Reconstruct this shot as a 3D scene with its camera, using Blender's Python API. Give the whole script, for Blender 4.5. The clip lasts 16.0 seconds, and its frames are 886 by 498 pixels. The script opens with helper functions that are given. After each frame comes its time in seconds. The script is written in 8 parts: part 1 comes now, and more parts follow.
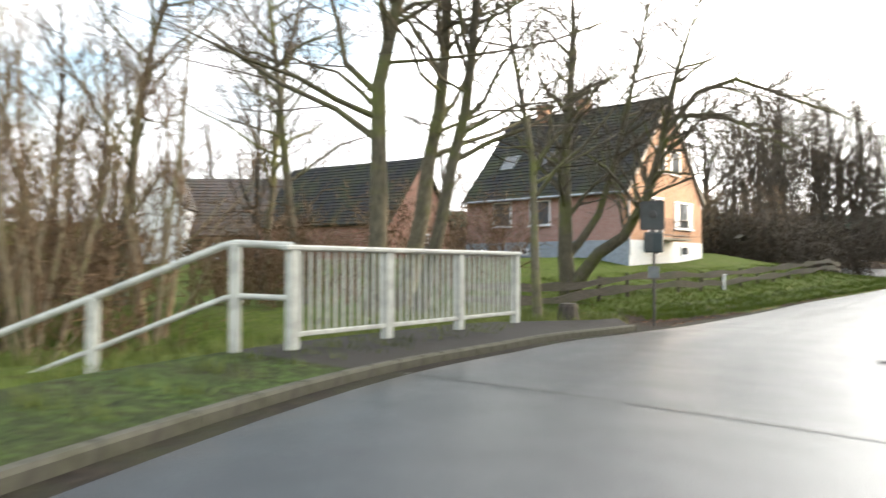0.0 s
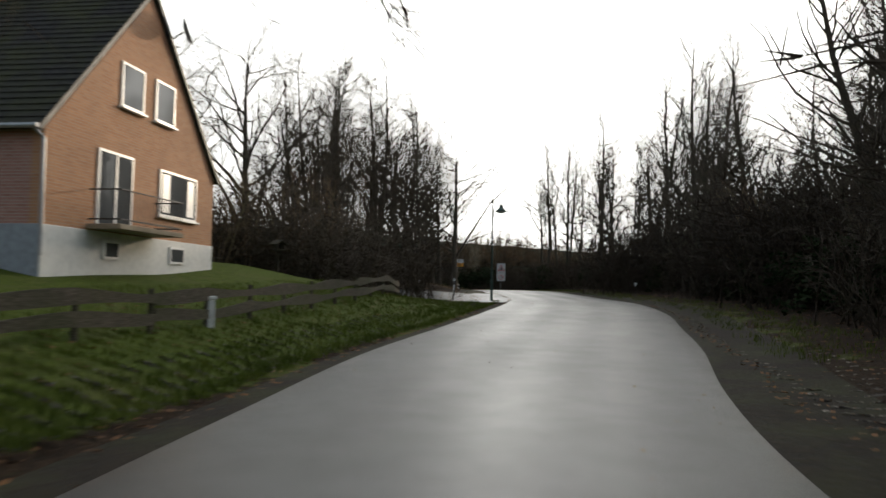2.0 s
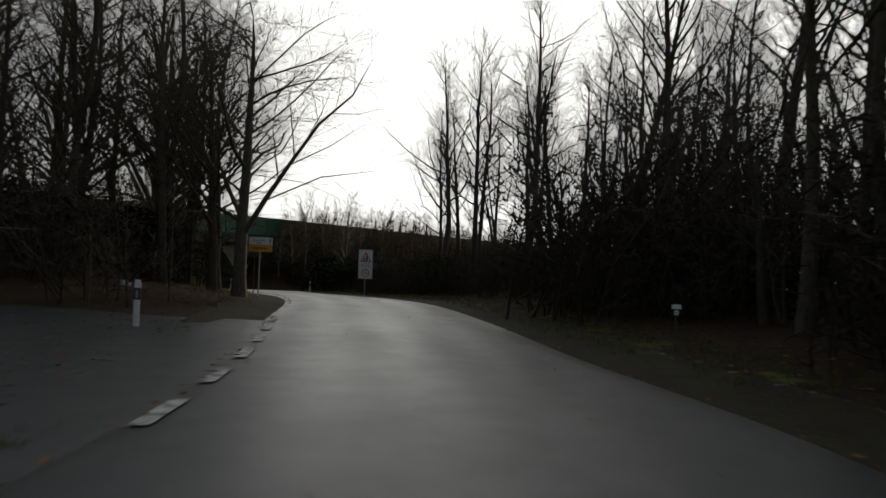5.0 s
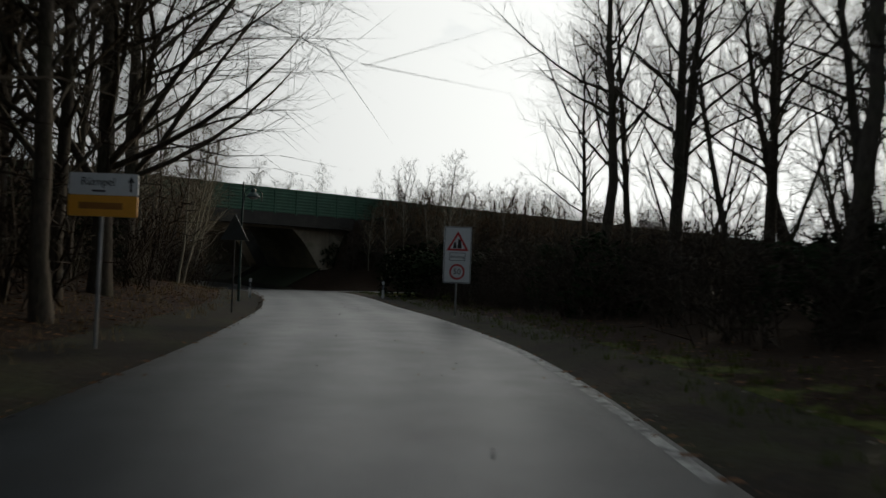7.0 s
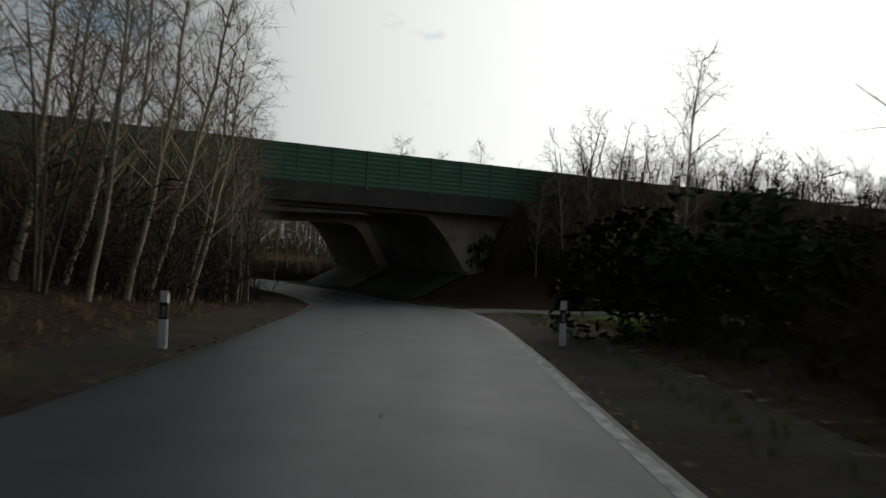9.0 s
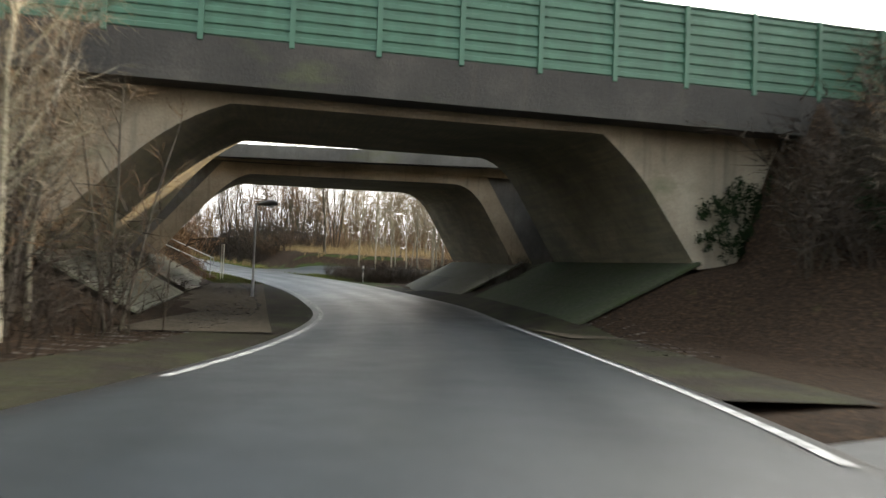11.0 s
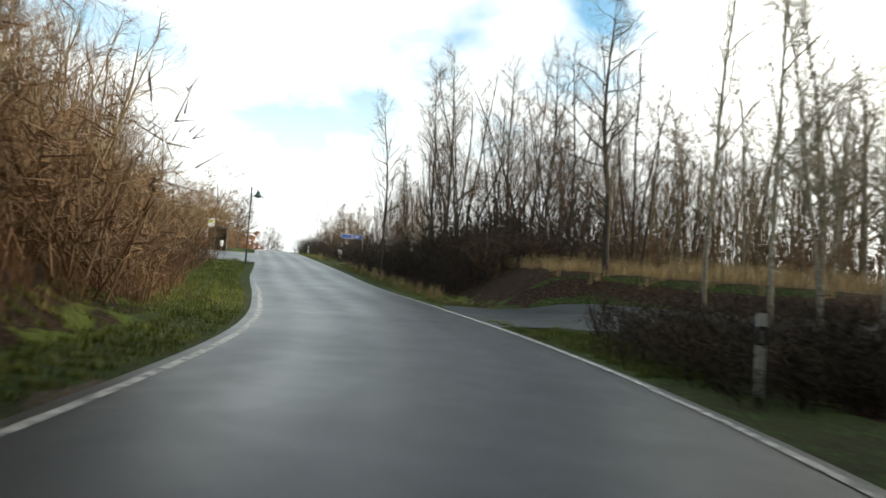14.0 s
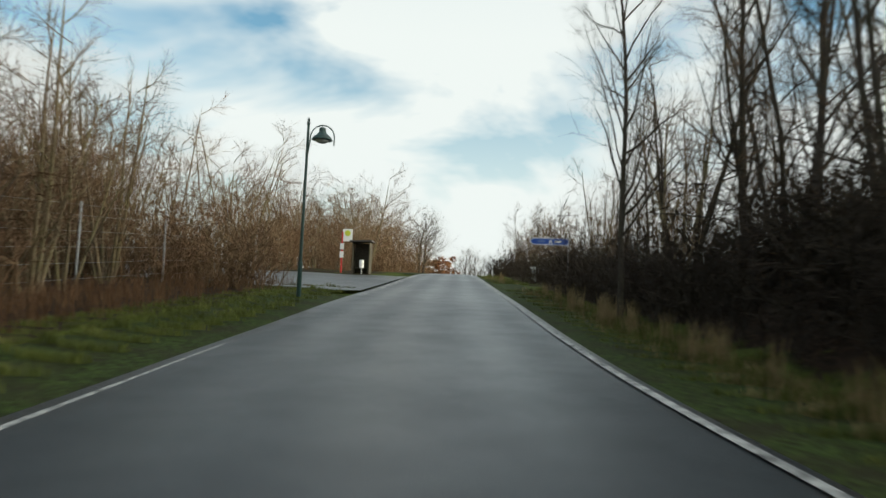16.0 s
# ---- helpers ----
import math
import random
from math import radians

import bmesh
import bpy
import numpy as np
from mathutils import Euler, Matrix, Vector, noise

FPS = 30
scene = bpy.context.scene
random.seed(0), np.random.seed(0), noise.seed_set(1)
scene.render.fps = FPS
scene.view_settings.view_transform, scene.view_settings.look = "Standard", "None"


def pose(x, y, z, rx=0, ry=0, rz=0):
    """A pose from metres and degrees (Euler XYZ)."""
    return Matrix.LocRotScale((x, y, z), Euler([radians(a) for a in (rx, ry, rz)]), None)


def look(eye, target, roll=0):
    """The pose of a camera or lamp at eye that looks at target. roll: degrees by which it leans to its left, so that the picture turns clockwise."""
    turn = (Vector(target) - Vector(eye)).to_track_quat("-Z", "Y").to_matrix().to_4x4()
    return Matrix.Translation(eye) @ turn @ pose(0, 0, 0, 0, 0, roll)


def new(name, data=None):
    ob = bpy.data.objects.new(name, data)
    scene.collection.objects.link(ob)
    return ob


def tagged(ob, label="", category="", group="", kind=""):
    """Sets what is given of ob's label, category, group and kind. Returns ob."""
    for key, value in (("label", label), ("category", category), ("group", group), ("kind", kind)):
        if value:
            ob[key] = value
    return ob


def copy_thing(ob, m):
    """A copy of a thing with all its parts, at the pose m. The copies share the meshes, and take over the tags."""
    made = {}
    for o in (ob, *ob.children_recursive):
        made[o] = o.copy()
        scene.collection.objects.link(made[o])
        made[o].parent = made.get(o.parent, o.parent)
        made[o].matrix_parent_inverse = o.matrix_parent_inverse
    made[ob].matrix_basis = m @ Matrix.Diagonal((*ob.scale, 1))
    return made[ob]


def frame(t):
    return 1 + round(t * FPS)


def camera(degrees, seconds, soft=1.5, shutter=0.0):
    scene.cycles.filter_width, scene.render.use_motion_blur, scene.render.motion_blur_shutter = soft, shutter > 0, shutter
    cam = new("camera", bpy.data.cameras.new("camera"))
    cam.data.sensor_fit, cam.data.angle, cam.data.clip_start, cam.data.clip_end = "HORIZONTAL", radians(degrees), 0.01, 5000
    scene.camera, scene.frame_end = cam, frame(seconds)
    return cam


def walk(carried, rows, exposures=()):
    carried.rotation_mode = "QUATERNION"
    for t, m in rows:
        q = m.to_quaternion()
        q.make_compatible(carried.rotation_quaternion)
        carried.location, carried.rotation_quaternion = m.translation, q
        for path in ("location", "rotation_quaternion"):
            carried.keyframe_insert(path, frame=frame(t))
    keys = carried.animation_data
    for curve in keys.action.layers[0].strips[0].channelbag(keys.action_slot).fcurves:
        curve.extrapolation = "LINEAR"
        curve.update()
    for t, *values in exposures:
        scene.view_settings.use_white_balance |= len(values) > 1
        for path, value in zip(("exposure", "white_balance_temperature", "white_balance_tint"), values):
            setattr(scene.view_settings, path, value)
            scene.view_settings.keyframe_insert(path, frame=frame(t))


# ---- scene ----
cam = camera(63.15, 16.0, soft=1.5, shutter=0.3)
PATH = [
    (0.0, 3.94, 2.43, 0.69, 0.01, 1.37, 0.02),
    (0.5, 4.88, 6.09, 0.72, -11.51, 2.62, 0.68),
    (1.0, 6.54, 9.94, 0.61, -20.51, 1.71, -0.08),
    (1.5, 8.68, 13.55, 0.55, -27.34, 2.18, 0.02),
    (2.0, 11.16, 16.88, 0.59, -33.35, 3.21, 1.02),
    (2.5, 14.25, 20.42, 0.75, -38.97, 3.46, 1.75),
    (3.0, 17.59, 23.81, 0.81, -41.26, 3.53, 1.43),
    (3.2, 19.07, 25.22, 0.89, -41.41, 3.58, 1.54),
    (5.5, 36.08, 43.73, 1.56, -39.46, 2.50, 1.89),
    (6.0, 39.60, 48.28, 1.69, -36.56, 2.77, 1.83),
    (6.5, 42.94, 52.63, 1.91, -33.58, 2.14, 2.14),
    (7.0, 46.15, 57.30, 1.99, -30.44, 1.75, 2.08),
    (8.0, 51.80, 67.43, 1.87, -23.51, 1.92, 1.71),
    (8.5, 54.18, 72.74, 1.84, -19.86, 2.13, 1.98),
    (9.0, 56.27, 78.57, 1.82, -16.75, 1.75, 2.33),
    (9.5, 58.49, 85.35, 1.76, -14.01, 1.40, 2.33),
    (10.0, 60.31, 91.85, 1.84, -11.20, 0.90, 2.55),
    (10.2, 61.01, 94.38, 1.77, -9.88, 0.80, 2.45),
    (12.3, 63.96, 123.23, 0.94, 4.90, 2.98, 3.78),
    (12.5, 63.83, 126.03, 1.03, 6.35, 2.83, 4.25),
    (13.0, 63.20, 133.79, 1.21, 10.14, 2.67, 4.04),
    (13.5, 62.11, 140.14, 1.26, 14.71, 2.86, 3.77),
    (14.0, 60.51, 146.23, 1.35, 19.89, 3.24, 4.05),
    (14.5, 58.30, 152.51, 1.53, 25.20, 3.71, 3.79),
    (15.0, 55.47, 158.70, 1.75, 30.05, 3.36, 3.50),
    (15.5, 52.07, 164.73, 1.91, 33.54, 3.71, 3.07),
    (16.0, 48.44, 170.56, 2.07, 36.10, 4.26, 2.55),
]
walk(cam, [(t, pose(x, y, z, 90 + p, 0, w) @ pose(0, 0, 0, 0, 0, r)) for t, x, y, z, w, p, r in PATH],
     exposures=[(0.0, 1.1, 6450, 9), (0.5, 0.68, 6450, 9), (1.0, 0.33, 6450, 9), (1.5, -0.15, 6450, 9), (2.0, -0.9, 6400, 8), (3.0, -1.83, 6400, 8), (5.5, -2.0, 6350, 8),
                (7.0, -2.25, 6200, 6), (8.0, -2.3, 6200, 6), (9.0, -2.0, 6250, 7), (9.6, -1.35, 6350, 8), (10.2, -0.55, 6500, 8), (12.3, 2.83, 6900, 8), (12.8, 2.27, 6800, 8),
                (13.2, 1.5, 6600, 7), (13.6, 0.8, 6550, 6), (14.0, -0.03, 6500, 4), (14.5, -0.45, 6450, 3), (15.0, -0.55, 6450, 3), (16.0, -0.65, 6450, 1)])

# ---- world, sun ----
SUN_AZ, SUN_EL = 64.0, 12.0
world = bpy.data.worlds.new("sky")
scene.world = world
world.use_nodes = True


def build_sky():
    nt = world.node_tree
    nt.nodes.clear()
    n, l = nt.nodes.new, nt.links.new
    sky = n("ShaderNodeTexSky")
    sky.sky_type, sky.sun_disc = "NISHITA", False
    sky.sun_elevation, sky.sun_rotation = radians(SUN_EL), radians(SUN_AZ)
    sky.air_density, sky.dust_density, sky.ozone_density = 1.2, 0.4, 1.6
    co = n("ShaderNodeTexCoord")
    mp = n("ShaderNodeMapping")
    mp.inputs["Scale"].default_value = (1.4, 1.4, 3.4)
    l(co.outputs["Generated"], mp.inputs["Vector"])
    cloud = n("ShaderNodeTexNoise")
    cloud.inputs["Scale"].default_value, cloud.inputs["Detail"].default_value = 1.9, 5
    cloud.inputs["Roughness"].default_value = 0.52
    cloud.inputs["Distortion"].default_value = 0.4
    l(mp.outputs[0], cloud.inputs["Vector"])
    ramp = n("ShaderNodeMapRange")
    ramp.inputs["From Min"].default_value, ramp.inputs["From Max"].default_value = 0.40, 0.57
    ramp.inputs["To Min"].default_value = 0.06
    l(cloud.outputs["Fac"], ramp.inputs["Value"])
    low = n("ShaderNodeSeparateXYZ")
    l(co.outputs["Generated"], low.inputs[0])
    haze = n("ShaderNodeMapRange")
    haze.inputs["From Min"].default_value, haze.inputs["From Max"].default_value = 0.05, 0.34
    haze.inputs["To Min"].default_value, haze.inputs["To Max"].default_value = 0.9, 0.0
    l(low.outputs["Z"], haze.inputs["Value"])
    # thin bright cloud all round the sun
    dot = n("ShaderNodeVectorMath")
    dot.operation = "DOT_PRODUCT"
    l(co.outputs["Generated"], dot.inputs[0])
    dot.inputs[1].default_value = (math.sin(radians(SUN_AZ)) * 0.97, math.cos(radians(SUN_AZ)) * 0.97, 0.22)
    glare = n("ShaderNodeMapRange")
    glare.inputs["From Min"].default_value, glare.inputs["From Max"].default_value = 0.34, 0.97
    l(dot.outputs["Value"], glare.inputs["Value"])
    cover = n("ShaderNodeMath")
    cover.operation = "ADD"
    high = n("ShaderNodeMapRange")
    high.inputs["From Min"].default_value, high.inputs["From Max"].default_value = 0.35, 0.7
    high.inputs["To Min"].default_value, high.inputs["To Max"].default_value = 1.0, 0.75
    l(low.outputs["Z"], high.inputs["Value"])
    thin = n("ShaderNodeMath")
    thin.operation = "MULTIPLY"
    l(ramp.outputs[0], thin.inputs[0])
    l(high.outputs[0], thin.inputs[1])
    l(thin.outputs[0], cover.inputs[0])
    l(haze.outputs[0], cover.inputs[1])
    add = n("ShaderNodeMath")
    add.operation, add.use_clamp = "ADD", True
    l(cover.outputs[0], add.inputs[0])
    l(glare.outputs[0], add.inputs[1])
    white = n("ShaderNodeMix")
    white.data_type = "RGBA"
    l(glare.outputs[0], white.inputs["Factor"])
    white.inputs["A"].default_value = (12.0, 12.1, 12.2, 1)
    white.inputs["B"].default_value = (46.0, 44.3, 41.7, 1)
    mix = n("ShaderNodeMix")
    mix.data_type = "RGBA"
    l(add.outputs[0], mix.inputs["Factor"])
    gain = n("ShaderNodeVectorMath")
    gain.operation = "MULTIPLY"
    gain.inputs[1].default_value = (1.6, 2.3, 2.6)
    l(sky.outputs[0], gain.inputs[0])
    l(gain.outputs[0], mix.inputs["A"])
    l(white.outputs["Result"], mix.inputs["B"])
    bg = n("ShaderNodeBackground")
    bg.inputs["Strength"].default_value = 0.12
    l(mix.outputs["Result"], bg.inputs["Color"])
    out = n("ShaderNodeOutputWorld")
    l(bg.outputs[0], out.inputs[0])


build_sky()
sun = new("sun", bpy.data.lights.new("sun", "SUN"))
sun.data.energy, sun.data.angle, sun.data.color = 5.0, radians(0.6), (1.0, 0.80, 0.58)
sun_way = Vector((math.sin(radians(SUN_AZ)) * math.cos(radians(SUN_EL)), math.cos(radians(SUN_AZ)) * math.cos(radians(SUN_EL)),
                  math.sin(radians(SUN_EL))))
sun.matrix_world = look(sun_way * 200, (0, 0, 0))


# ---- materials ----
def principled(name, rough=0.8, metal=0.0):
    m = bpy.data.materials.new(name)
    m.use_nodes = True
    nt = m.node_tree
    b = nt.nodes["Principled BSDF"]
    b.inputs["Roughness"].default_value, b.inputs["Metallic"].default_value = rough, metal
    return m, nt, b


def noise_node(nt, scale, detail=4.0, rough=0.55, stretch=None, space="Object"):
    co = nt.nodes.new("ShaderNodeTexCoord")
    tex = nt.nodes.new("ShaderNodeTexNoise")
    tex.inputs["Scale"].default_value, tex.inputs["Detail"].default_value = scale, detail
    tex.inputs["Roughness"].default_value = rough
    if stretch:
        mp = nt.nodes.new("ShaderNodeMapping")
        mp.inputs["Scale"].default_value = stretch
        nt.links.new(co.outputs[space], mp.inputs[0])
        nt.links.new(mp.outputs[0], tex.inputs["Vector"])
    else:
        nt.links.new(co.outputs[space], tex.inputs["Vector"])
    return tex.outputs["Fac"]


def ramp_node(nt, fac, stops):
    r = nt.nodes.new("ShaderNodeValToRGB")
    while len(r.color_ramp.elements) < len(stops):
        r.color_ramp.elements.new(0.5)
    for e, (p, c) in zip(r.color_ramp.elements, stops):
        e.position, e.color = p, (*c, 1)
    nt.links.new(fac, r.inputs[0])
    return r.outputs[0]


def mix_node(nt, fac, a, b, how="MIX"):
    m = nt.nodes.new("ShaderNodeMix")
    m.data_type, m.blend_type = "RGBA", how
    for sock, v in (("Factor", fac), ("A", a), ("B", b)):
        if isinstance(v, (int, float)):
            m.inputs[sock].default_value = v
        elif isinstance(v, tuple):
            m.inputs[sock].default_value = (*v, 1)
        else:
            nt.links.new(v, m.inputs[sock])
    return m.outputs["Result"]


def range_node(nt, fac, a, b, c=0.0, d=1.0):
    r = nt.nodes.new("ShaderNodeMapRange")
    for k, v in zip(("From Min", "From Max", "To Min", "To Max"), (a, b, c, d)):
        r.inputs[k].default_value = v
    nt.links.new(fac, r.inputs["Value"])
    return r.outputs[0]


def bump_node(nt, b, fac, strength, dist):
    bp = nt.nodes.new("ShaderNodeBump")
    bp.inputs["Strength"].default_value, bp.inputs["Distance"].default_value = strength, dist
    nt.links.new(fac, bp.inputs["Height"])
    nt.links.new(bp.outputs[0], b.inputs["Normal"])


def speckled(name, stops, scale, rough=0.8, metal=0.0, spec=0.5, big=0.0, big_col=(0, 0, 0), bump=0.0, dist=0.01, stretch=None, space="Object",
             rough_vary=0.0, random=0.0):
    """A material of one noise through a ramp, stained by a larger one, with fine relief."""
    m, nt, b = principled(name, rough, metal)
    b.inputs["Specular IOR Level"].default_value = spec
    fac = noise_node(nt, scale, 6, 0.6, stretch, space)
    col = ramp_node(nt, fac, stops)
    if big:
        stain = range_node(nt, noise_node(nt, scale * 0.11 + 0.15, 5, 0.6, None, space), 0.42, 0.68, 0, big)
        col = mix_node(nt, stain, col, big_col)
    if random:
        info = nt.nodes.new("ShaderNodeObjectInfo")
        hsv = nt.nodes.new("ShaderNodeHueSaturation")
        nt.links.new(range_node(nt, info.outputs["Random"], 0, 1, 1 - random, 1 + random), hsv.inputs["Value"])
        nt.links.new(col, hsv.inputs["Color"])
        col = hsv.outputs[0]
    nt.links.new(col, b.inputs["Base Color"])
    if rough_vary:
        nt.links.new(range_node(nt, fac, 0.3, 0.7, rough - rough_vary, rough + rough_vary), b.inputs["Roughness"])
    if bump:
        bump_node(nt, b, fac, bump, dist)
    return m


def asphalt_material():
    m, nt, b = principled("damp_asphalt", 0.5)
    b.inputs["Specular IOR Level"].default_value = 0.32
    fine = noise_node(nt, 55, 3, 0.6)
    mid = noise_node(nt, 1.3, 6, 0.6)
    big = noise_node(nt, 0.16, 4, 0.55)
    col = ramp_node(nt, fine, [(0.3, (0.016, 0.019, 0.021)), (0.55, (0.029, 0.034, 0.037)), (0.8, (0.062, 0.070, 0.074))])
    col = mix_node(nt, range_node(nt, mid, 0.42, 0.68, 0, 0.55), col, (0.018, 0.021, 0.022))
    at = nt.nodes.new("ShaderNodeAttribute")
    at.attribute_name = "across"
    tracks = nt.nodes.new("ShaderNodeMath")
    tracks.operation = "MULTIPLY"
    nt.links.new(at.outputs["Fac"], tracks.inputs[0])
    tracks.inputs[1].default_value = 25.13
    wave = nt.nodes.new("ShaderNodeMath")
    wave.operation = "COSINE"
    nt.links.new(tracks.outputs[0], wave.inputs[0])
    side = nt.nodes.new("ShaderNodeMath")
    side.operation = "PINGPONG"
    nt.links.new(at.outputs["Fac"], side.inputs[0])
    side.inputs[1].default_value = 0.5
    ragged = nt.nodes.new("ShaderNodeMath")
    ragged.operation = "ADD"
    nt.links.new(side.outputs[0], ragged.inputs[0])
    nt.links.new(range_node(nt, noise_node(nt, 2.2, 5, 0.65), 0.3, 0.7, -0.05, 0.05), ragged.inputs[1])
    col = mix_node(nt, range_node(nt, ragged.outputs[0], -0.02, 0.05, 0.85, 0.0), col, (0.022, 0.017, 0.012))
    col = mix_node(nt, range_node(nt, wave.outputs[0], -1, 1, 0.0, 0.3), col, (0.024, 0.028, 0.030))
    nt.links.new(col, b.inputs["Base Color"])
    wet = nt.nodes.new("ShaderNodeMath")
    wet.operation = "ADD"
    nt.links.new(range_node(nt, mid, 0.35, 0.65, -0.025, 0.025), wet.inputs[0])
    nt.links.new(range_node(nt, big, 0.38, 0.62, 0.34, 0.40), wet.inputs[1])
    worn = nt.nodes.new("ShaderNodeMath")
    worn.operation = "ADD"
    nt.links.new(wet.outputs[0], worn.inputs[0])
    nt.links.new(range_node(nt, wave.outputs[0], -1, 1, 0.03, -0.03), worn.inputs[1])
    nt.links.new(worn.outputs[0], b.inputs["Roughness"])
    bump_node(nt, b, fine, 0.55, 0.008)
    return m


def ground_material():
    """Leaf litter and earth; grass where the attribute 'grass' says so."""
    m, nt, b = principled("leaf_litter_and_grass", 0.95)
    b.inputs["Specular IOR Level"].default_value = 0.08
    a = nt.nodes.new("ShaderNodeAttribute")
    a.attribute_name = "grass"
    fine = noise_node(nt, 9, 6, 0.65)
    mid = noise_node(nt, 0.9, 5, 0.6)
    litter = ramp_node(nt, fine, [(0.28, (0.008, 0.006, 0.004)), (0.5, (0.022, 0.014, 0.009)), (0.66, (0.05, 0.031, 0.017)), (0.8, (0.11, 0.072, 0.04))])
    green = ramp_node(nt, fine, [(0.28, (0.02, 0.03, 0.005)), (0.5, (0.052, 0.074, 0.010)), (0.75, (0.105, 0.125, 0.022))])
    green = mix_node(nt, range_node(nt, mid, 0.5, 0.72, 0, 0.6), green, (0.085, 0.08, 0.030))
    s = nt.nodes.new("ShaderNodeMath")
    s.operation = "ADD"
    nt.links.new(a.outputs["Fac"], s.inputs[0])
    nt.links.new(range_node(nt, mid, 0.3, 0.7, -0.42, 0.42), s.inputs[1])
    nt.links.new(mix_node(nt, range_node(nt, s.outputs[0], 0.4, 0.6), litter, green), b.inputs["Base Color"])
    bump_node(nt, b, fine, 0.8, 0.05)
    return m


def brick_material(name, a, b_, mortar, scale=1.0, stain=0.3):
    m, nt, b = principled(name, 0.88)
    co = nt.nodes.new("ShaderNodeTexCoord")
    mp = nt.nodes.new("ShaderNodeMapping")
    mp.inputs["Rotation"].default_value = (radians(90), 0, 0)
    sep = nt.nodes.new("ShaderNodeSeparateXYZ")
    nt.links.new(co.outputs["Object"], sep.inputs[0])
    ad = nt.nodes.new("ShaderNodeMath")
    nt.links.new(sep.outputs["X"], ad.inputs[0])
    nt.links.new(sep.outputs["Y"], ad.inputs[1])
    cmb = nt.nodes.new("ShaderNodeCombineXYZ")
    nt.links.new(ad.outputs[0], cmb.inputs["X"])
    nt.links.new(sep.outputs["Z"], cmb.inputs["Y"])
    nt.nodes.remove(mp)
    br = nt.nodes.new("ShaderNodeTexBrick")
    br.inputs["Scale"].default_value = 1.0
    br.inputs["Brick Width"].default_value, br.inputs["Row Height"].default_value = 0.25 * scale, 0.077 * scale
    br.inputs["Mortar Size"].default_value = 0.007 * scale
    br.inputs["Mortar Smooth"].default_value = 0.2
    br.inputs["Color1"].default_value, br.inputs["Color2"].default_value = (*a, 1), (*b_, 1)
    br.inputs["Mortar"].default_value = (*mortar, 1)
    nt.links.new(cmb.outputs[0], br.inputs["Vector"])
    st = range_node(nt, noise_node(nt, 0.7, 5, 0.65), 0.4, 0.75, 0, stain)
    fine = noise_node(nt, 22, 4, 0.6)
    col = mix_node(nt, st, br.outputs["Color"], (0.14, 0.10, 0.08))
    col = mix_node(nt, 0.35, col, ramp_node(nt, fine, [(0.3, (0.35, 0.35, 0.35)), (0.7, (1, 1, 1))]), "MULTIPLY")
    nt.links.new(col, b.inputs["Base Color"])
    bump_node(nt, b, br.outputs["Fac"], -0.5, 0.008)
    return m


def concrete_material(name, stops, boards=None):
    """Weathered concrete; boards: stretch of the formwork lines."""
    m, nt, b = principled(name, 0.85)
    fine = noise_node(nt, 14, 6, 0.65)
    big = noise_node(nt, 0.45, 6, 0.62)
    col = ramp_node(nt, big, stops)
    col = mix_node(nt, 0.5, col, ramp_node(nt, fine, [(0.25, (0.5, 0.5, 0.5)), (0.7, (1, 1, 1))]), "MULTIPLY")
    moss = range_node(nt, noise_node(nt, 0.33, 4, 0.6, (1, 1, 2)), 0.56, 0.72, 0, 0.55)
    col = mix_node(nt, moss, col, (0.075, 0.085, 0.03))
    streak = range_node(nt, noise_node(nt, 1.0, 5, 0.6, (3.5, 3.5, 0.12)), 0.55, 0.75, 0, 0.5)
    col = mix_node(nt, streak, col, (0.055, 0.045, 0.035))
    h = fine
    if boards:
        line = noise_node(nt, 1.0, 2, 0.5, boards)
        col = mix_node(nt, range_node(nt, line, 0.38, 0.62, 0.0, 0.4), col, (0.09, 0.08, 0.07))
        h = line
    nt.links.new(col, b.inputs["Base Color"])
    bump_node(nt, b, h, 0.6, 0.03)
    return m


def bark_material(name, dark, light, moss, amount, stretch=(7, 7, 1.6)):
    m, nt, b = principled(name, 0.9)
    b.inputs["Specular IOR Level"].default_value = 0.2
    fac = noise_node(nt, 3, 5, 0.65, stretch)
    col = ramp_node(nt, fac, [(0.3, dark), (0.7, light)])
    mo = range_node(nt, noise_node(nt, 0.8, 4, 0.6), 0.45, 0.62, 0, amount)
    col = mix_node(nt, mo, col, moss)
    info = nt.nodes.new("ShaderNodeObjectInfo")
    hsv = nt.nodes.new("ShaderNodeHueSaturation")
    nt.links.new(range_node(nt, info.outputs["Random"], 0, 1, 0.75, 1.25), hsv.inputs["Value"])
    nt.links.new(col, hsv.inputs["Color"])
    nt.links.new(hsv.outputs[0], b.inputs["Base Color"])
    bump_node(nt, b, fac, 0.7, 0.02)
    return m


def plain(name, col, rough=0.5, metal=0.0, dirt=0.25, scale=6.0):
    """A painted or coated surface with slight soiling."""
    d = tuple(c * (1 - dirt) for c in col)
    return speckled(name, [(0.35, d), (0.6, col)], scale, rough, metal, big=dirt, big_col=tuple(c * 0.55 + 0.02 for c in col), bump=0.08, dist=0.003,
                    rough_vary=0.08)


def glass_material(name, tint=(0.75, 0.8, 0.8)):
    m, nt, b = principled(name, 0.04)
    b.inputs["Base Color"].default_value = (0.07, 0.075, 0.078, 1)
    b.inputs["Specular IOR Level"].default_value = 0.5
    return m


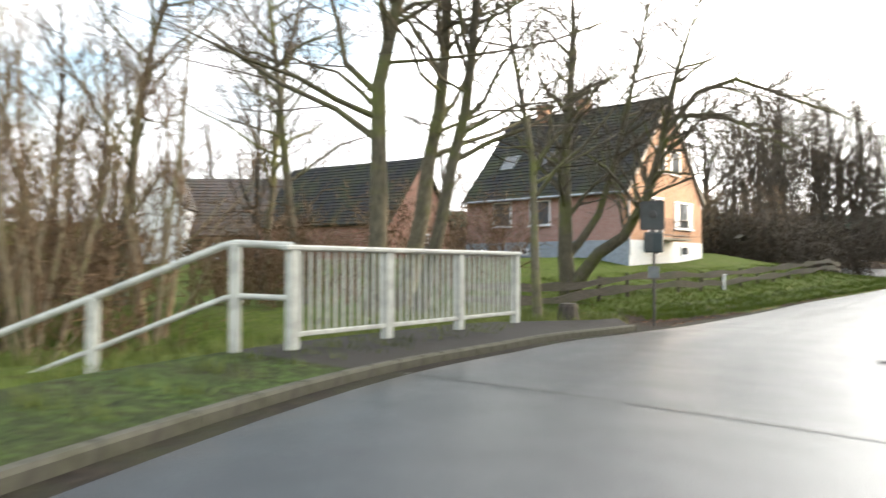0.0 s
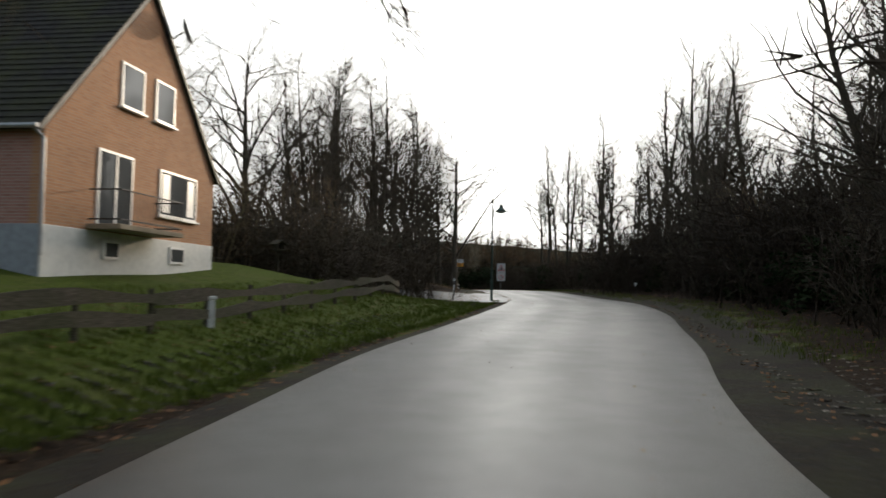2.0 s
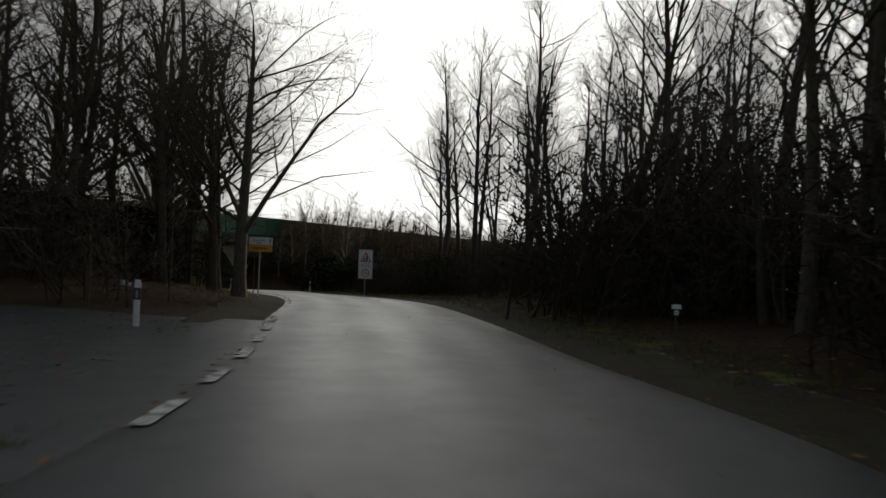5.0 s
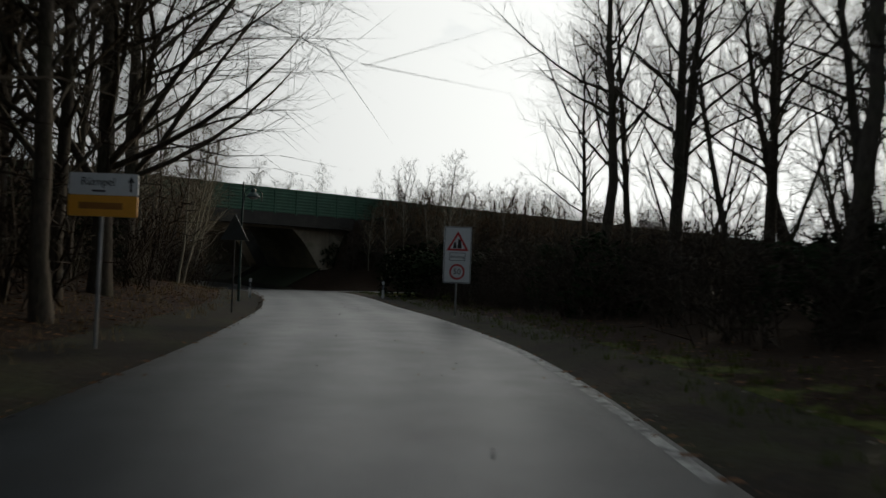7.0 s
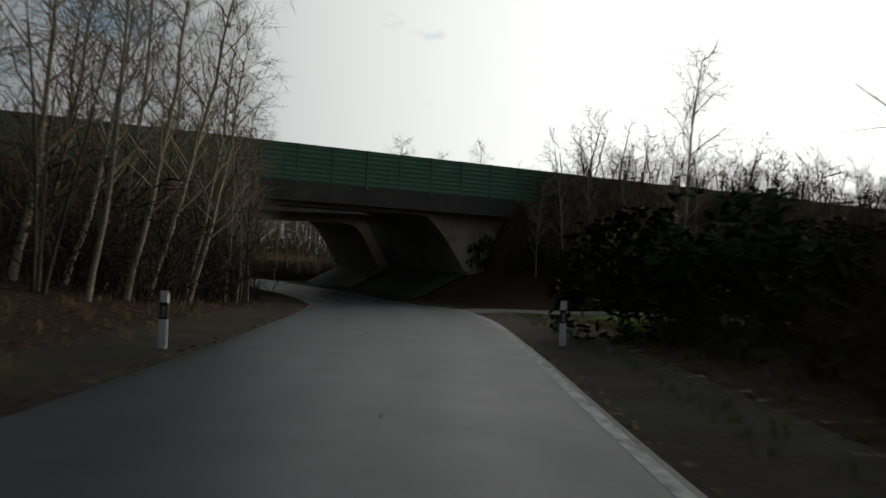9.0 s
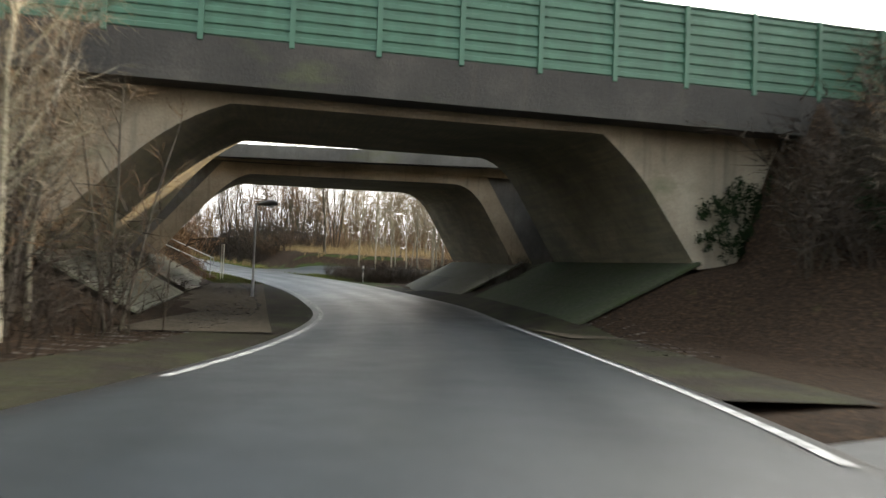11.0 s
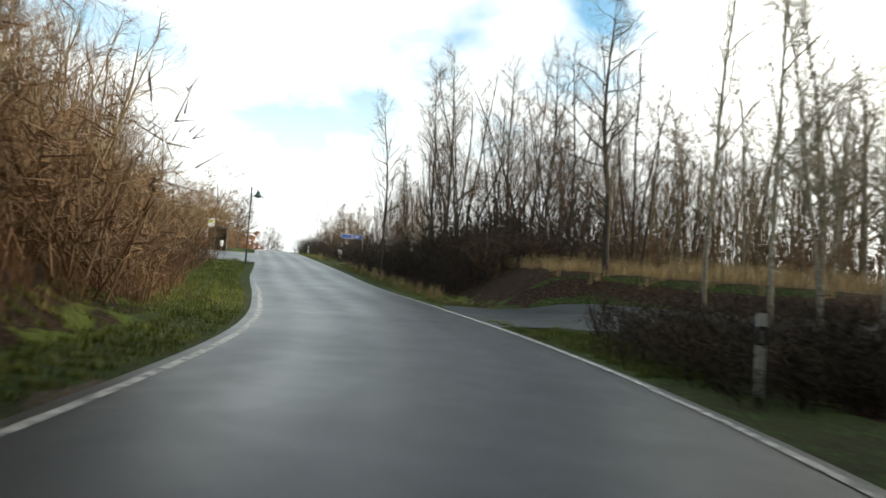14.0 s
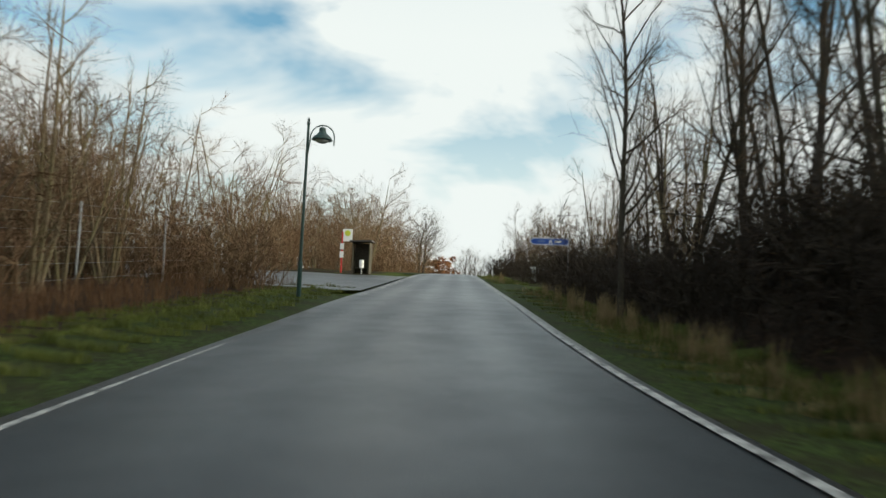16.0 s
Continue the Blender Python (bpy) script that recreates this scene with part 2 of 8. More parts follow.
asphalt = asphalt_material()
ground_mat = ground_material()
earth = speckled("muddy_verge", [(0.3, (0.007, 0.0055, 0.004)), (0.55, (0.02, 0.0155, 0.011)), (0.8, (0.055, 0.044, 0.032))], 7, 0.9, spec=0.12, big=0.4,
                 big_col=(0.05, 0.06, 0.02), bump=0.9, dist=0.04, rough_vary=0.12)
verge_green = speckled("grass_and_mud", [(0.3, (0.012, 0.012, 0.006)), (0.5, (0.03, 0.045, 0.012)), (0.7, (0.06, 0.085, 0.02)), (0.85, (0.11, 0.12, 0.04))], 9, 0.9, spec=0.08, big=0.7,
                       big_col=(0.028, 0.022, 0.014), bump=0.9, dist=0.05)
paint_line = speckled("worn_road_paint", [(0.34, (0.06, 0.06, 0.06)), (0.48, (0.26, 0.26, 0.25)), (0.7, (0.46, 0.46, 0.44))], 6, 0.7, bump=0.2)
paving = speckled("concrete_paving", [(0.3, (0.06, 0.058, 0.045)), (0.6, (0.12, 0.113, 0.09)), (0.8, (0.18, 0.168, 0.135))], 9, 0.85, spec=0.25, big=0.7,
                  big_col=(0.08, 0.09, 0.04), bump=0.3, random=0.18)
footway_mat = speckled("worn_footway_asphalt", [(0.3, (0.014, 0.012, 0.010)), (0.7, (0.038, 0.034, 0.029))], 30, 0.85, spec=0.15, big=0.75, big_col=(0.022, 0.018, 0.012),
                       bump=0.4, rough_vary=0.12)
dusty_earth = speckled("dusty_shoulder_earth", [(0.3, (0.035, 0.028, 0.02)), (0.6, (0.085, 0.07, 0.05)), (0.8, (0.14, 0.118, 0.088))], 8, 0.95, spec=0.1, big=0.5, big_col=(0.035, 0.028, 0.018),
                       bump=0.7, dist=0.03)
concrete = concrete_material("weathered_concrete", [(0.3, (0.20, 0.160, 0.112)), (0.55, (0.31, 0.255, 0.18)), (0.75, (0.41, 0.345, 0.255))])
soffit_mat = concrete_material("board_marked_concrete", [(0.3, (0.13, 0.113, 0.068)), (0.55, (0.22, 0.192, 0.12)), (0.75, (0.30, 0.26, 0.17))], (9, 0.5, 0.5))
wall_mat = concrete_material("board_marked_wall_concrete", [(0.3, (0.16, 0.138, 0.098)), (0.55, (0.26, 0.222, 0.162)), (0.75, (0.34, 0.295, 0.22))], (0.4, 0.4, 9))
barrier_mat = speckled("green_barrier_sheet", [(0.3, (0.030, 0.085, 0.050)), (0.6, (0.045, 0.125, 0.075)), (0.8, (0.065, 0.155, 0.10))], 2.5, 0.55, big=0.5,
                       big_col=(0.022, 0.05, 0.032), stretch=(1, 1, 0.3), bump=0.1)
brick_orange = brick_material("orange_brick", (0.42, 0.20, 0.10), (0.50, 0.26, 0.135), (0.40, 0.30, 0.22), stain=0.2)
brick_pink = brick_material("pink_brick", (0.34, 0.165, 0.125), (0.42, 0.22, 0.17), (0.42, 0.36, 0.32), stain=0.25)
brick_dark = brick_material("red_brown_brick", (0.27, 0.115, 0.075), (0.35, 0.16, 0.11), (0.30, 0.25, 0.21), stain=0.35)
plinth_blue = plain("grey_blue_plinth_paint", (0.30, 0.33, 0.36), 0.8)
plinth_white = plain("white_plinth_paint", (0.72, 0.71, 0.68), 0.8, dirt=0.15)
roof_mat = speckled("dark_mossy_roof_tile", [(0.3, (0.018, 0.018, 0.018)), (0.6, (0.035, 0.034, 0.033)), (0.8, (0.06, 0.058, 0.05))], 5, 0.9, spec=0.12, big=0.7,
                    big_col=(0.05, 0.055, 0.022), bump=0.4, dist=0.02)
white_pvc = plain("white_window_plastic", (0.78, 0.78, 0.77), 0.35, dirt=0.08)
glass = glass_material("window_glass")
steel = plain("galvanised_steel", (0.42, 0.43, 0.44), 0.45, 0.75)
rail_paint = plain("pale_grey_rail_paint", (0.42, 0.41, 0.35), 0.5, dirt=0.35)
dark_metal = plain("dark_brown_metal", (0.055, 0.05, 0.045), 0.55)
green_metal = plain("dark_green_lamp_paint", (0.02, 0.055, 0.045), 0.4)
grey_paint = plain("grey_cabinet_paint", (0.17, 0.18, 0.17), 0.6, dirt=0.35)
sign_back = plain("dark_sign_back_paint", (0.07, 0.075, 0.068), 0.7, dirt=0.35)
white_sign = plain("white_sign_sheet", (0.78, 0.79, 0.78), 0.35, dirt=0.08)
red_sign = plain("red_sign_sheet", (0.55, 0.03, 0.03), 0.4, dirt=0.1)
black_sign = plain("black_sign_ink", (0.02, 0.02, 0.02), 0.5, dirt=0.0)
yellow_sign = plain("yellow_sign_sheet", (0.80, 0.36, 0.02), 0.4, dirt=0.1)
blue_sign = plain("blue_sign_sheet", (0.02, 0.08, 0.36), 0.4, dirt=0.1)
lime_sign = plain("yellow_green_sign_sheet", (0.55, 0.62, 0.05), 0.4, dirt=0.1)
white_post = plain("white_post_plastic", (0.74, 0.74, 0.72), 0.45, dirt=0.2)
old_wood = speckled("weathered_grey_wood", [(0.3, (0.04, 0.034, 0.026)), (0.6, (0.10, 0.085, 0.066)), (0.8, (0.17, 0.148, 0.118))], 5, 0.9, spec=0.2, big=0.5,
                    big_col=(0.045, 0.055, 0.02), stretch=(1, 1, 9), bump=0.4)
bark_oak = bark_material("mossy_bark", (0.05, 0.042, 0.028), (0.15, 0.13, 0.085), (0.12, 0.13, 0.03), 0.75)
bark_grey = bark_material("grey_brown_bark", (0.030, 0.024, 0.018), (0.10, 0.083, 0.065), (0.055, 0.06, 0.028), 0.4)
bark_birch = bark_material("pale_birch_bark", (0.10, 0.085, 0.06), (0.40, 0.36, 0.28), (0.16, 0.15, 0.07), 0.5, (3, 3, 6))
twig_grey = bark_material("grey_twigs", (0.045, 0.035, 0.026), (0.12, 0.095, 0.07), (0.08, 0.075, 0.04), 0.3)
twig_brown = bark_material("reddish_brown_twigs", (0.085, 0.05, 0.028), (0.22, 0.135, 0.075), (0.16, 0.13, 0.06), 0.3)
# darker copy of the twigs: the shade inside the brush is in its colour
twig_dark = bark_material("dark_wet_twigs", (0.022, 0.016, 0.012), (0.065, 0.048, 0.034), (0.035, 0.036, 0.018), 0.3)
twig_pale = bark_material("pale_tan_twigs", (0.11, 0.085, 0.055), (0.25, 0.20, 0.14), (0.15, 0.14, 0.07), 0.3)
bark_pale = bark_material("tan_sapling_bark", (0.10, 0.075, 0.045), (0.26, 0.20, 0.13), (0.14, 0.14, 0.05), 0.45)
TAN = (bark_pale, twig_brown)
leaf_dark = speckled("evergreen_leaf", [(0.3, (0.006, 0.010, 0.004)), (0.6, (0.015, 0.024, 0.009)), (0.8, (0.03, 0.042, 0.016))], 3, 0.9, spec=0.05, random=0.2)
straw = speckled("dry_grass", [(0.3, (0.16, 0.11, 0.05)), (0.6, (0.32, 0.24, 0.12)), (0.8, (0.45, 0.35, 0.19))], 3, 0.85, spec=0.2)
dead_stems = speckled("dead_bramble_stems", [(0.3, (0.07, 0.035, 0.018)), (0.6, (0.15, 0.085, 0.042)), (0.8, (0.26, 0.16, 0.08))], 3, 0.85, spec=0.2)
grass_mat = speckled("grass_blades", [(0.3, (0.05, 0.062, 0.013)), (0.55, (0.115, 0.135, 0.028)), (0.8, (0.24, 0.225, 0.075))], 1.5, 0.7, spec=0.2)
lawn_mat = speckled("lawn_blades", [(0.3, (0.04, 0.06, 0.008)), (0.55, (0.085, 0.115, 0.016)), (0.8, (0.155, 0.17, 0.035))], 1.2, 0.75, spec=0.12)
kerb_mat = speckled("dirty_kerb_concrete", [(0.3, (0.035, 0.031, 0.024)), (0.6, (0.075, 0.068, 0.054)), (0.8, (0.13, 0.118, 0.098))], 8, 0.9, spec=0.2, big=0.6, big_col=(0.05, 0.05, 0.022), bump=0.4)
# near edge beam: the shade under the barrier is put into its dark colour
beam_shade_mat = concrete_material("sooty_concrete", [(0.3, (0.022, 0.02, 0.017)), (0.55, (0.04, 0.036, 0.03)), (0.75, (0.075, 0.066, 0.055))])
stained = concrete_material("stained_grey_concrete", [(0.3, (0.06, 0.06, 0.055)), (0.55, (0.115, 0.113, 0.103)), (0.75, (0.19, 0.185, 0.17))])
paving_moss = speckled("mossy_dark_paving", [(0.3, (0.025, 0.028, 0.017)), (0.6, (0.052, 0.056, 0.034)), (0.8, (0.09, 0.09, 0.06))], 7, 0.9, spec=0.15, big=0.7,
                        big_col=(0.03, 0.045, 0.012), bump=0.3)
leaf_copper = speckled("copper_leaf", [(0.3, (0.10, 0.045, 0.018)), (0.6, (0.24, 0.11, 0.045)), (0.8, (0.36, 0.19, 0.09))], 3, 0.8, spec=0.1, random=0.2)
pale_leaves = speckled("wet_pale_leaves", [(0.3, (0.06, 0.05, 0.04)), (0.6, (0.17, 0.145, 0.115)), (0.8, (0.36, 0.32, 0.27))], 2, 0.6, spec=0.4)
leaf_litter = speckled("fallen_leaves", [(0.3, (0.06, 0.026, 0.010)), (0.6, (0.17, 0.08, 0.03)), (0.8, (0.34, 0.19, 0.08))], 2, 0.8, spec=0.2)
rubble_mat = speckled("rubble_and_leaf_mulch", [(0.3, (0.02, 0.018, 0.015)), (0.6, (0.07, 0.06, 0.05)), (0.8, (0.2, 0.18, 0.15))], 5, 0.8)


# ---- mesh helpers ----
class Shape:
    """Verts and faces of one mesh."""

    def __init__(self):
        self.v, self.f = [], []

    def add(self, verts, faces):
        k = len(self.v)
        self.v += [tuple(p) for p in verts]
        self.f += [tuple(i + k for i in q) for q in faces]
        return self

    def box(self, a, b, m=None):
        (x0, y0, z0), (x1, y1, z1) = a, b
        vs = [Vector(p) for p in ((x0, y0, z0), (x1, y0, z0), (x1, y1, z0), (x0, y1, z0), (x0, y0, z1), (x1, y0, z1), (x1, y1, z1), (x0, y1, z1))]
        if m:
            vs = [m @ p for p in vs]
        return self.add(vs, [(0, 3, 2, 1), (4, 5, 6, 7), (0, 1, 5, 4), (1, 2, 6, 5), (2, 3, 7, 6), (3, 0, 4, 7)])

    def slab(self, a, b, c=0.01):
        """A box with chamfered upper and lower edges."""
        (x0, y0, z0), (x1, y1, z1) = a, b
        rings = [(z0, c), (z0 + c, 0), (z1 - c, 0), (z1, c)]
        vs = [p for z, i in rings for p in ((x0 + i, y0 + i, z), (x1 - i, y0 + i, z), (x1 - i, y1 - i, z), (x0 + i, y1 - i, z))]
        fs = [(0, 3, 2, 1), (12, 13, 14, 15)]
        fs += [(r * 4 + i, r * 4 + (i + 1) % 4, r * 4 + 4 + (i + 1) % 4, r * 4 + 4 + i) for r in range(3) for i in range(4)]
        return self.add(vs, fs)

    def tube(self, points, radii, n=8, caps=True):
        pts = [Vector(p) for p in points]
        if isinstance(radii, (int, float)):
            radii = [radii] * len(pts)
        k, vs, fs = 0, [], []
        side = None
        for i, p in enumerate(pts):
            t = (pts[min(i + 1, len(pts) - 1)] - pts[max(i - 1, 0)]).normalized()
            if side is None:
                side = t.orthogonal().normalized()
            side = (side - t * side.dot(t)).normalized()
            up = t.cross(side)
            for j in range(n):
                a = 2 * math.pi * j / n
                vs.append(p + (side * math.cos(a) + up * math.sin(a)) * radii[i])
        for i in range(len(pts) - 1):
            for j in range(n):
                fs.append((i * n + j, i * n + (j + 1) % n, i * n + n + (j + 1) % n, i * n + n + j))
        if caps:
            fs += [tuple(range(n - 1, -1, -1)), tuple(range((len(pts) - 1) * n, len(pts) * n))]
        return self.add(vs, fs)

    def lathe(self, profile, n=16, centre=(0, 0)):
        vs = [(centre[0] + r * math.cos(2 * math.pi * j / n), centre[1] + r * math.sin(2 * math.pi * j / n), z) for r, z in profile for j in range(n)]
        fs = [(i * n + j, i * n + (j + 1) % n, i * n + n + (j + 1) % n, i * n + n + j) for i in range(len(profile) - 1) for j in range(n)]
        return self.add(vs, fs + [tuple(range(n - 1, -1, -1)), tuple(range((len(profile) - 1) * n, len(profile) * n))])

    def prism(self, outline, y0, y1):
        """An outline in x and z, pulled from y0 to y1."""
        n = len(outline)
        vs = [(x, y0, z) for x, z in outline] + [(x, y1, z) for x, z in outline]
        return self.add(vs, [tuple(range(n)), tuple(range(2 * n - 1, n - 1, -1))] + [((i + 1) % n, i, n + i, n + (i + 1) % n) for i in range(n)])

    def mesh(self, name, mat, smooth=False):
        me = bpy.data.meshes.new(name)
        me.from_pydata(self.v, [], self.f)
        me.materials.append(mat)
        if smooth:
            me.polygons.foreach_set("use_smooth", [True] * len(me.polygons))
        me.update()
        return me


def part(name, shape, mat, parent=None, label="", smooth=False):
    """Links a shape, or a finished mesh, as one object under a thing."""
    ob = new(name, shape.mesh(name, mat, smooth) if isinstance(shape, Shape) else shape)
    ob.parent = parent
    return tagged(ob, label)


def thing(name, m, label, category, group="", kind=""):
    ob = new(name)
    ob.empty_display_size = 0.1
    ob.matrix_basis = m
    return tagged(ob, label, category, group, kind)


# ---- the road's edges and heights, station by station ----
LEFT = [(-6.6, -33), (-1.6, -8.8), (2.34, 6.75), (5.2, 12.5), (7.4, 15.8), (9.7, 19.2), (13.4, 24.2), (17.52, 29.18), (22.53, 34.09),
        (27.28, 38.51), (33.3, 44.7), (37.6, 50.6), (41.47, 57.12), (45.36, 63.33), (48.65, 69.98), (51.56, 77.11), (54.03, 83.86), (56.04, 90.86),
        (58.1, 100.1), (59.6, 108.9), (60.6, 118.8), (60.7, 128.2), (59.6, 135.06), (57.4, 144.4), (54.42, 152.62), (50.9, 159.9), (44.68, 169.33),
        (38.05, 178.68), (30.3, 190.3), (6.25, 225.25), (-15.9, 258.2), (-55.6, 318.6), (-121.6, 417.6)]
RIGHT = [(3.1, -34.1), (6.9, -9.4), (9.2, 5.5), (10.63, 12.24), (12.79, 15.74), (16.26, 19.68), (19.97, 23.1), (24.68, 27), (29.13, 31.06),
        (33.93, 35.57), (39.24, 41.62), (42.7, 47.5), (46.75, 53.83), (50.58, 60.62), (54.03, 67.42), (57.17, 75.64), (59.7, 83.9), (61.8, 90.9),
        (64.5, 100.3), (66.3, 109.6), (67.1, 119.4), (66.9, 128.7), (66.2, 135.6), (64, 145.8), (61.39, 153.88), (57.11, 162.35), (51.45, 171.43),
        (44.9, 179.4), (36.1, 191.45), (10.75, 227.7), (-11.6, 261.1), (-51.3, 321.5), (-117.3, 420.5)]
HEIGHT = [-0.68, -0.68, -0.68, -0.72, -0.77, -0.80, -0.77, -0.64, -0.46, -0.22, 0.02, 0.19, 0.36, 0.55, 0.57, 0.51, 0.44, 0.44, 0.33, 0.13, -0.22,
        -0.33, -0.22, -0.09, 0.11, 0.36, 0.69, 1.32, 2.31, 4.73, 5.94, 5.72, 3.85]

# how much the left edge lies above the right one in the bend
RISE = [0.24, 0.26, 0.27, 0.27, 0.22, 0.12, 0.04]

def spline(points, per=12):
    """A smooth line through the points."""
    p = np.array(points, float).reshape(len(points), -1)
    q = np.vstack([2 * p[0] - p[1], p, 2 * p[-1] - p[-2]])
    out = []
    for i in range(1, len(q) - 2):
        for t in np.arange(per) / per:
            a, b, c, d = q[i - 1], q[i], q[i + 1], q[i + 2]
            out.append(0.5 * (2 * b + (c - a) * t + (2 * a - 5 * b + 4 * c - d) * t * t + (3 * b - a - 3 * c + d) * t ** 3))
    return np.array(out + [p[-1]])


left_line, right_line = spline(LEFT), spline(RIGHT)
height_line = spline([(z,) for z in HEIGHT])[:, 0]
rise_line = spline([(z,) for z in RISE + [0.0] * (len(HEIGHT) - len(RISE))])[:, 0]
mid_line = (left_line + right_line) / 2
half_line = np.hypot(*(right_line - left_line).T) / 2
step = np.gradient(mid_line, axis=0)
ahead_line = step / np.hypot(*step.T)[:, None]

# the motorway: u along it, d through the underpass
MW = np.array((64.9, 125.3))
MU, MD = np.array((math.cos(radians(8.3)), math.sin(radians(8.3)))), np.array((-math.sin(radians(8.3)), math.cos(radians(8.3))))
CREST = 7.2


def smooth(a, b, x):
    t = np.clip((x - a) / (b - a), 0, 1)
    return t * t * (3 - 2 * t)


def wobble(x, y):
    return (np.sin(x * 0.31 + 1.3 * np.sin(y * 0.17)) * np.cos(y * 0.27 + np.sin(x * 0.13)) + 0.5 * np.sin(x * 0.83 + y * 0.57)) * 0.5


SIDE_ROADS = []


def terrain(x, y):
    """Height of the ground, and how grassy it is."""
    x, y = np.atleast_1d(np.asarray(x, float)), np.atleast_1d(np.asarray(y, float))
    near, off = np.empty(len(x), int), np.empty(len(x))
    for k in range(0, len(x), 20000):
        dx = x[k:k + 20000, None] - mid_line[None, :, 0]
        dy = y[k:k + 20000, None] - mid_line[None, :, 1]
        d2 = dx * dx + dy * dy
        near[k:k + 20000] = d2.argmin(1)
        off[k:k + 20000] = np.sqrt(d2.min(1))
    a = ahead_line[near]
    lat = a[:, 0] * (y - mid_line[near, 1]) - a[:, 1] * (x - mid_line[near, 0])
    ahead = a[:, 0] * (x - mid_line[near, 0]) + a[:, 1] * (y - mid_line[near, 1])
    part_ = np.clip(ahead / np.hypot(*step[near].T), -0.5, 0.5)
    place = np.clip(near + part_, 0, len(mid_line) - 1)
    order = np.arange(len(mid_line))
    off = np.where(np.abs(part_) < 0.5, np.abs(lat), off)
    e = np.maximum(0, off - np.interp(place, order, half_line))
    leftside = lat > 0
    zr = np.interp(place, order, height_line) + np.interp(place, order, rise_line) * leftside
    soft = smooth(1.2, 5.0, e)
    z = zr - 0.14 * (1 - smooth(0.7, 1.5, e)) + 0.10 * wobble(x, y) * soft
    s = place / 12.0
    lawn = leftside * smooth(4.6, 5.8, s) * (1 - smooth(8.6, 10.2, s))
    z += lawn * 0.20 * np.clip(e - 0.8, 0, 9)
    z += leftside * (1 - smooth(4.6, 5.8, s)) * 0.25 * smooth(2.5, 7, e)
    # the stream beside the footway
    ax, ay = x - 0.5, y - 13.4
    across = ax * 0.30 + ay * 0.95
    z -= leftside * 1.5 * np.exp(-(across / 2.0) ** 2) * smooth(3.4, 5.5, e)
    z += (~leftside) * (s < 17.5) * 0.07 * np.clip(e - 1.5, 0, 14)
    z += leftside * smooth(11.6, 13, s) * (1 - smooth(17.5, 19, s)) * 0.17 * np.clip(e - 1.4, 0, 9)
    z += leftside * smooth(23.5, 24.5, s) * (1 - smooth(26.4, 27, s)) * 0.10 * np.clip(e - 2.5, 0, 10)
    z += (~leftside) * smooth(25.5, 27, s) * 0.05 * np.clip(e - 3, 0, 12)
    # the bank behind the lane among the birches
    beyond = y - 172.4 - (x - 51.0) * 0.033
    z += (~leftside) * smooth(24.8, 25.4, s) * (1 - smooth(27.0, 27.9, s)) * 0.16 * smooth(1.5, 5.0, e)
    z += (~leftside) * (s > 25) * (1 - smooth(27.0, 27.9, s)) * 1.6 * smooth(0.1, 2.0, beyond) * smooth(1.6, 5.0, e) * (1 - smooth(30, 60, e))
    far = smooth(60, 260, e)
    z = z * (1 - far) + 1.0 * far
    # the motorway's bank, open at the underpass
    u = (x - MW[0]) * MU[0] + (y - MW[1]) * MU[1]
    d = (x - MW[0]) * MD[0] + (y - MW[1]) * MD[1]
    bank = np.minimum(np.clip((d + 9.6) / 9.2, 0, 1), np.clip((38.0 - d) / 9.0, 0, 1))
    inside = (d > -1.0) & (d < 29)
    away = np.where(inside, np.clip((-12.2 - u) / 2.5, 0, 1) + np.clip((u - 8.6) / 2.5, 0, 1),
                    np.clip((-9.0 - u) / 8.0, 0, 1) + np.clip((u - 6.0) / 8.0, 0, 1))
    rise = CREST * bank * away
    z = np.where(rise > 0, np.maximum(z, rise + (zr - 0.14) * (1 - away) * 0), z)
    z = np.maximum(z, np.where(rise > 0, rise, -9))
    ramp = np.maximum(np.clip((u + 0.03 * d - 3.8) / 3.9, 0, 1) * 1.9, np.clip((-8.35 - 0.03 * d - u) / 3.0, 0, 1) * 1.6) - 0.26
    keep = smooth(-5.0, -0.6, d) * (1 - smooth(29, 33, d))
    z = np.where((u > 3.8) | (u < -8.4), np.maximum(z, np.where(keep > 0, ramp * keep - 0.26 * (1 - keep), -9)), z)
    grass = 0.95 * lawn * smooth(0.3, 0.9, e) + leftside * (1 - smooth(4.6, 5.8, s)) * 0.75 * smooth(1.0, 2.2, e) * (e < 45)
    grass += smooth(23, 24.5, s) * (1 - smooth(0.9, 3.2, e)) * 0.9
    grass += (~leftside) * smooth(6, 8, s) * (1 - smooth(14, 15, s)) * (1 - smooth(1.5, 4, e)) * 0.55
    grass += (~leftside) * smooth(16.8, 17.4, s) * (1 - smooth(18.6, 19.2, s)) * smooth(3.5, 6, e) * (1 - smooth(12, 15, e)) * 0.9
    grass += smooth(27, 29, s) * 0.35
    return z, np.clip(grass, 0, 1), e, s, leftside


def gz(x, y):
    return float(terrain([x], [y])[0][0])


def at_road(s, off):
    """The place off metres to the right of the road's middle at station s."""
    k = min(int(s * 12), len(mid_line) - 1)
    a = ahead_line[k]
    return float(mid_line[k, 0] + a[1] * off), float(mid_line[k, 1] - a[0] * off), float(height_line[k])


def from_edge(s, right, e):
    """The place e metres outside the road's right or left edge at station s."""
    k = min(int(s * 12), len(mid_line) - 1)
    return at_road(s, (half_line[k] + e) * (1 if right else -1))


def heading(s):
    """The road's heading at station s, as the turn about z that brings +y to it."""
    a = ahead_line[min(int(s * 12), len(mid_line) - 1)]
    return math.degrees(math.atan2(-a[0], a[1]))


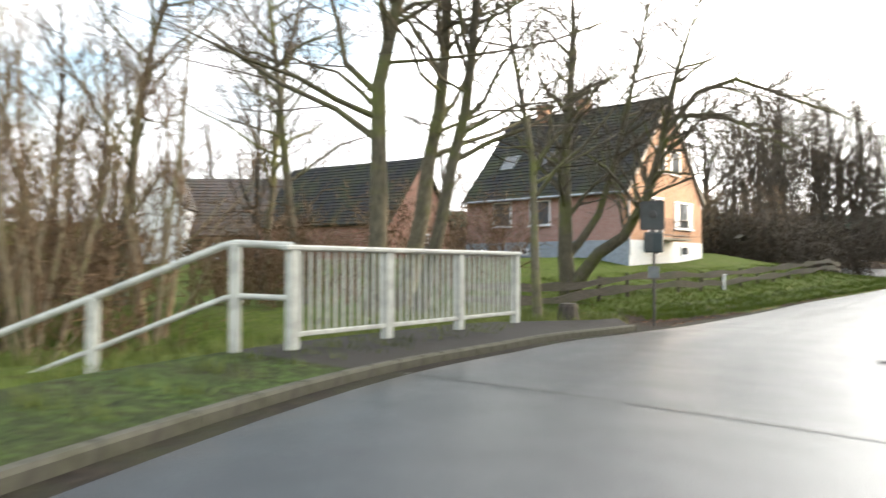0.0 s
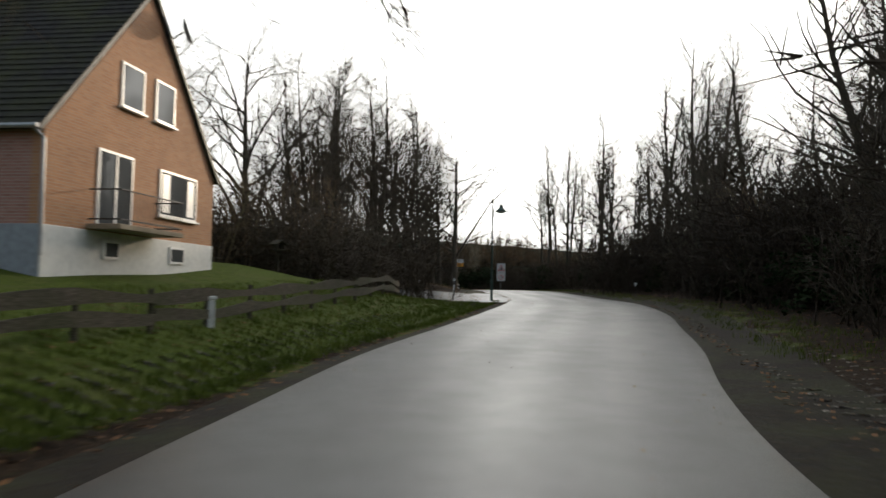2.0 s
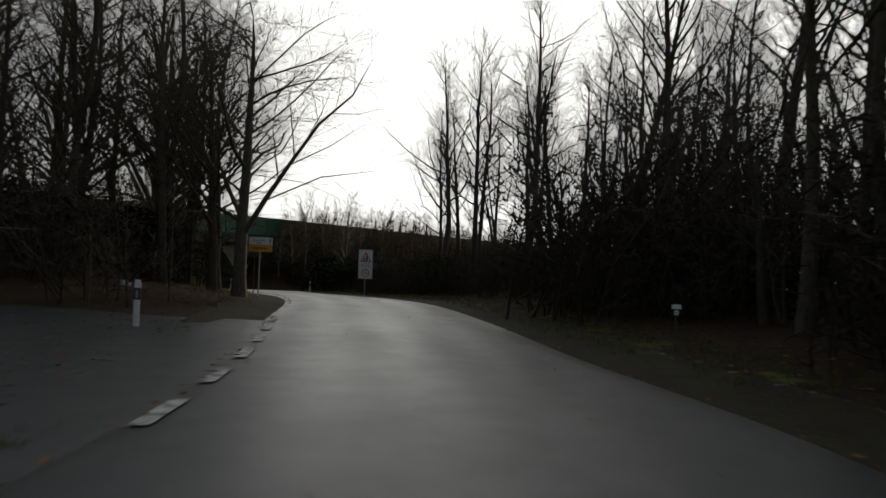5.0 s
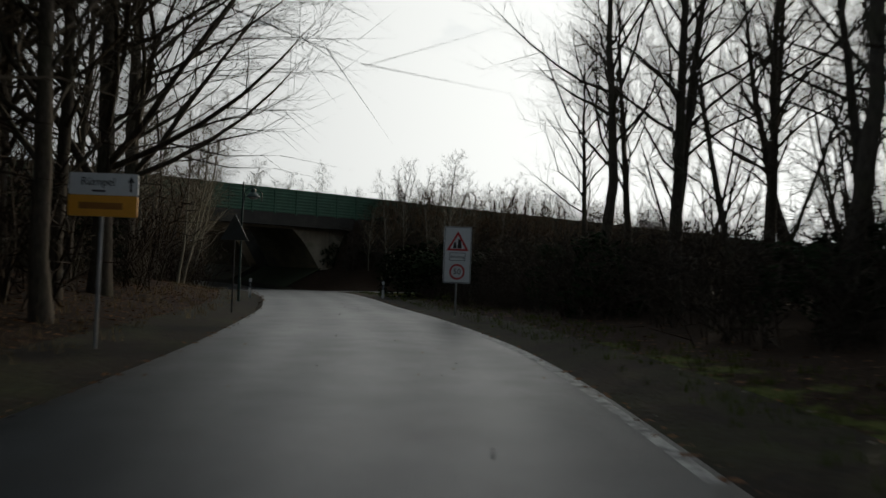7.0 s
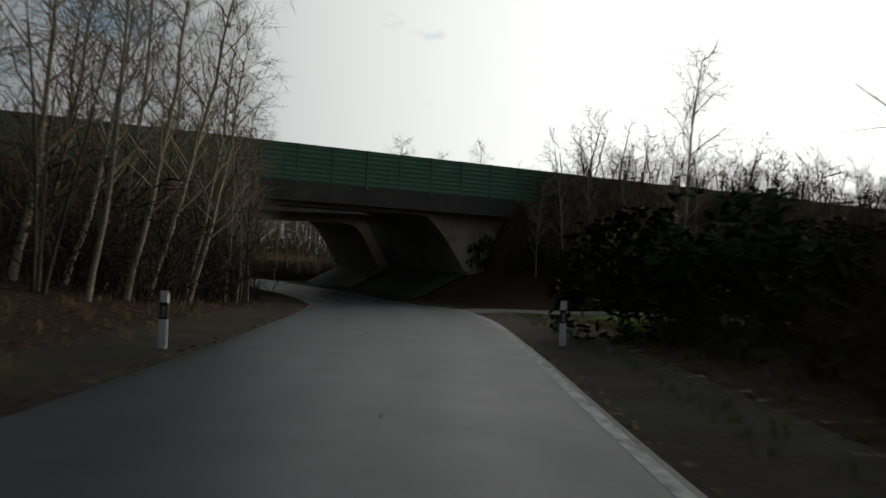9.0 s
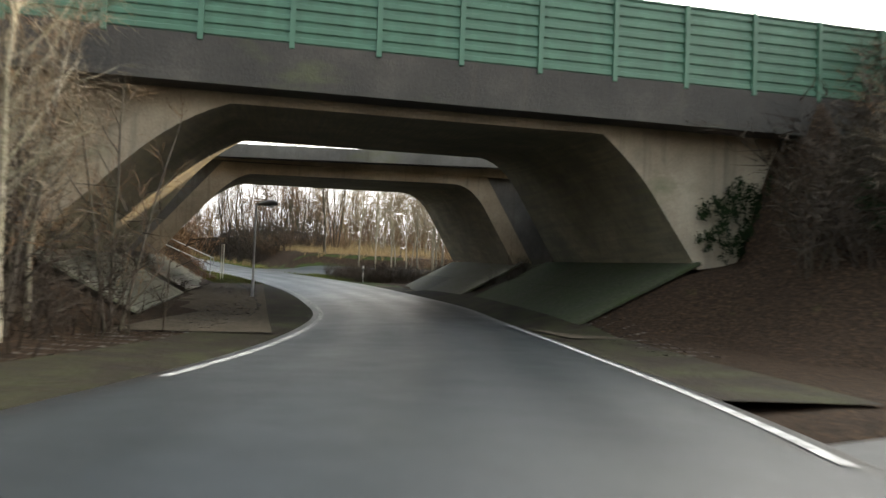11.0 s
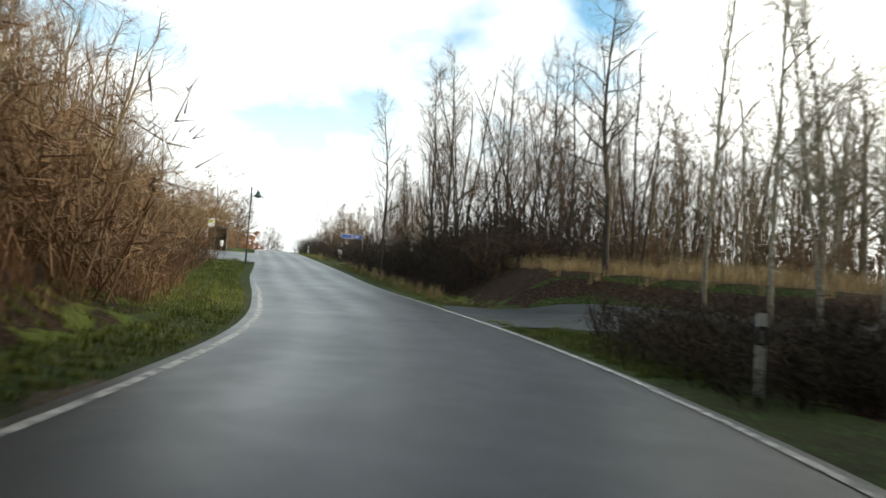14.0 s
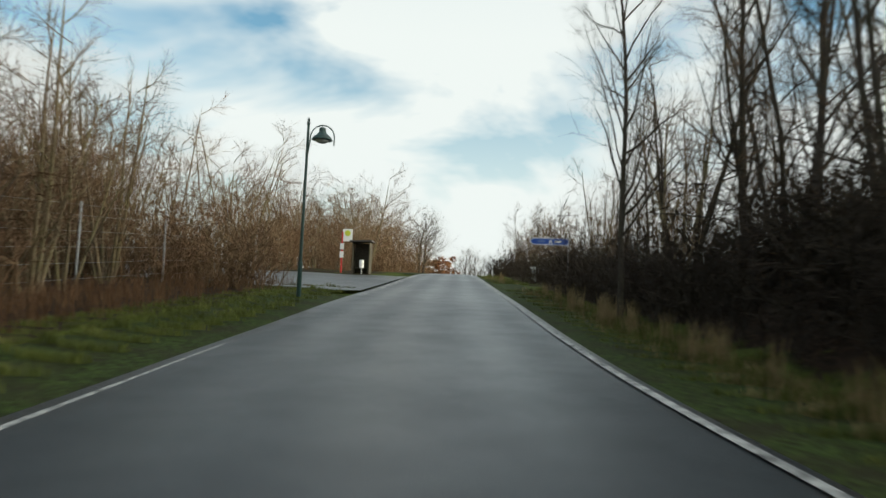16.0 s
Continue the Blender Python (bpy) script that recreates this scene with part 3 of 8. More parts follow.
def build_ground():
    def axis(a, b, stp, far):
        mid = np.arange(a, b + 0.01, stp)
        grow = np.cumsum(stp * 1.22 ** np.arange(1, 60))
        grow = grow[grow < far]
        return np.concatenate([(a - grow)[::-1], mid, b + grow])

    xs, ys = axis(-35, 115, 1.0, 3500), axis(-12, 240, 1.0, 3500)
    gx, gy = np.meshgrid(xs, ys)
    z, grass, *_ = terrain(gx.ravel(), gy.ravel())
    nx, ny = len(xs), len(ys)
    idx = np.arange(nx * ny).reshape(ny, nx)
    quads = np.stack([idx[:-1, :-1], idx[:-1, 1:], idx[1:, 1:], idx[1:, :-1]], -1).reshape(-1, 4)
    me = bpy.data.meshes.new("ground")
    me.from_pydata(np.stack([gx.ravel(), gy.ravel(), z], 1).tolist(), [], quads.tolist())
    at = me.attributes.new("grass", "FLOAT", "POINT")
    at.data.foreach_set("value", grass.astype(np.float32))
    me.polygons.foreach_set("use_smooth", [True] * len(me.polygons))
    me.materials.append(ground_mat)
    tagged(new("ground", me), "leaf-covered earth and rough winter grass with banks beside the road", "ground", kind="structure")


build_ground()


def ribbon(name, inner, outer, zi, zo, mat, label, category, kind="structure"):
    n = len(inner)
    v = [(*p, z) for p, z in zip(inner, zi)] + [(*p, z) for p, z in zip(outer, zo)]
    sh = Shape().add(v, [(i, i + 1, n + i + 1, n + i) for i in range(n - 1)])
    me = sh.mesh(name, mat, True)
    if sum(p.normal.z for p in me.polygons) < 0:
        me.flip_normals()
    ob = new(name, me)
    return tagged(ob, label, category, kind=kind)


def build_road():
    cols = 17
    n = len(mid_line)
    v, f = [], []
    for i in range(n):
        for j in range(cols):
            t = j / (cols - 1)
            p = left_line[i] * (1 - t) + right_line[i] * t
            v.append((*p, height_line[i] + rise_line[i] * (1 - t) + 0.05 * (1 - (2 * t - 1) ** 2)))
    for i in range(n - 1):
        for j in range(cols - 1):
            f.append((i * cols + j, i * cols + j + 1, i * cols + cols + j + 1, i * cols + cols + j))
    me = Shape().add(v, f).mesh("road", asphalt, True)
    at = me.attributes.new("across", "FLOAT", "POINT")
    at.data.foreach_set("value", np.tile(np.linspace(0.0, 1.0, cols), n).astype(np.float32))
    tagged(new("road", me), "damp grey two-lane asphalt road curving through woods", "road", kind="structure")


build_road()


def edge_strip(name, line, sign, a, b, za, zb, mat, label, category, i0=0, i1=None):
    """A strip from a to b metres outside an edge of the road."""
    i1 = i1 or len(line)
    nrm = np.stack([ahead_line[:, 1], -ahead_line[:, 0]], 1) * sign
    pi, po = line + nrm * a, line + nrm * b
    base = height_line + (rise_line if sign < 0 else 0)
    zo = terrain(po[:, 0], po[:, 1])[0] + zb if zb is not None else base + za
    return ribbon(name, pi[i0:i1], po[i0:i1], (base + za)[i0:i1], zo[i0:i1], mat, label, category)


MUD = "muddy verge with leaves along the asphalt edge"
GREEN_VERGE = "grassy verge with mud along the asphalt edge"
edge_strip("verge_left", left_line, -1, -0.05, 1.6, -0.02, 0.03, earth, MUD, "verge", 0, 59)
edge_strip("verge_lawn", left_line, -1, -0.05, 0.75, -0.02, 0.03, earth, "narrow muddy strip between lawn and asphalt", "verge", 58, 123)
edge_strip("verge_woods", left_line, -1, -0.05, 1.9, -0.02, 0.03, earth, MUD, "verge", 141, 281)
edge_strip("verge_grass_left", left_line, -1, -0.05, 1.9, -0.02, 0.03, verge_green, GREEN_VERGE, "verge", 280, 336)
edge_strip("verge_crest_left", left_line, -1, -0.05, 1.9, -0.02, 0.03, verge_green, GREEN_VERGE, "verge", 346)
edge_strip("verge_right", right_line, 1, -0.05, 1.9, -0.02, 0.03, earth, MUD, "verge", 0, 230)
edge_strip("verge_portal_right", right_line, 1, -0.05, 1.9, -0.02, 0.03, earth, MUD, "verge", 232, 285)
edge_strip("verge_grass_right", right_line, 1, -0.05, 1.9, -0.02, 0.03, verge_green, GREEN_VERGE, "verge", 284, 305)
edge_strip("verge_crest_right", right_line, 1, -0.05, 1.9, -0.02, 0.03, verge_green, GREEN_VERGE, "verge", 311)
# painted lines at the edges
edge_strip("edge_line_right", right_line, 1, -0.28, -0.16, 0.016, None, paint_line, "worn white edge line on the asphalt", "road marking", 19 * 12, 293)
edge_strip("edge_line_far_right", right_line, 1, -0.24, -0.12, 0.016, None, paint_line, "white edge line on the asphalt", "road marking", 292, 31 * 12)
edge_strip("edge_line_woods_right", right_line, 1, -0.22, -0.08, 0.010, None, paint_line, "worn whitish edge line on the asphalt", "road marking", 13 * 12, 19 * 12)
edge_strip("edge_line_left", left_line, -1, -0.34, -0.20, 0.016, None, paint_line, "worn white edge line on the asphalt", "road marking", 19 * 12 + 6, 27 * 12)
edge_strip("edge_line_crest_left", left_line, -1, -0.42, -0.20, 0.022, None, paint_line, "white edge line on the asphalt", "road marking", 342, 31 * 12)


def patch(name, corners, z_add, mat, label, category, mesh_step=1.0):
    """A four-cornered patch that lies on the ground."""
    a, b, c, d = [np.array(p, float) for p in corners]
    n, m = max(2, int(np.hypot(*(b - a)) / mesh_step)), max(2, int(np.hypot(*(d - a)) / mesh_step))
    pts = [(a * (1 - i / n) + b * i / n) * (1 - j / m) + (d * (1 - i / n) + c * i / n) * j / m for j in range(m + 1) for i in range(n + 1)]
    pts = np.array(pts)
    # the mouth follows the road's edge and overlaps it a little
    side = left_line if terrain(pts[:1, 0], pts[:1, 1])[4][0] else right_line
    for i in range(n + 1):
        q = int(((side - pts[i]) ** 2).sum(1).argmin())
        inward = mid_line[q] - side[q]
        pts[i] = side[q] + inward / np.hypot(*inward) * 0.06
    z, _, e, s, _ = terrain(pts[:, 0], pts[:, 1])
    level = np.interp(s * 12, np.arange(len(height_line)), height_line)
    blend = smooth(0.8, 4.0, e)
    z = (level + 0.006) * (1 - blend) + np.maximum(z, level - 0.5) * blend + z_add * smooth(0.0, 1.5, e)
    sh = Shape().add([(*p, q) for p, q in zip(pts, z)],
                     [(j * (n + 1) + i, j * (n + 1) + i + 1, (j + 1) * (n + 1) + i + 1, (j + 1) * (n + 1) + i) for j in range(m) for i in range(n)])
    me = sh.mesh(name, mat, True)
    at = me.attributes.new("across", "FLOAT", "POINT")
    at.data.foreach_set("value", np.full(len(me.vertices), 0.44, np.float32))
    if sum(p.normal.z for p in me.polygons) < 0:
        me.flip_normals()
    for col, way in ((0, -1), (n, 1)):
        rows = range(1, m + 1)
        edge = np.array([pts[j * (n + 1) + col] for j in rows])
        inner = np.array([pts[j * (n + 1) + (1 if col == 0 else n - 1)] for j in rows])
        push = edge - inner
        outer = edge + push / np.hypot(*push.T)[:, None] * 1.3
        low = terrain(outer[:, 0], outer[:, 1])[0] - 0.06
        ribbon("verge_lane", edge - push * 0.03, outer, [z[j * (n + 1) + col] - 0.004 for j in rows], low, verge_green, "muddy grass shoulder of the side road", "verge")
    return tagged(new(name, me), label, category, kind="structure")


def dashes(line, sign, inset, s0, s1, length, gap, width, label):
    """Short painted bars along an edge."""
    dist = np.concatenate([[0], np.cumsum(np.hypot(*np.diff(line, axis=0).T))])
    a, b = dist[int(s0 * 12)], dist[int(s1 * 12)]
    nrm = np.stack([ahead_line[:, 1], -ahead_line[:, 0]], 1) * sign
    t = a
    while t + length < b:
        sh = Shape()
        pts = []
        for q in (t, t + length):
            p = np.array([np.interp(q, dist, line[:, c]) for c in (0, 1)])
            nn = np.array([np.interp(q, dist, nrm[:, c]) for c in (0, 1)])
            z = np.interp(q, dist, height_line + rise_line) + 0.03
            pts.append([(*(p - nn * inset), z), (*(p - nn * (inset + width)), z)])
        sh.add([pts[0][0], pts[0][1], pts[1][1], pts[1][0]], [(0, 1, 2, 3)])
        me = sh.mesh("road_dash", paint_line)
        if me.polygons[0].normal.z < 0:
            me.flip_normals()
        tagged(new("road_dash", me), label, "road marking", kind="structure")
        t += length + gap


dashes(left_line, -1, 0.1, 10.32, 12.3, 1.25, 1.15, 0.2, "white bar of the dashed line across a side road")
dashes(left_line, -1, 0.22, 27.97, 28.46, 1.5, 1.4, 0.4, "white bar of the dashed line across a side road")
dashes(left_line, -1, 3.05, 22.35, 22.62, 0.9, 9, 0.5, "short white bar in the middle of the road")
dashes(left_line, -1, 4.0, 3.9, 4.15, 0.6, 9, 0.35, "short white bar in the middle of the road")

# side roads
patch("side_road_left", [(33.0, 44.9), (41.3, 56.8), (26.0, 66.0), (20.0, 55.0)], 0.015, asphalt, "narrow side road of grey asphalt joining the bend", "road")
patch("side_road_right", [(65.4, 105.2), (66.6, 110.6), (112.0, 122.0), (112.0, 118.0)], 0.05, asphalt, "narrow asphalt lane leading off along the bank", "road")
patch("side_road_birches", [(55.7, 165.7), (50.6, 172.9), (78.0, 174.4), (78.0, 170.9)], 0.09, asphalt, "narrow asphalt lane leading off between trees", "road")
patch("side_road_crest", [(31.0, 189.6), (18.0, 208.6), (-12.0, 190.0), (-8.0, 178.0)], 0.035, asphalt, "side road of grey asphalt at the bus stop", "road")


def road_joint(a, b, wide=0.05):
    """A dark sealed joint across the road."""
    n = 12
    pts = [np.array(a) * (1 - i / n) + np.array(b) * i / n for i in range(n + 1)]
    t = np.array(b, float) - np.array(a, float)
    t /= np.hypot(*t)
    nn = np.array((-t[1], t[0])) * wide / 2
    zs = []
    for q in pts:
        k = int(np.hypot(mid_line[:, 0] - q[0], mid_line[:, 1] - q[1]).argmin())
        w = right_line[k] - left_line[k]
        f = float(np.dot(q - left_line[k], w) / np.dot(w, w))
        zs.append(height_line[k] + rise_line[k] * (1 - f) + 0.05 * (1 - (2 * f - 1) ** 2) + 0.006)
    ribbon("road_joint", [q + nn for q in pts], [q - nn for q in pts], zs, zs, joint_mat, "dark sealed joint across the asphalt", "road joint")


joint_mat = speckled("bitumen_seal", [(0.3, (0.008, 0.008, 0.009)), (0.7, (0.022, 0.022, 0.023))], 12, 0.45, bump=0.3)
road_joint((3.55, 9.9), (8.6, 6.4))

# ---- the motorway bridges and their underpass ----
MW_TURN = pose(float(MW[0]), float(MW[1]), 0, 0, 0, 8.3)


# the underpass's inner outline, from end to end: left foot, left shoulder, flat top, right shoulder, right foot
DEPTH = (0.3, 11.2, 14.9, 28.2)
OUTLINE = {"lf": ((-11.2, 1.5), (-10.9, 1.5), (-10.3, 1.5), (-12.8, 1.65)), "ls": ((-8.7, 4.0), (-8.7, 4.4), (-8.05, 4.15), (-9.4, 5.1)),
           "lt": ((-6.3, 5.57), (-6.5, 6.35), (-6.33, 5.43), (-7.12, 6.32)), "rt": ((4.5, 5.58), (3.7, 6.35), (3.3, 5.57), (2.75, 6.37)),
           "rs": ((6.25, 3.8), (5.55, 4.85), (5.0, 4.5), (4.78, 5.25)), "rf": ((7.8, 1.6), (7.5, 1.65), (6.75, 1.55), (6.7, 1.95))}


def key(name, d):
    return Vector((float(np.interp(d, DEPTH, [p[0] for p in OUTLINE[name]])), float(np.interp(d, DEPTH, [p[1] for p in OUTLINE[name]]))))


def soffit_height(d):
    return (key("lt", d).y + key("rt", d).y) / 2


def section(d, out=False):
    """The underpass's inner outline at depth d, as u and z, from the left foot to the right one, or the frame's outer one."""
    lf, ls, lt, rt, rs, rf = (key(k, d) for k in ("lf", "ls", "lt", "rt", "rs", "rf"))
    if not out:
        pl, pr = ls + (ls - lf) * 0.42, rs + (rs - rf) * 0.42
        pl.y, pr.y = min(pl.y, lt.y + 0.03), min(pr.y, rt.y + 0.03)
        left = [ls * (1 - a) ** 2 + pl * 2 * a * (1 - a) + lt * a * a for a in (1 / 6, 2 / 6, 3 / 6, 4 / 6, 5 / 6)]
        right = [rt * (1 - a) ** 2 + pr * 2 * a * (1 - a) + rs * a * a for a in (1 / 6, 2 / 6, 3 / 6, 4 / 6, 5 / 6)]
    else:
        lt, rt = lt + Vector((0, 0.5)), rt + Vector((0, 0.5))
        nl, nr = Vector((-0.92, 0.15)), Vector((0.92, 0.15))
        lf, ls, rs, rf = lf + nl, ls + nl, rs + nr, rf + nr
        pl = ls + (ls - lf) * ((lt.y - ls.y) / (ls.y - lf.y))
        pr = rs + (rs - rf) * ((rt.y - rs.y) / (rs.y - rf.y))
        left = [ls.lerp(pl, 0.33), ls.lerp(pl, 0.66), pl, pl.lerp(lt, 0.33), pl.lerp(lt, 0.66)]
        right = [rt.lerp(pr, 0.33), rt.lerp(pr, 0.66), pr, pr.lerp(rs, 0.33), pr.lerp(rs, 0.66)]
    return [tuple(v) for v in [lf, ls] + left + [lt, lt.lerp(rt, 0.35), lt.lerp(rt, 0.7), rt] + right + [rs, rf]]


def build_bridge(d0, d1, label, beams):
    br = thing("motorway_bridge", MW_TURN, label, "bridge", "motorway bridges")
    # inner lining: soffit and leaning walls
    lin = Shape()
    n = len(section(d0))
    cuts = [d0 + (d1 - d0) * k / 6 for k in range(7)]
    lin.add([(u, d, z) for d in cuts for u, z in section(d)], [(c * n + i, c * n + n + i, c * n + n + i + 1, c * n + i + 1) for c in range(6) for i in range(n - 1)])
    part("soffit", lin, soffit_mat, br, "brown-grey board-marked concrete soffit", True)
    # end faces of the frame
    for name, d, o in (("portal_frame", d0, 1), ("portal_frame", d1, -1)):
        i_, o_ = section(d), section(d, True)
        w = Shape()
        vs = [(u, d, z) for u, z in i_] + [(u, d, z) for u, z in o_] + [(u, d + o * 0.5, z) for u, z in o_]
        fs = [(i, i + 1, n + i + 1, n + i) for i in range(n - 1)] + [(n + i, n + i + 1, 2 * n + i + 1, 2 * n + i) for i in range(n - 1)]
        w.add(vs, fs)
        part(name, w, concrete, br, "pale weathered concrete portal frame")
    za, zb = soffit_height(d0) + 0.5, soffit_height(d1) + 0.5
    deck = Shape().add([(u, d, z + h) for h in (0.0, 0.55) for u, d, z in ((-17, d0 - 0.1, za), (15, d0 - 0.1, za), (15, d1 + 0.1, zb), (-17, d1 + 0.1, zb))],
                       [(0, 3, 2, 1), (4, 5, 6, 7), (0, 1, 5, 4), (1, 2, 6, 5), (2, 3, 7, 6), (3, 0, 4, 7)])
    part("deck", deck, concrete, br)
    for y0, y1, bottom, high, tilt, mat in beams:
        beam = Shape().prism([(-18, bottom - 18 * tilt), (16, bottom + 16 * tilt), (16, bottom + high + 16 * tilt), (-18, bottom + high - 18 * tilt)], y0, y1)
        part("edge_beam", beam, mat, br, "stained concrete edge beam, shade painted into the near one")
    return br


# the front beam's near-black concrete carries painted shade
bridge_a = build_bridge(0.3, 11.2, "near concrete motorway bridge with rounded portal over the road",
                        ((-0.74, 0.15, 5.82, 1.22, 0.0, beam_shade_mat), (11.35, 11.95, 6.95, 0.75, 0.0, concrete)))
bridge_b = build_bridge(14.9, 28.2, "far concrete motorway bridge with rounded portal over the road",
                        ((14.15, 14.78, 6.26, 0.6, 0.027, stained), (28.35, 28.95, 6.9, 0.8, 0.0, concrete)))

# face walls beside the outer portals
for br, d, o in ((bridge_a, 0.42, 1), (bridge_b, 15.05, 1), (bridge_b, 28.08, -1)):
    s_ = section(d, True)
    k = len(s_) // 2
    for half, edge in ((s_[:k], -19.0), (s_[k:][::-1], 17.0)):
        z0 = max(z for _, z in half)
        m = len(half)
        w = Shape().add([(u, d, z) for u, z in half] + [(edge, d, z) for u, z in half], [(i, i + 1, m + i + 1, m + i) for i in range(m - 1)])
        w.add([(half[0][0], d, half[0][1]), (edge, d, half[0][1]), (edge, d, -0.6), (half[0][0], d, -0.6)], [(0, 1, 2, 3)])
        w.add([(half[-1][0], d, z0), (edge, d, z0), (edge, d, z0 + 0.7), (half[-1][0], d, z0 + 0.7)], [(0, 1, 2, 3)])
        w.add([(u, d, z) for u, z in half] + [(u, d + 0.4 * o, z) for u, z in half], [(i, i + 1, m + i + 1, m + i) for i in range(m - 1)])
        part("abutment_wall", w, stained if 14 < d < 16 else concrete, br, "stained concrete abutment wall")

# railing on the far bridge, seen through the gap
for i in range(22):
    u = -13 + i * 1.3
    z = 6.84 + 0.027 * u
    part("post", Shape().tube([(u, 14.45, z), (u, 14.45, z + 1.05)], 0.035, 6), steel, bridge_b)
for z in (7.2, 7.9):
    part("rail", Shape().tube([(-14, 14.45, z - 0.38), (15, 14.45, z + 0.4)], 0.04, 6), steel, bridge_b)

# leaning retaining walls in the gap between the bridges, and footing walls under the lining
gap_wall = Shape()
for foot, head in (((-12.6, 1.45), (-9.4, 6.3)), ((9.4, 1.65), (6.4, 6.3))):
    a, b = 10.9, 15.2
    q = [(foot[0] - 0.03 * a, a, foot[1]), (foot[0] - 0.03 * b, b, foot[1]), (head[0] - 0.03 * b + (-2.2 if foot[0] < 0 else 2.6), b, head[1]),
         (head[0] - 0.03 * a + (-2.2 if foot[0] < 0 else 2.6), a, head[1])]
    w = Shape().add(q + [(x + (-0.5 if foot[0] < 0 else 0.5), y, z) for x, y, z in q],
                    [(0, 1, 2, 3), (7, 6, 5, 4), (0, 4, 5, 1), (1, 5, 6, 2), (2, 6, 7, 3), (3, 7, 4, 0)])
    ob = part("wall_left" if foot[0] < 0 else "wall_right", w, wall_mat)
    ob.matrix_basis = MW_TURN
    tagged(ob, "leaning board-marked concrete retaining wall between two bridges", "retaining wall", kind="structure")

# paved slopes at the walls' feet, slab by slab
slab_rng = random.Random(4)


def paved_slope(name, foot, head, d0, d1, rows, size, label, mat=paving):
    th = thing(name, MW_TURN, label, "paved slope", kind="structure")
    meshes = []
    along = (Vector(head) - Vector(foot))
    h = along.length / rows
    for k in range(4):
        g = 0.012 if rows > 2 else 0.003
        s = Shape().slab((g, g, -0.08), (h - g, size - g, slab_rng.uniform(-0.008, 0.008) * (rows > 2)), g * 1.2)
        meshes.append(s.mesh("paving_slab", mat))
    ang = math.atan2(along.y, along.x)
    base = Shape()
    p0, p1 = Vector(foot), Vector(head)
    nrm = Vector((-along.y, along.x)).normalized() * (0.09 if along.x < 0 else -0.09)
    base.add([(p0.x + nrm.x - 0.03 * d0, d0, p0.y + nrm.y), (p0.x + nrm.x - 0.03 * d1, d1, p0.y + nrm.y), (p1.x + nrm.x - 0.03 * d1, d1, p1.y + nrm.y),
              (p1.x + nrm.x - 0.03 * d0, d0, p1.y + nrm.y)], [(0, 1, 2, 3)])
    part("bedding", base, earth, th)
    nd = int((d1 - d0) / size)
    for i in range(nd):
        for j in range(rows):
            ob = new("paving_slab", meshes[slab_rng.randrange(4)])
            ob.parent = th
            d = d0 + i * size
            q = p0 + along * (j / rows)
            if along.x > 0:
                ob.matrix_basis = pose(q.x - 0.03 * d, d, q.y, 0, -math.degrees(ang) + slab_rng.uniform(-0.5, 0.5) * (rows > 2), 1.72)
            else:
                ob.matrix_basis = pose(q.x - 0.03 * d, d + size, q.y, 0, -math.degrees(math.pi - ang) + slab_rng.uniform(-0.5, 0.5) * (rows > 2), 181.72)
    return th


# the gutters and paved shoulders under the bridges
SLABS = "mossy concrete slabs paving the slope below the bridge wall"
paved_slope("paved_slope_left", (-8.3, -0.05), (-11.2, 1.6), 0.0, 12.1, 6, 0.75, SLABS)
paved_slope("paved_slope_left", (-8.3, -0.05), (-11.35, 1.66), 14.2, 29.2, 6, 0.75, SLABS)
paved_slope("paved_slope_right", (3.75, -0.12), (7.75, 1.85), 0.0, 12.1, 2, 6.05, SLABS, paving_moss)
paved_slope("paved_slope_right", (3.75, -0.12), (7.45, 1.85), 14.2, 27.8, 2, 6.8, "smooth mossy concrete slope below the bridge wall")
# bare earth of the slopes in the gap between the bridges
for nm, foot, head in (("gap_slope_left", (-8.3, -0.08), (-11.2, 1.62)), ("gap_slope_right", (3.75, -0.15), (7.75, 1.85))):
    rg1 = random.Random(nm)
    sh = Shape()
    n = 8
    sh.add([(foot[0] + (head[0] - foot[0]) * j / n - 0.03 * (11 + 4 * i / n), 10.9 + 4.2 * i / n, foot[1] + (head[1] - foot[1]) * j / n + rg1.uniform(-0.16, 0.0) - 0.03)
            for i in range(n + 1) for j in range(n + 1)],
           [(i * (n + 1) + j, i * (n + 1) + j + 1, (i + 1) * (n + 1) + j + 1, (i + 1) * (n + 1) + j) for i in range(n) for j in range(n)])
    me = sh.mesh(nm, earth, True)
    if sum(p_.normal.z for p_ in me.polygons) < 0:
        me.flip_normals()
    ob = new(nm, me)
    ob.matrix_basis = MW_TURN
    tagged(ob, "bare dark earth with litter between the paved slopes", "ground", kind="structure")
for nm, u0, u1 in (("shoulder_left", -8.4, -5.0), ("shoulder_right", 2.2, 3.9)):
    n = 30
    pts = []
    for i in range(n + 1):
        d = -3 + i * 31.5 / n
        for u in (u0, u1):
            p = MW + MU * (u - 0.03 * d) + MD * d
            pts.append((p[0], p[1]))
    z, _, e, s, _ = terrain([p[0] for p in pts], [p[1] for p in pts])
    k = np.clip((s * 12).astype(int), 0, len(height_line) - 1)
    zz = np.where(e <= 0.02, height_line[k] - 0.03, height_line[k] + 0.03)
    sh = Shape().add([(*p, q) for p, q in zip(pts, zz)], [(2 * i, 2 * i + 1, 2 * i + 3, 2 * i + 2) for i in range(n)])
    tagged(new(nm, sh.mesh(nm, dusty_earth, True)), "dusty earth shoulder with litter under the bridges", "shoulder", kind="structure")

# ---- green noise barrier along the motorway ----
BAY = 2.27


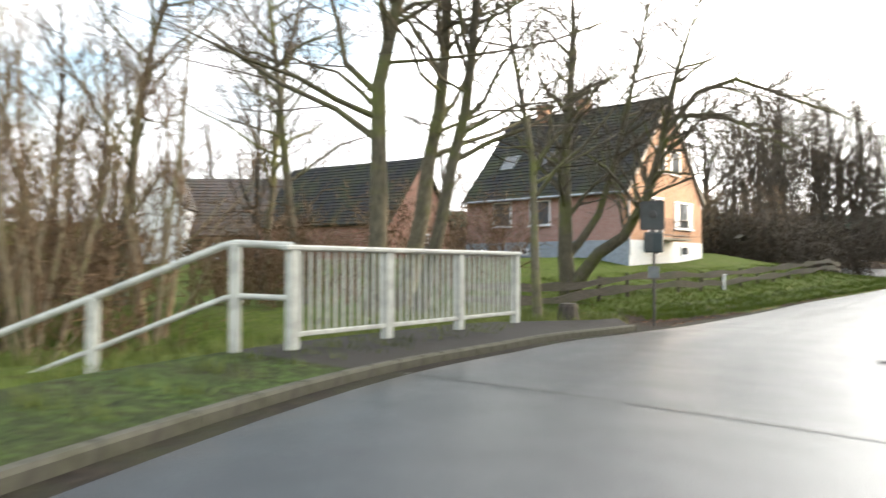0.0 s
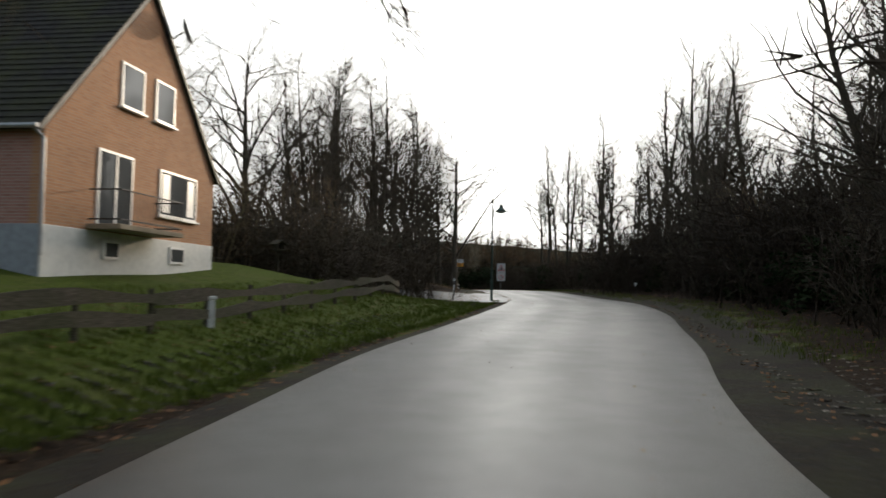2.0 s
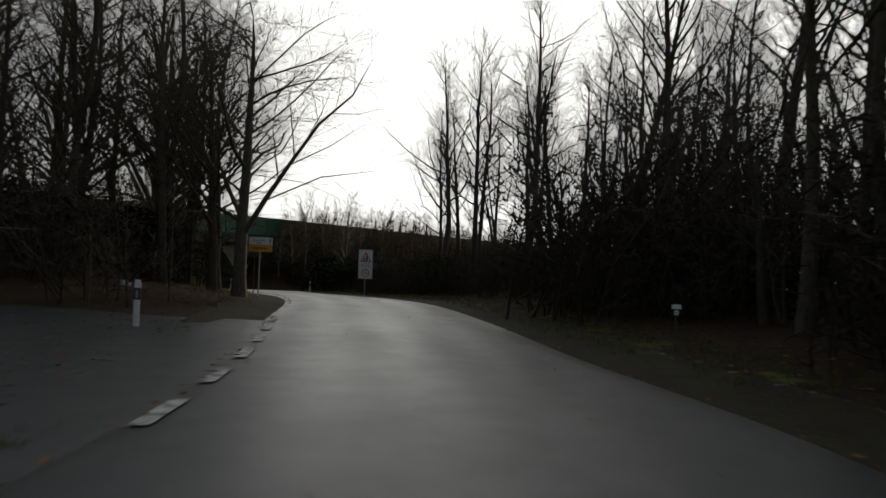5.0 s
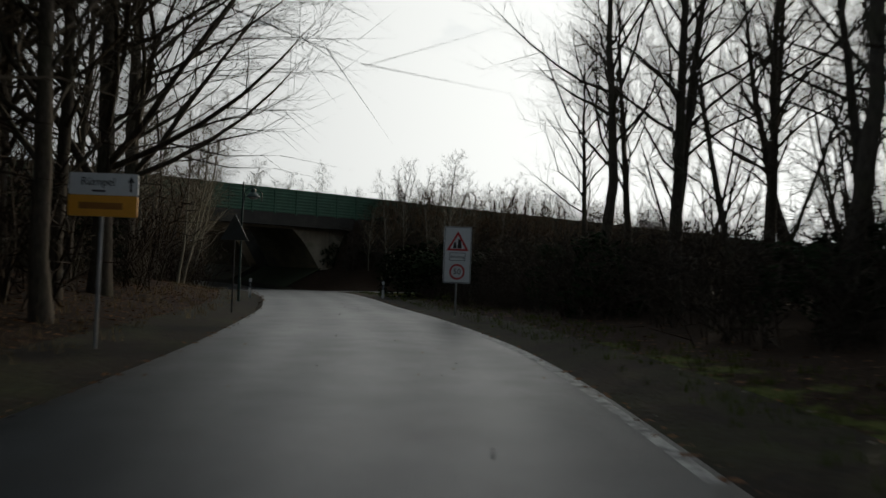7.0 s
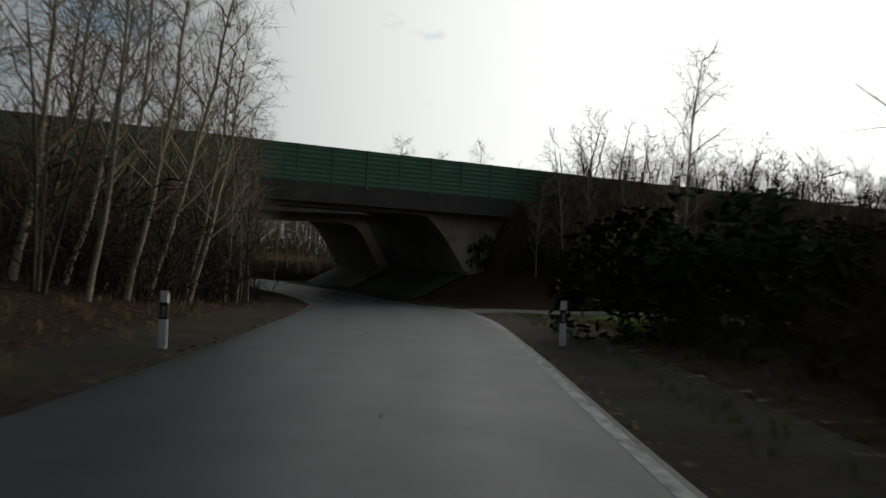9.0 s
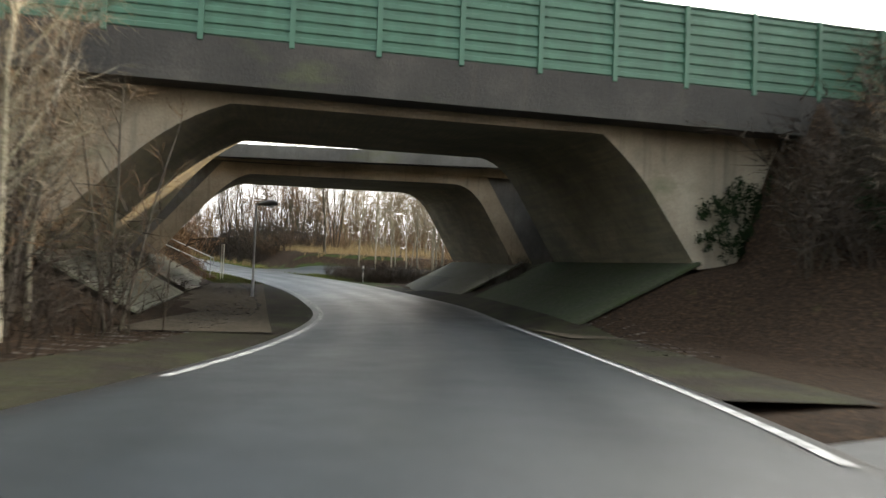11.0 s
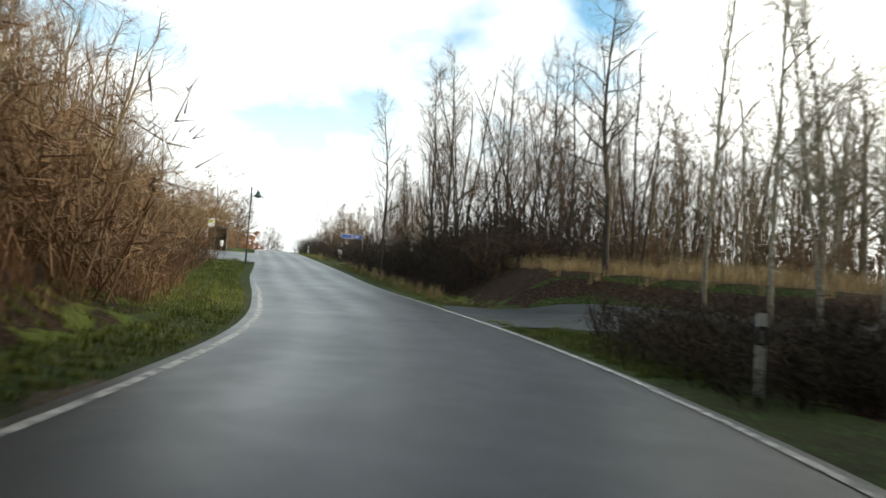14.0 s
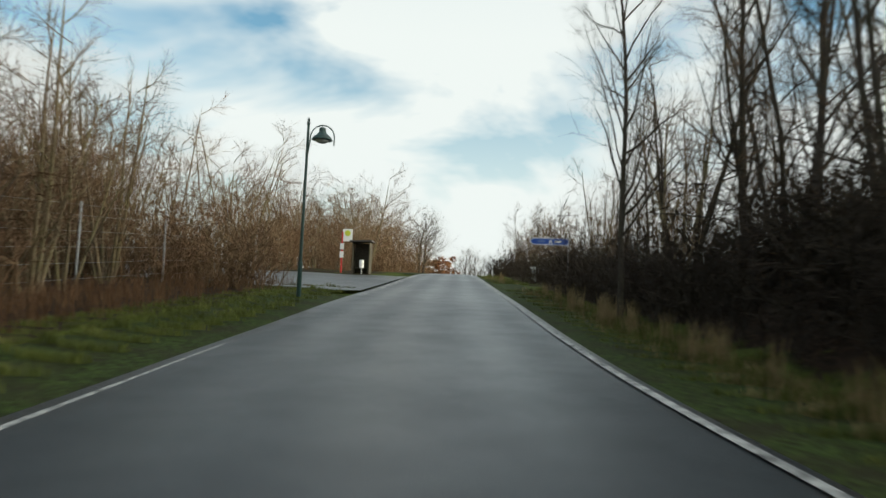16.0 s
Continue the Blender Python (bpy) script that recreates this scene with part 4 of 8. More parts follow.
def build_barrier():
    bar = thing("noise_barrier", MW_TURN, "long green ribbed sheet-metal noise barrier on the motorway edge", "noise barrier")
    z0, z1 = 6.98, 9.33
    post = Shape().slab((-0.07, -0.16, z0 - 0.08), (0.07, 0.02, z1 + 0.06), 0.01).mesh("post", barrier_mat)
    n = 8
    h = (z1 - z0) / n
    prof = []
    for i in range(n):
        q = z0 + i * h
        prof += [(-0.05, q), (-0.05, q + h * 0.28), (-0.10, q + h * 0.36), (-0.10, q + h * 0.78), (-0.05, q + h * 0.86)]
    prof += [(-0.05, z1), (0.05, z1), (0.05, z0)]
    m = len(prof)
    ribs = Shape().add([(x, y, z) for x in (0.02, BAY - 0.02) for y, z in prof],
                       [(i, (i + 1) % m, m + (i + 1) % m, m + i) for i in range(m)] + [tuple(range(m - 1, -1, -1)), tuple(range(m, 2 * m))])
    pan = ribs.mesh("panel", barrier_mat)
    cap = Shape().slab((0, -0.12, z1 - 0.01), (BAY, 0.08, z1 + 0.05), 0.01).mesh("cap", barrier_mat)
    for i in range(-30, 70):
        for me in (post, pan, cap):
            ob = part(me.name.split(".")[0], me, None, bar)
            ob.matrix_basis = pose(i * BAY - 2.47, -0.62, 0)
    return bar


build_barrier()

# ---- street lamps ----
def build_lamp(m, label):
    lamp = thing("street_lamp", m, label, "street lamp", "old-style street lamps")
    part("pole", Shape().tube([(0, 0, 0), (0, 0, 0.9), (0, 0, 0.95), (0, 0, 4.62)], [0.062, 0.062, 0.045, 0.036], 10), green_metal, lamp)
    part("finial", Shape().lathe([(0.038, 4.62), (0.05, 4.66), (0.05, 4.70), (0.03, 4.74), (0.038, 4.79), (0.012, 4.84)], 10), green_metal, lamp)
    arc = [(0.05, 0, 4.02), (0.07, 0, 4.22)]
    arc += [(0.40 - 0.33 * math.cos(a), 0, 4.30 + 0.33 * math.sin(a)) for a in [math.pi * k / 12 for k in range(13)]]
    arc += [(0.73, 0, 4.18), (0.73, 0, 4.08)]
    part("arm", Shape().tube(arc, 0.018, 8), green_metal, lamp)
    part("bracket", Shape().tube([(0.0, 0, 4.05), (0.06, 0, 4.05)], 0.015, 6).tube([(0.0, 0, 4.22), (0.075, 0, 4.22)], 0.015, 6).tube([(0.03, 0, 3.86), (0.05, 0, 4.1)], 0.02, 6),
         green_metal, lamp)
    hood = part("hood", Shape().lathe([(0.03, 4.58), (0.09, 4.55), (0.10, 4.44), (0.13, 4.40), (0.24, 4.31), (0.28, 4.24), (0.275, 4.22)], 18, (0.40, 0)), green_metal, lamp,
                "dark green bell-shaped hood")
    part("bulb_glass", Shape().lathe([(0.20, 4.225), (0.17, 4.18), (0.10, 4.15), (0.03, 4.14)], 14, (0.40, 0)), white_sign, hood, "frosted glass bowl")
    part("door_plate", Shape().slab((-0.035, -0.07, 0.45), (0.035, -0.058, 0.75), 0.004), green_metal, lamp)
    return lamp


LAMP_LABEL = "dark green street lamp with curved arm"
lamp_a = build_lamp(pose(31.88, 44.12, 0.10, 0, 0, -38), LAMP_LABEL + " and bell hood on grass")
copy_thing(lamp_a, pose(53.83, 86.42, 0.47, 0, 0, -12))["label"] = LAMP_LABEL + " and bell hood under trees"
copy_thing(lamp_a, pose(34.08, 183.84, 2.06, 0, 0, 30))["label"] = "dark green street lamp with bell hood near bus stop"


def build_tunnel_lamp():
    lamp = thing("street_lamp", pose(57.26, 136.72, gz(57.26, 136.72)), "plain grey galvanised street lamp standing between the bridges", "street lamp")
    part("pole", Shape().tube([(0, 0, 0), (0, 0, 0.8), (0, 0, 0.86), (0, 0, 4.0)], [0.07, 0.07, 0.048, 0.04], 12), steel, lamp)
    part("arm", Shape().tube([(0, 0, 3.97), (0.08, 0, 4.04), (0.22, 0.02, 4.06)], 0.035, 8), steel, lamp)
    head = Shape()
    rows = [(0.08, 0.07, 0.06), (0.32, 0.11, 0.10), (0.58, 0.15, 0.15), (0.80, 0.13, 0.13), (0.90, 0.05, 0.05)]
    n = 10
    vs = [(x, w * math.cos(2 * math.pi * j / n), 4.04 + 0.10 * x + h * math.sin(2 * math.pi * j / n)) for x, w, h in rows for j in range(n)]
    head.add(vs, [(i * n + j, i * n + (j + 1) % n, i * n + n + (j + 1) % n, i * n + n + j) for i in range(4) for j in range(n)] + [tuple(range(n)), tuple(range(5 * n - 1, 4 * n - 1, -1))])
    h = part("lamp_head", head, grey_paint, lamp, "grey elongated lamp head", True)
    part("lens", Shape().lathe([(0.12, 3.99), (0.11, 3.92), (0.05, 3.88)], 12, (0.68, 0)), white_sign, h, "pale plastic lens")


build_tunnel_lamp()


# ---- road signs ----
def letters(text, size, m, mat, parent, name="lettering"):
    cu = bpy.data.curves.new(name, "FONT")
    cu.body, cu.size, cu.extrude = text, size, 0.001
    cu.align_x, cu.align_y = "CENTER", "CENTER"
    cu.materials.append(mat)
    ob = new(name, cu)
    ob.parent, ob.matrix_basis = parent, m
    return ob


def rounded(w, h, r, n=4):
    pts = []
    for cx, cz, a0 in ((w - r, h - r, 0), (-w + r, h - r, 90), (-w + r, -h + r, 180), (w - r, -h + r, 270)):
        pts += [(cx + r * math.cos(radians(a0 + 90 * k / n)), cz + r * math.sin(radians(a0 + 90 * k / n))) for k in range(n + 1)]
    return pts


def flat_ring(outer, inner, y0, y1):
    n = len(outer)
    vs = [(x, y0, z) for x, z in outer] + [(x, y0, z) for x, z in inner] + [(x, y1, z) for x, z in outer]
    return Shape().add(vs, [(i, (i + 1) % n, n + (i + 1) % n, n + i) for i in range(n)] + [((i + 1) % n, i, 2 * n + i, 2 * n + (i + 1) % n) for i in range(n)])


FACE = pose(0, 0, 0, 90, 0, 0)


def build_school_sign():
    x, y = 58.89, 78.01
    base = gz(x, y)
    sg = thing("traffic_sign", pose(x, y, base, 0, 0, -22), "white rectangular traffic sign with red triangle and speed limit", "traffic sign")
    cz = 2.55 - base
    part("post", Shape().tube([(0, 0.05, 0), (0, 0.05, cz + 0.95)], 0.03, 8), steel, sg)
    board = part("board", Shape().prism(rounded(0.47, 0.955, 0.06), -0.02, 0.02), white_sign, sg, "white sign sheet")
    board.matrix_basis = pose(0, 0, cz)
    part("rim", flat_ring(rounded(0.455, 0.94, 0.055), rounded(0.435, 0.92, 0.045), -0.024, -0.020), black_sign, board)
    tri = lambda s, o: [(s * math.sin(radians(a)), o + s * math.cos(radians(a))) for a in (0, 120, 240)]
    part("warning_triangle", flat_ring(tri(0.44, 0.36), tri(0.31, 0.36), -0.026, -0.020), red_sign, board, "red warning triangle")
    for x0, z0, z1, w in ((-0.10, 0.22, 0.42, 0.035), (0.06, 0.22, 0.53, 0.045)):
        part("pictogram_bar", Shape().prism([(x0 - w * 1.6, z0), (x0 + w * 1.6, z0), (x0 + w, z1), (x0 - w, z1)], -0.026, -0.02), black_sign, board)
    part("plate_rim", flat_ring(rounded(0.27, 0.135, 0.02), rounded(0.255, 0.12, 0.015), -0.026, -0.020), black_sign, board).matrix_basis = pose(0, 0, -0.06)
    circ = lambda r: [(r * math.cos(2 * math.pi * k / 28), r * math.sin(2 * math.pi * k / 28) - 0.57) for k in range(28)]
    part("speed_ring", flat_ring(circ(0.265), circ(0.205), -0.026, -0.020), red_sign, board, "red ring of the speed limit")
    letters("Schulweg", 0.125, pose(0, -0.026, -0.06) @ FACE, black_sign, board)
    letters("50", 0.27, pose(0, -0.026, -0.57) @ FACE, black_sign, board)


build_school_sign()


def build_place_sign():
    x, y = 47.21, 69.27
    base = gz(x, y)
    sg = thing("place_sign", pose(x, y, base, 0, 0, -30), "white and yellow place-name sign on a thin post by the woods", "road sign")
    c = 2.95 - base
    part("post", Shape().tube([(-0.03, 0.04, 0), (-0.03, 0.04, c + 0.33)], 0.03, 8), steel, sg)
    up = part("upper_panel", Shape().prism(rounded(0.52, 0.165, 0.03), -0.015, 0.015), white_sign, sg, "white direction panel")
    up.matrix_basis = pose(0, 0, c + 0.165)
    lo = part("lower_panel", Shape().prism(rounded(0.52, 0.16, 0.03), -0.015, 0.015), yellow_sign, sg, "yellow panel")
    lo.matrix_basis = pose(0, 0, c - 0.165)
    letters("Rümpel", 0.17, pose(-0.08, -0.02, 0.03) @ FACE, black_sign, up)
    part("arrow", Shape().prism([(0.40, -0.11), (0.43, -0.11), (0.43, 0.04), (0.47, 0.02), (0.415, 0.13), (0.36, 0.02), (0.40, 0.04)], -0.021, -0.016), black_sign, up)
    part("bar", Shape().prism([(-0.17, -0.12), (0.03, -0.12), (0.03, -0.09), (-0.17, -0.09)], -0.021, -0.016), black_sign, up)
    part("bar", Shape().prism([(-0.36, -0.05), (0.30, -0.05), (0.30, 0.05), (-0.36, 0.05)], -0.019, -0.016), plain("dark_amber_ink", (0.35, 0.13, 0.01), 0.5), lo)


build_place_sign()


def build_back_of_triangle():
    x, y = 51.73, 79.18
    base = gz(x, y)
    sg = thing("warning_sign", pose(x, y, base, 0, 0, -40), "dark back of a triangular warning sign on a thin grey post", "traffic sign")
    part("post", Shape().tube([(0, 0, 0), (0, 0, 3.35 - base)], 0.028, 8), dark_metal, sg)
    pl_ = part("plate", Shape().prism([(-0.45, -0.26), (0.45, -0.26), (0, 0.52)], -0.05, -0.03), sign_back, sg, "dull dark grey back of the sign")
    pl_.matrix_basis = pose(0, 0, 2.95 - base)
    part("face", Shape().prism([(-0.45, -0.26), (0.45, -0.26), (0, 0.52)], -0.029, -0.024), white_sign, pl_, "white and red sign face")


build_back_of_triangle()


def delineator(m):
    dl = thing("delineator_post", m, "white plastic roadside marker post with a black band", "marker post", "roadside marker posts")
    out = [(-0.06, -0.05), (0.06, -0.05), (0.06, 0.0), (0.02, 0.06), (-0.02, 0.06), (-0.06, 0.0)]

    def ring(z0, z1, cut=0.0, grow=0.0):
        s = Shape()
        k = 1 + grow
        vs = [(x * k, y * k, z0) for x, y in out] + [(x * k, y * k, z1 + (cut if y < 0 else 0)) for x, y in out]
        n = len(out)
        return s.add(vs, [tuple(range(n - 1, -1, -1)), tuple(range(n, 2 * n))] + [(i, (i + 1) % n, n + (i + 1) % n, n + i) for i in range(n)])

    part("body", ring(-0.6, 0.98, 0.06), white_post, dl)
    part("black_band", ring(0.60, 0.82, 0.04, 0.05), black_sign, dl, "black band")
    part("reflector", Shape().slab((-0.022, -0.062, 0.63), (0.022, -0.053, 0.80), 0.003), steel, dl, "small reflector")
    return dl


dp = delineator(pose(62.72, 91.57, gz(62.72, 91.57), 0, 0, -14))
for x, y, r in ((55.41, 90.48, -14), (61.3, 157.1, 15), (37.7, 55.8, -35), (12.9, 227.2, 33)):
    copy_thing(dp, pose(x, y, 0.3 if 60 < x < 62 else gz(x, y), 0, 0, r))


def small_plate_sign(x, y, top, label, r, k=1.0):
    base = gz(x, y)
    sg = thing("marker_sign", pose(x, y, base, 0, 0, r), label, "marker sign", "small marker signs")
    part("post", Shape().tube([(0, 0, 0), (0, 0, top - base)], 0.016, 8), dark_metal, sg)
    part("plate", Shape().prism(rounded(0.2 * k, 0.10 * k, 0.015), -0.03, -0.02), white_sign, sg, "small white plate").matrix_basis = pose(0, 0, top - base - 0.1)
    lower = part("lower_plate", Shape().prism(rounded(0.09 * k, 0.10 * k, 0.015), -0.03, -0.02), white_sign, sg, "small white plate")
    lower.matrix_basis = pose(0, 0, top - base - 0.12 - 0.21 * k)
    part("bar", Shape().slab((-0.05 * k, -0.034, -0.02 * k), (0.05 * k, -0.031, 0.02 * k), 0.001), black_sign, lower)


small_plate_sign(39.87, 63.96, 1.25, "small white marker signs on a thin post by the side road", -35)
small_plate_sign(45.07, 47.06, 1.25, "small white marker sign on a thin post in the verge", -38, 0.45)


def build_motorway_sign():
    bx, by = 30.2, 205.2
    base = gz(bx, by)
    sg = thing("direction_sign", pose(bx, by, base, 0, 0, 28), "blue arrow-shaped motorway direction sign on a grey post", "direction sign")
    c = 5.55 - base
    part("post", Shape().tube([(1.06, 0.05, 0), (1.06, 0.05, c + 0.25)], 0.035, 8), steel, sg)
    pl_ = part("panel", Shape().prism([(-1.45, 0), (-1.15, -0.24), (1.22, -0.24), (1.22, 0.24), (-1.15, 0.24)], -0.02, 0.02), blue_sign, sg, "blue panel")
    pl_.matrix_basis = pose(0.1, 0, c + 0.06) @ Matrix.Diagonal((0.8, 1, 0.8, 1))
    part("rim", flat_ring([(-1.42, 0), (-1.13, -0.225), (1.20, -0.225), (1.20, 0.225), (-1.13, 0.225)], [(-1.36, 0), (-1.11, -0.19), (1.17, -0.19), (1.17, 0.19), (-1.11, 0.19)], -0.025, -0.02),
         white_sign, pl_)
    part("motorway_symbol", Shape().prism([(-0.12, -0.14), (-0.03, -0.14), (0.0, 0.12), (-0.04, 0.12)], -0.024, -0.02).prism([(0.05, -0.14), (0.14, -0.14), (0.06, 0.12), (0.02, 0.12)], -0.024, -0.02),
         white_sign, pl_)
    part("bar", Shape().prism([(0.28, -0.06), (0.72, -0.06), (0.72, 0.07), (0.28, 0.07)], -0.024, -0.02), white_sign, pl_)
    part("bar", Shape().prism([(-0.85, -0.07), (-0.35, -0.07), (-0.35, 0.07), (-0.85, 0.07)], -0.0225, -0.02), plain("pale_blue_ink", (0.10, 0.17, 0.42), 0.5), pl_)


build_motorway_sign()
wb = gz(24.8, 213.4)
box = thing("cabinet", pose(24.8, 213.4, wb, 0, 0, 30), "small white plastic cabinet standing in the verge", "cabinet")
part("body", Shape().slab((-0.2, -0.12, 0), (0.2, 0.12, 1.0), 0.02), white_sign, box)
part("lid", Shape().slab((-0.22, -0.14, 1.0), (0.22, 0.14, 1.06), 0.015), white_sign, box)


def build_bus_stop():
    x, y = 11.6, 208.6
    base = gz(x, y)
    st = thing("bus_stop_sign", pose(x, y, base, 0, 0, 33), "red bus stop post with white panel and green round symbol", "bus stop")
    part("post", Shape().slab((-0.05, -0.04, 0), (0.05, 0.04, 3.0), 0.01), red_sign, st, "red and white post")
    for z in (0.5, 1.1):
        part("timetable", Shape().slab((-0.14, -0.07, z + 0.6), (0.14, -0.045, z + 1.05), 0.01), white_sign, st)
    pn = part("panel", Shape().prism(rounded(0.36, 0.45, 0.03), -0.03, 0.0), white_sign, st, "white panel")
    pn.matrix_basis = pose(0.36, 0, 2.75)
    part("round_symbol", Shape().lathe([(0.22, 0.0), (0.22, 0.012)], 20), lime_sign, pn, "yellow-green disc").matrix_basis = pose(0, -0.04, 0.15) @ FACE
    sx, sy = 12.6, 209.6
    sb = gz(sx, sy)
    sh = thing("bus_shelter", pose(sx, sy, sb, 0, 0, 33), "small dark wooden bus shelter with a flat roof", "bus shelter")
    for a, b in (((-0.65, 0.9), (0.65, 1.0)), ((-0.65, -0.3), (-0.57, 0.9)), ((0.57, -0.3), (0.65, 0.9))):
        part("wall", Shape().slab((a[0], a[1], 0), (b[0], b[1], 2.3), 0.01), old_wood, sh)
    part("roof", Shape().prism([(-0.8, 2.3), (0.8, 2.38), (0.8, 2.48), (-0.8, 2.40)], -0.6, 1.15), dark_metal, sh, "dark sloping roof")
    part("bench", Shape().slab((-0.56, 0.45, 0.42), (0.56, 0.85, 0.48), 0.01), old_wood, sh)
    bin_ = thing("litter_bin", pose(sx + 0.9, sy - 0.9, gz(sx + 0.9, sy - 0.9)), "small white litter bin beside the bus shelter", "litter bin")
    part("drum", Shape().lathe([(0.14, 0.45), (0.17, 0.5), (0.17, 1.0), (0.15, 1.03)], 12), white_post, bin_)
    part("post", Shape().tube([(0, 0, 0), (0, 0, 0.5)], 0.03, 8), steel, bin_)


build_bus_stop()


# ---- wire fence beyond the underpass ----
def build_wire_fence():
    pts = [(39.0, 165.0), (35.2, 170.4), (31.4, 175.8), (28.2, 180.9), (25.4, 185.4), (23.6, 188.9), (21.8, 192.4)]
    org = (pts[0][0], pts[0][1], gz(*pts[0]))
    fn = thing("wire_fence", pose(*org), "wire mesh fence on thin grey steel posts in front of brush", "fence")
    tops = []
    rg = random.Random(7)
    for x, y in pts:
        z = gz(x, y)
        lx, ly = rg.uniform(-0.05, 0.05), rg.uniform(-0.05, 0.05)
        part("post", Shape().tube([(x - org[0], y - org[1], z - org[2] - 0.1), (x - org[0] + lx, y - org[1] + ly, z - org[2] + 2.5)], 0.04, 8), steel, fn)
        tops.append(Vector((x - org[0], y - org[1], z - org[2])))
    a = tops[-1]
    part("brace", Shape().tube([a + Vector((0, 0, 1.7)), a + Vector((-0.9, -1.0, 0.0))], 0.025, 6), steel, fn)
    for h in (0.3, 0.75, 1.2, 1.65, 2.1, 2.4):
        part("wire", Shape().tube([p + Vector((0, 0, h)) for p in tops], 0.006, 4), steel, fn)


build_wire_fence()


# ---- steps with pipe handrail, and a mesh panel, beside the underpass ----
def build_bank_rail():
    hr = thing("handrail", pose(51.7, 152.4, 0), "grey steel pipe handrail beside steps on the bank", "handrail")
    a, b, c = Vector((0.0, 0.0, 0)), Vector((-2.9, -3.2, 0)), Vector((-6.0, -6.6, 0))
    for p, g, h in ((a, 0.15, 1.55), (b, 1.9, 3.1), (c, 3.7, 4.9)):
        part("post", Shape().tube([p + Vector((0, 0, g - 0.3)), p + Vector((0, 0, h))], 0.03, 8), steel, hr)
    for o in (0.0, -0.5):
        part("rail", Shape().tube([a + Vector((0, 0, 1.55 + o)), b + Vector((0, 0, 3.1 + o)), c + Vector((0, 0, 4.9 + o))], 0.028, 8), steel, hr)
    part("end_loop", Shape().tube([a + Vector((0, 0, 1.55)), a + Vector((0.15, 0.1, 1.5)), a + Vector((0.15, 0.1, 1.1)), a + Vector((0, 0, 1.05))], 0.028, 8), steel, hr)
    base = gz(52.5, 152.1)
    pn = thing("mesh_panel", pose(52.5, 152.1, base, 0, 0, -60), "narrow pale steel frame panel with wire mesh by the road", "metal panel")
    part("frame", Shape().tube([(-0.22, 0, -0.1), (-0.22, 0, 2.2), (0.22, 0, 2.25), (0.22, 0, -0.1)], 0.035, 8), white_post, pn)
    for i in range(9):
        part("bar", Shape().tube([(-0.2, 0, 0.25 + i * 0.22), (0.2, 0, 0.25 + i * 0.22)], 0.008, 5), white_post, pn)


build_bank_rail()


# slanted pipe rail beside the near portal
pr = thing("handrail", MW_TURN @ pose(9.2, -1.6, 0), "thin steel handrail rising along the bank beside the portal", "handrail")
for i in range(5):
    z = 0.6 + i * 0.95
    part("post", Shape().tube([(i * 1.6, 0, z - 0.2), (i * 1.6, 0, z + 1.0)], 0.025, 6), steel, pr)
part("rail", Shape().tube([(-0.5, 0, 1.35), (6.6, 0, 5.45)], 0.025, 6), steel, pr)


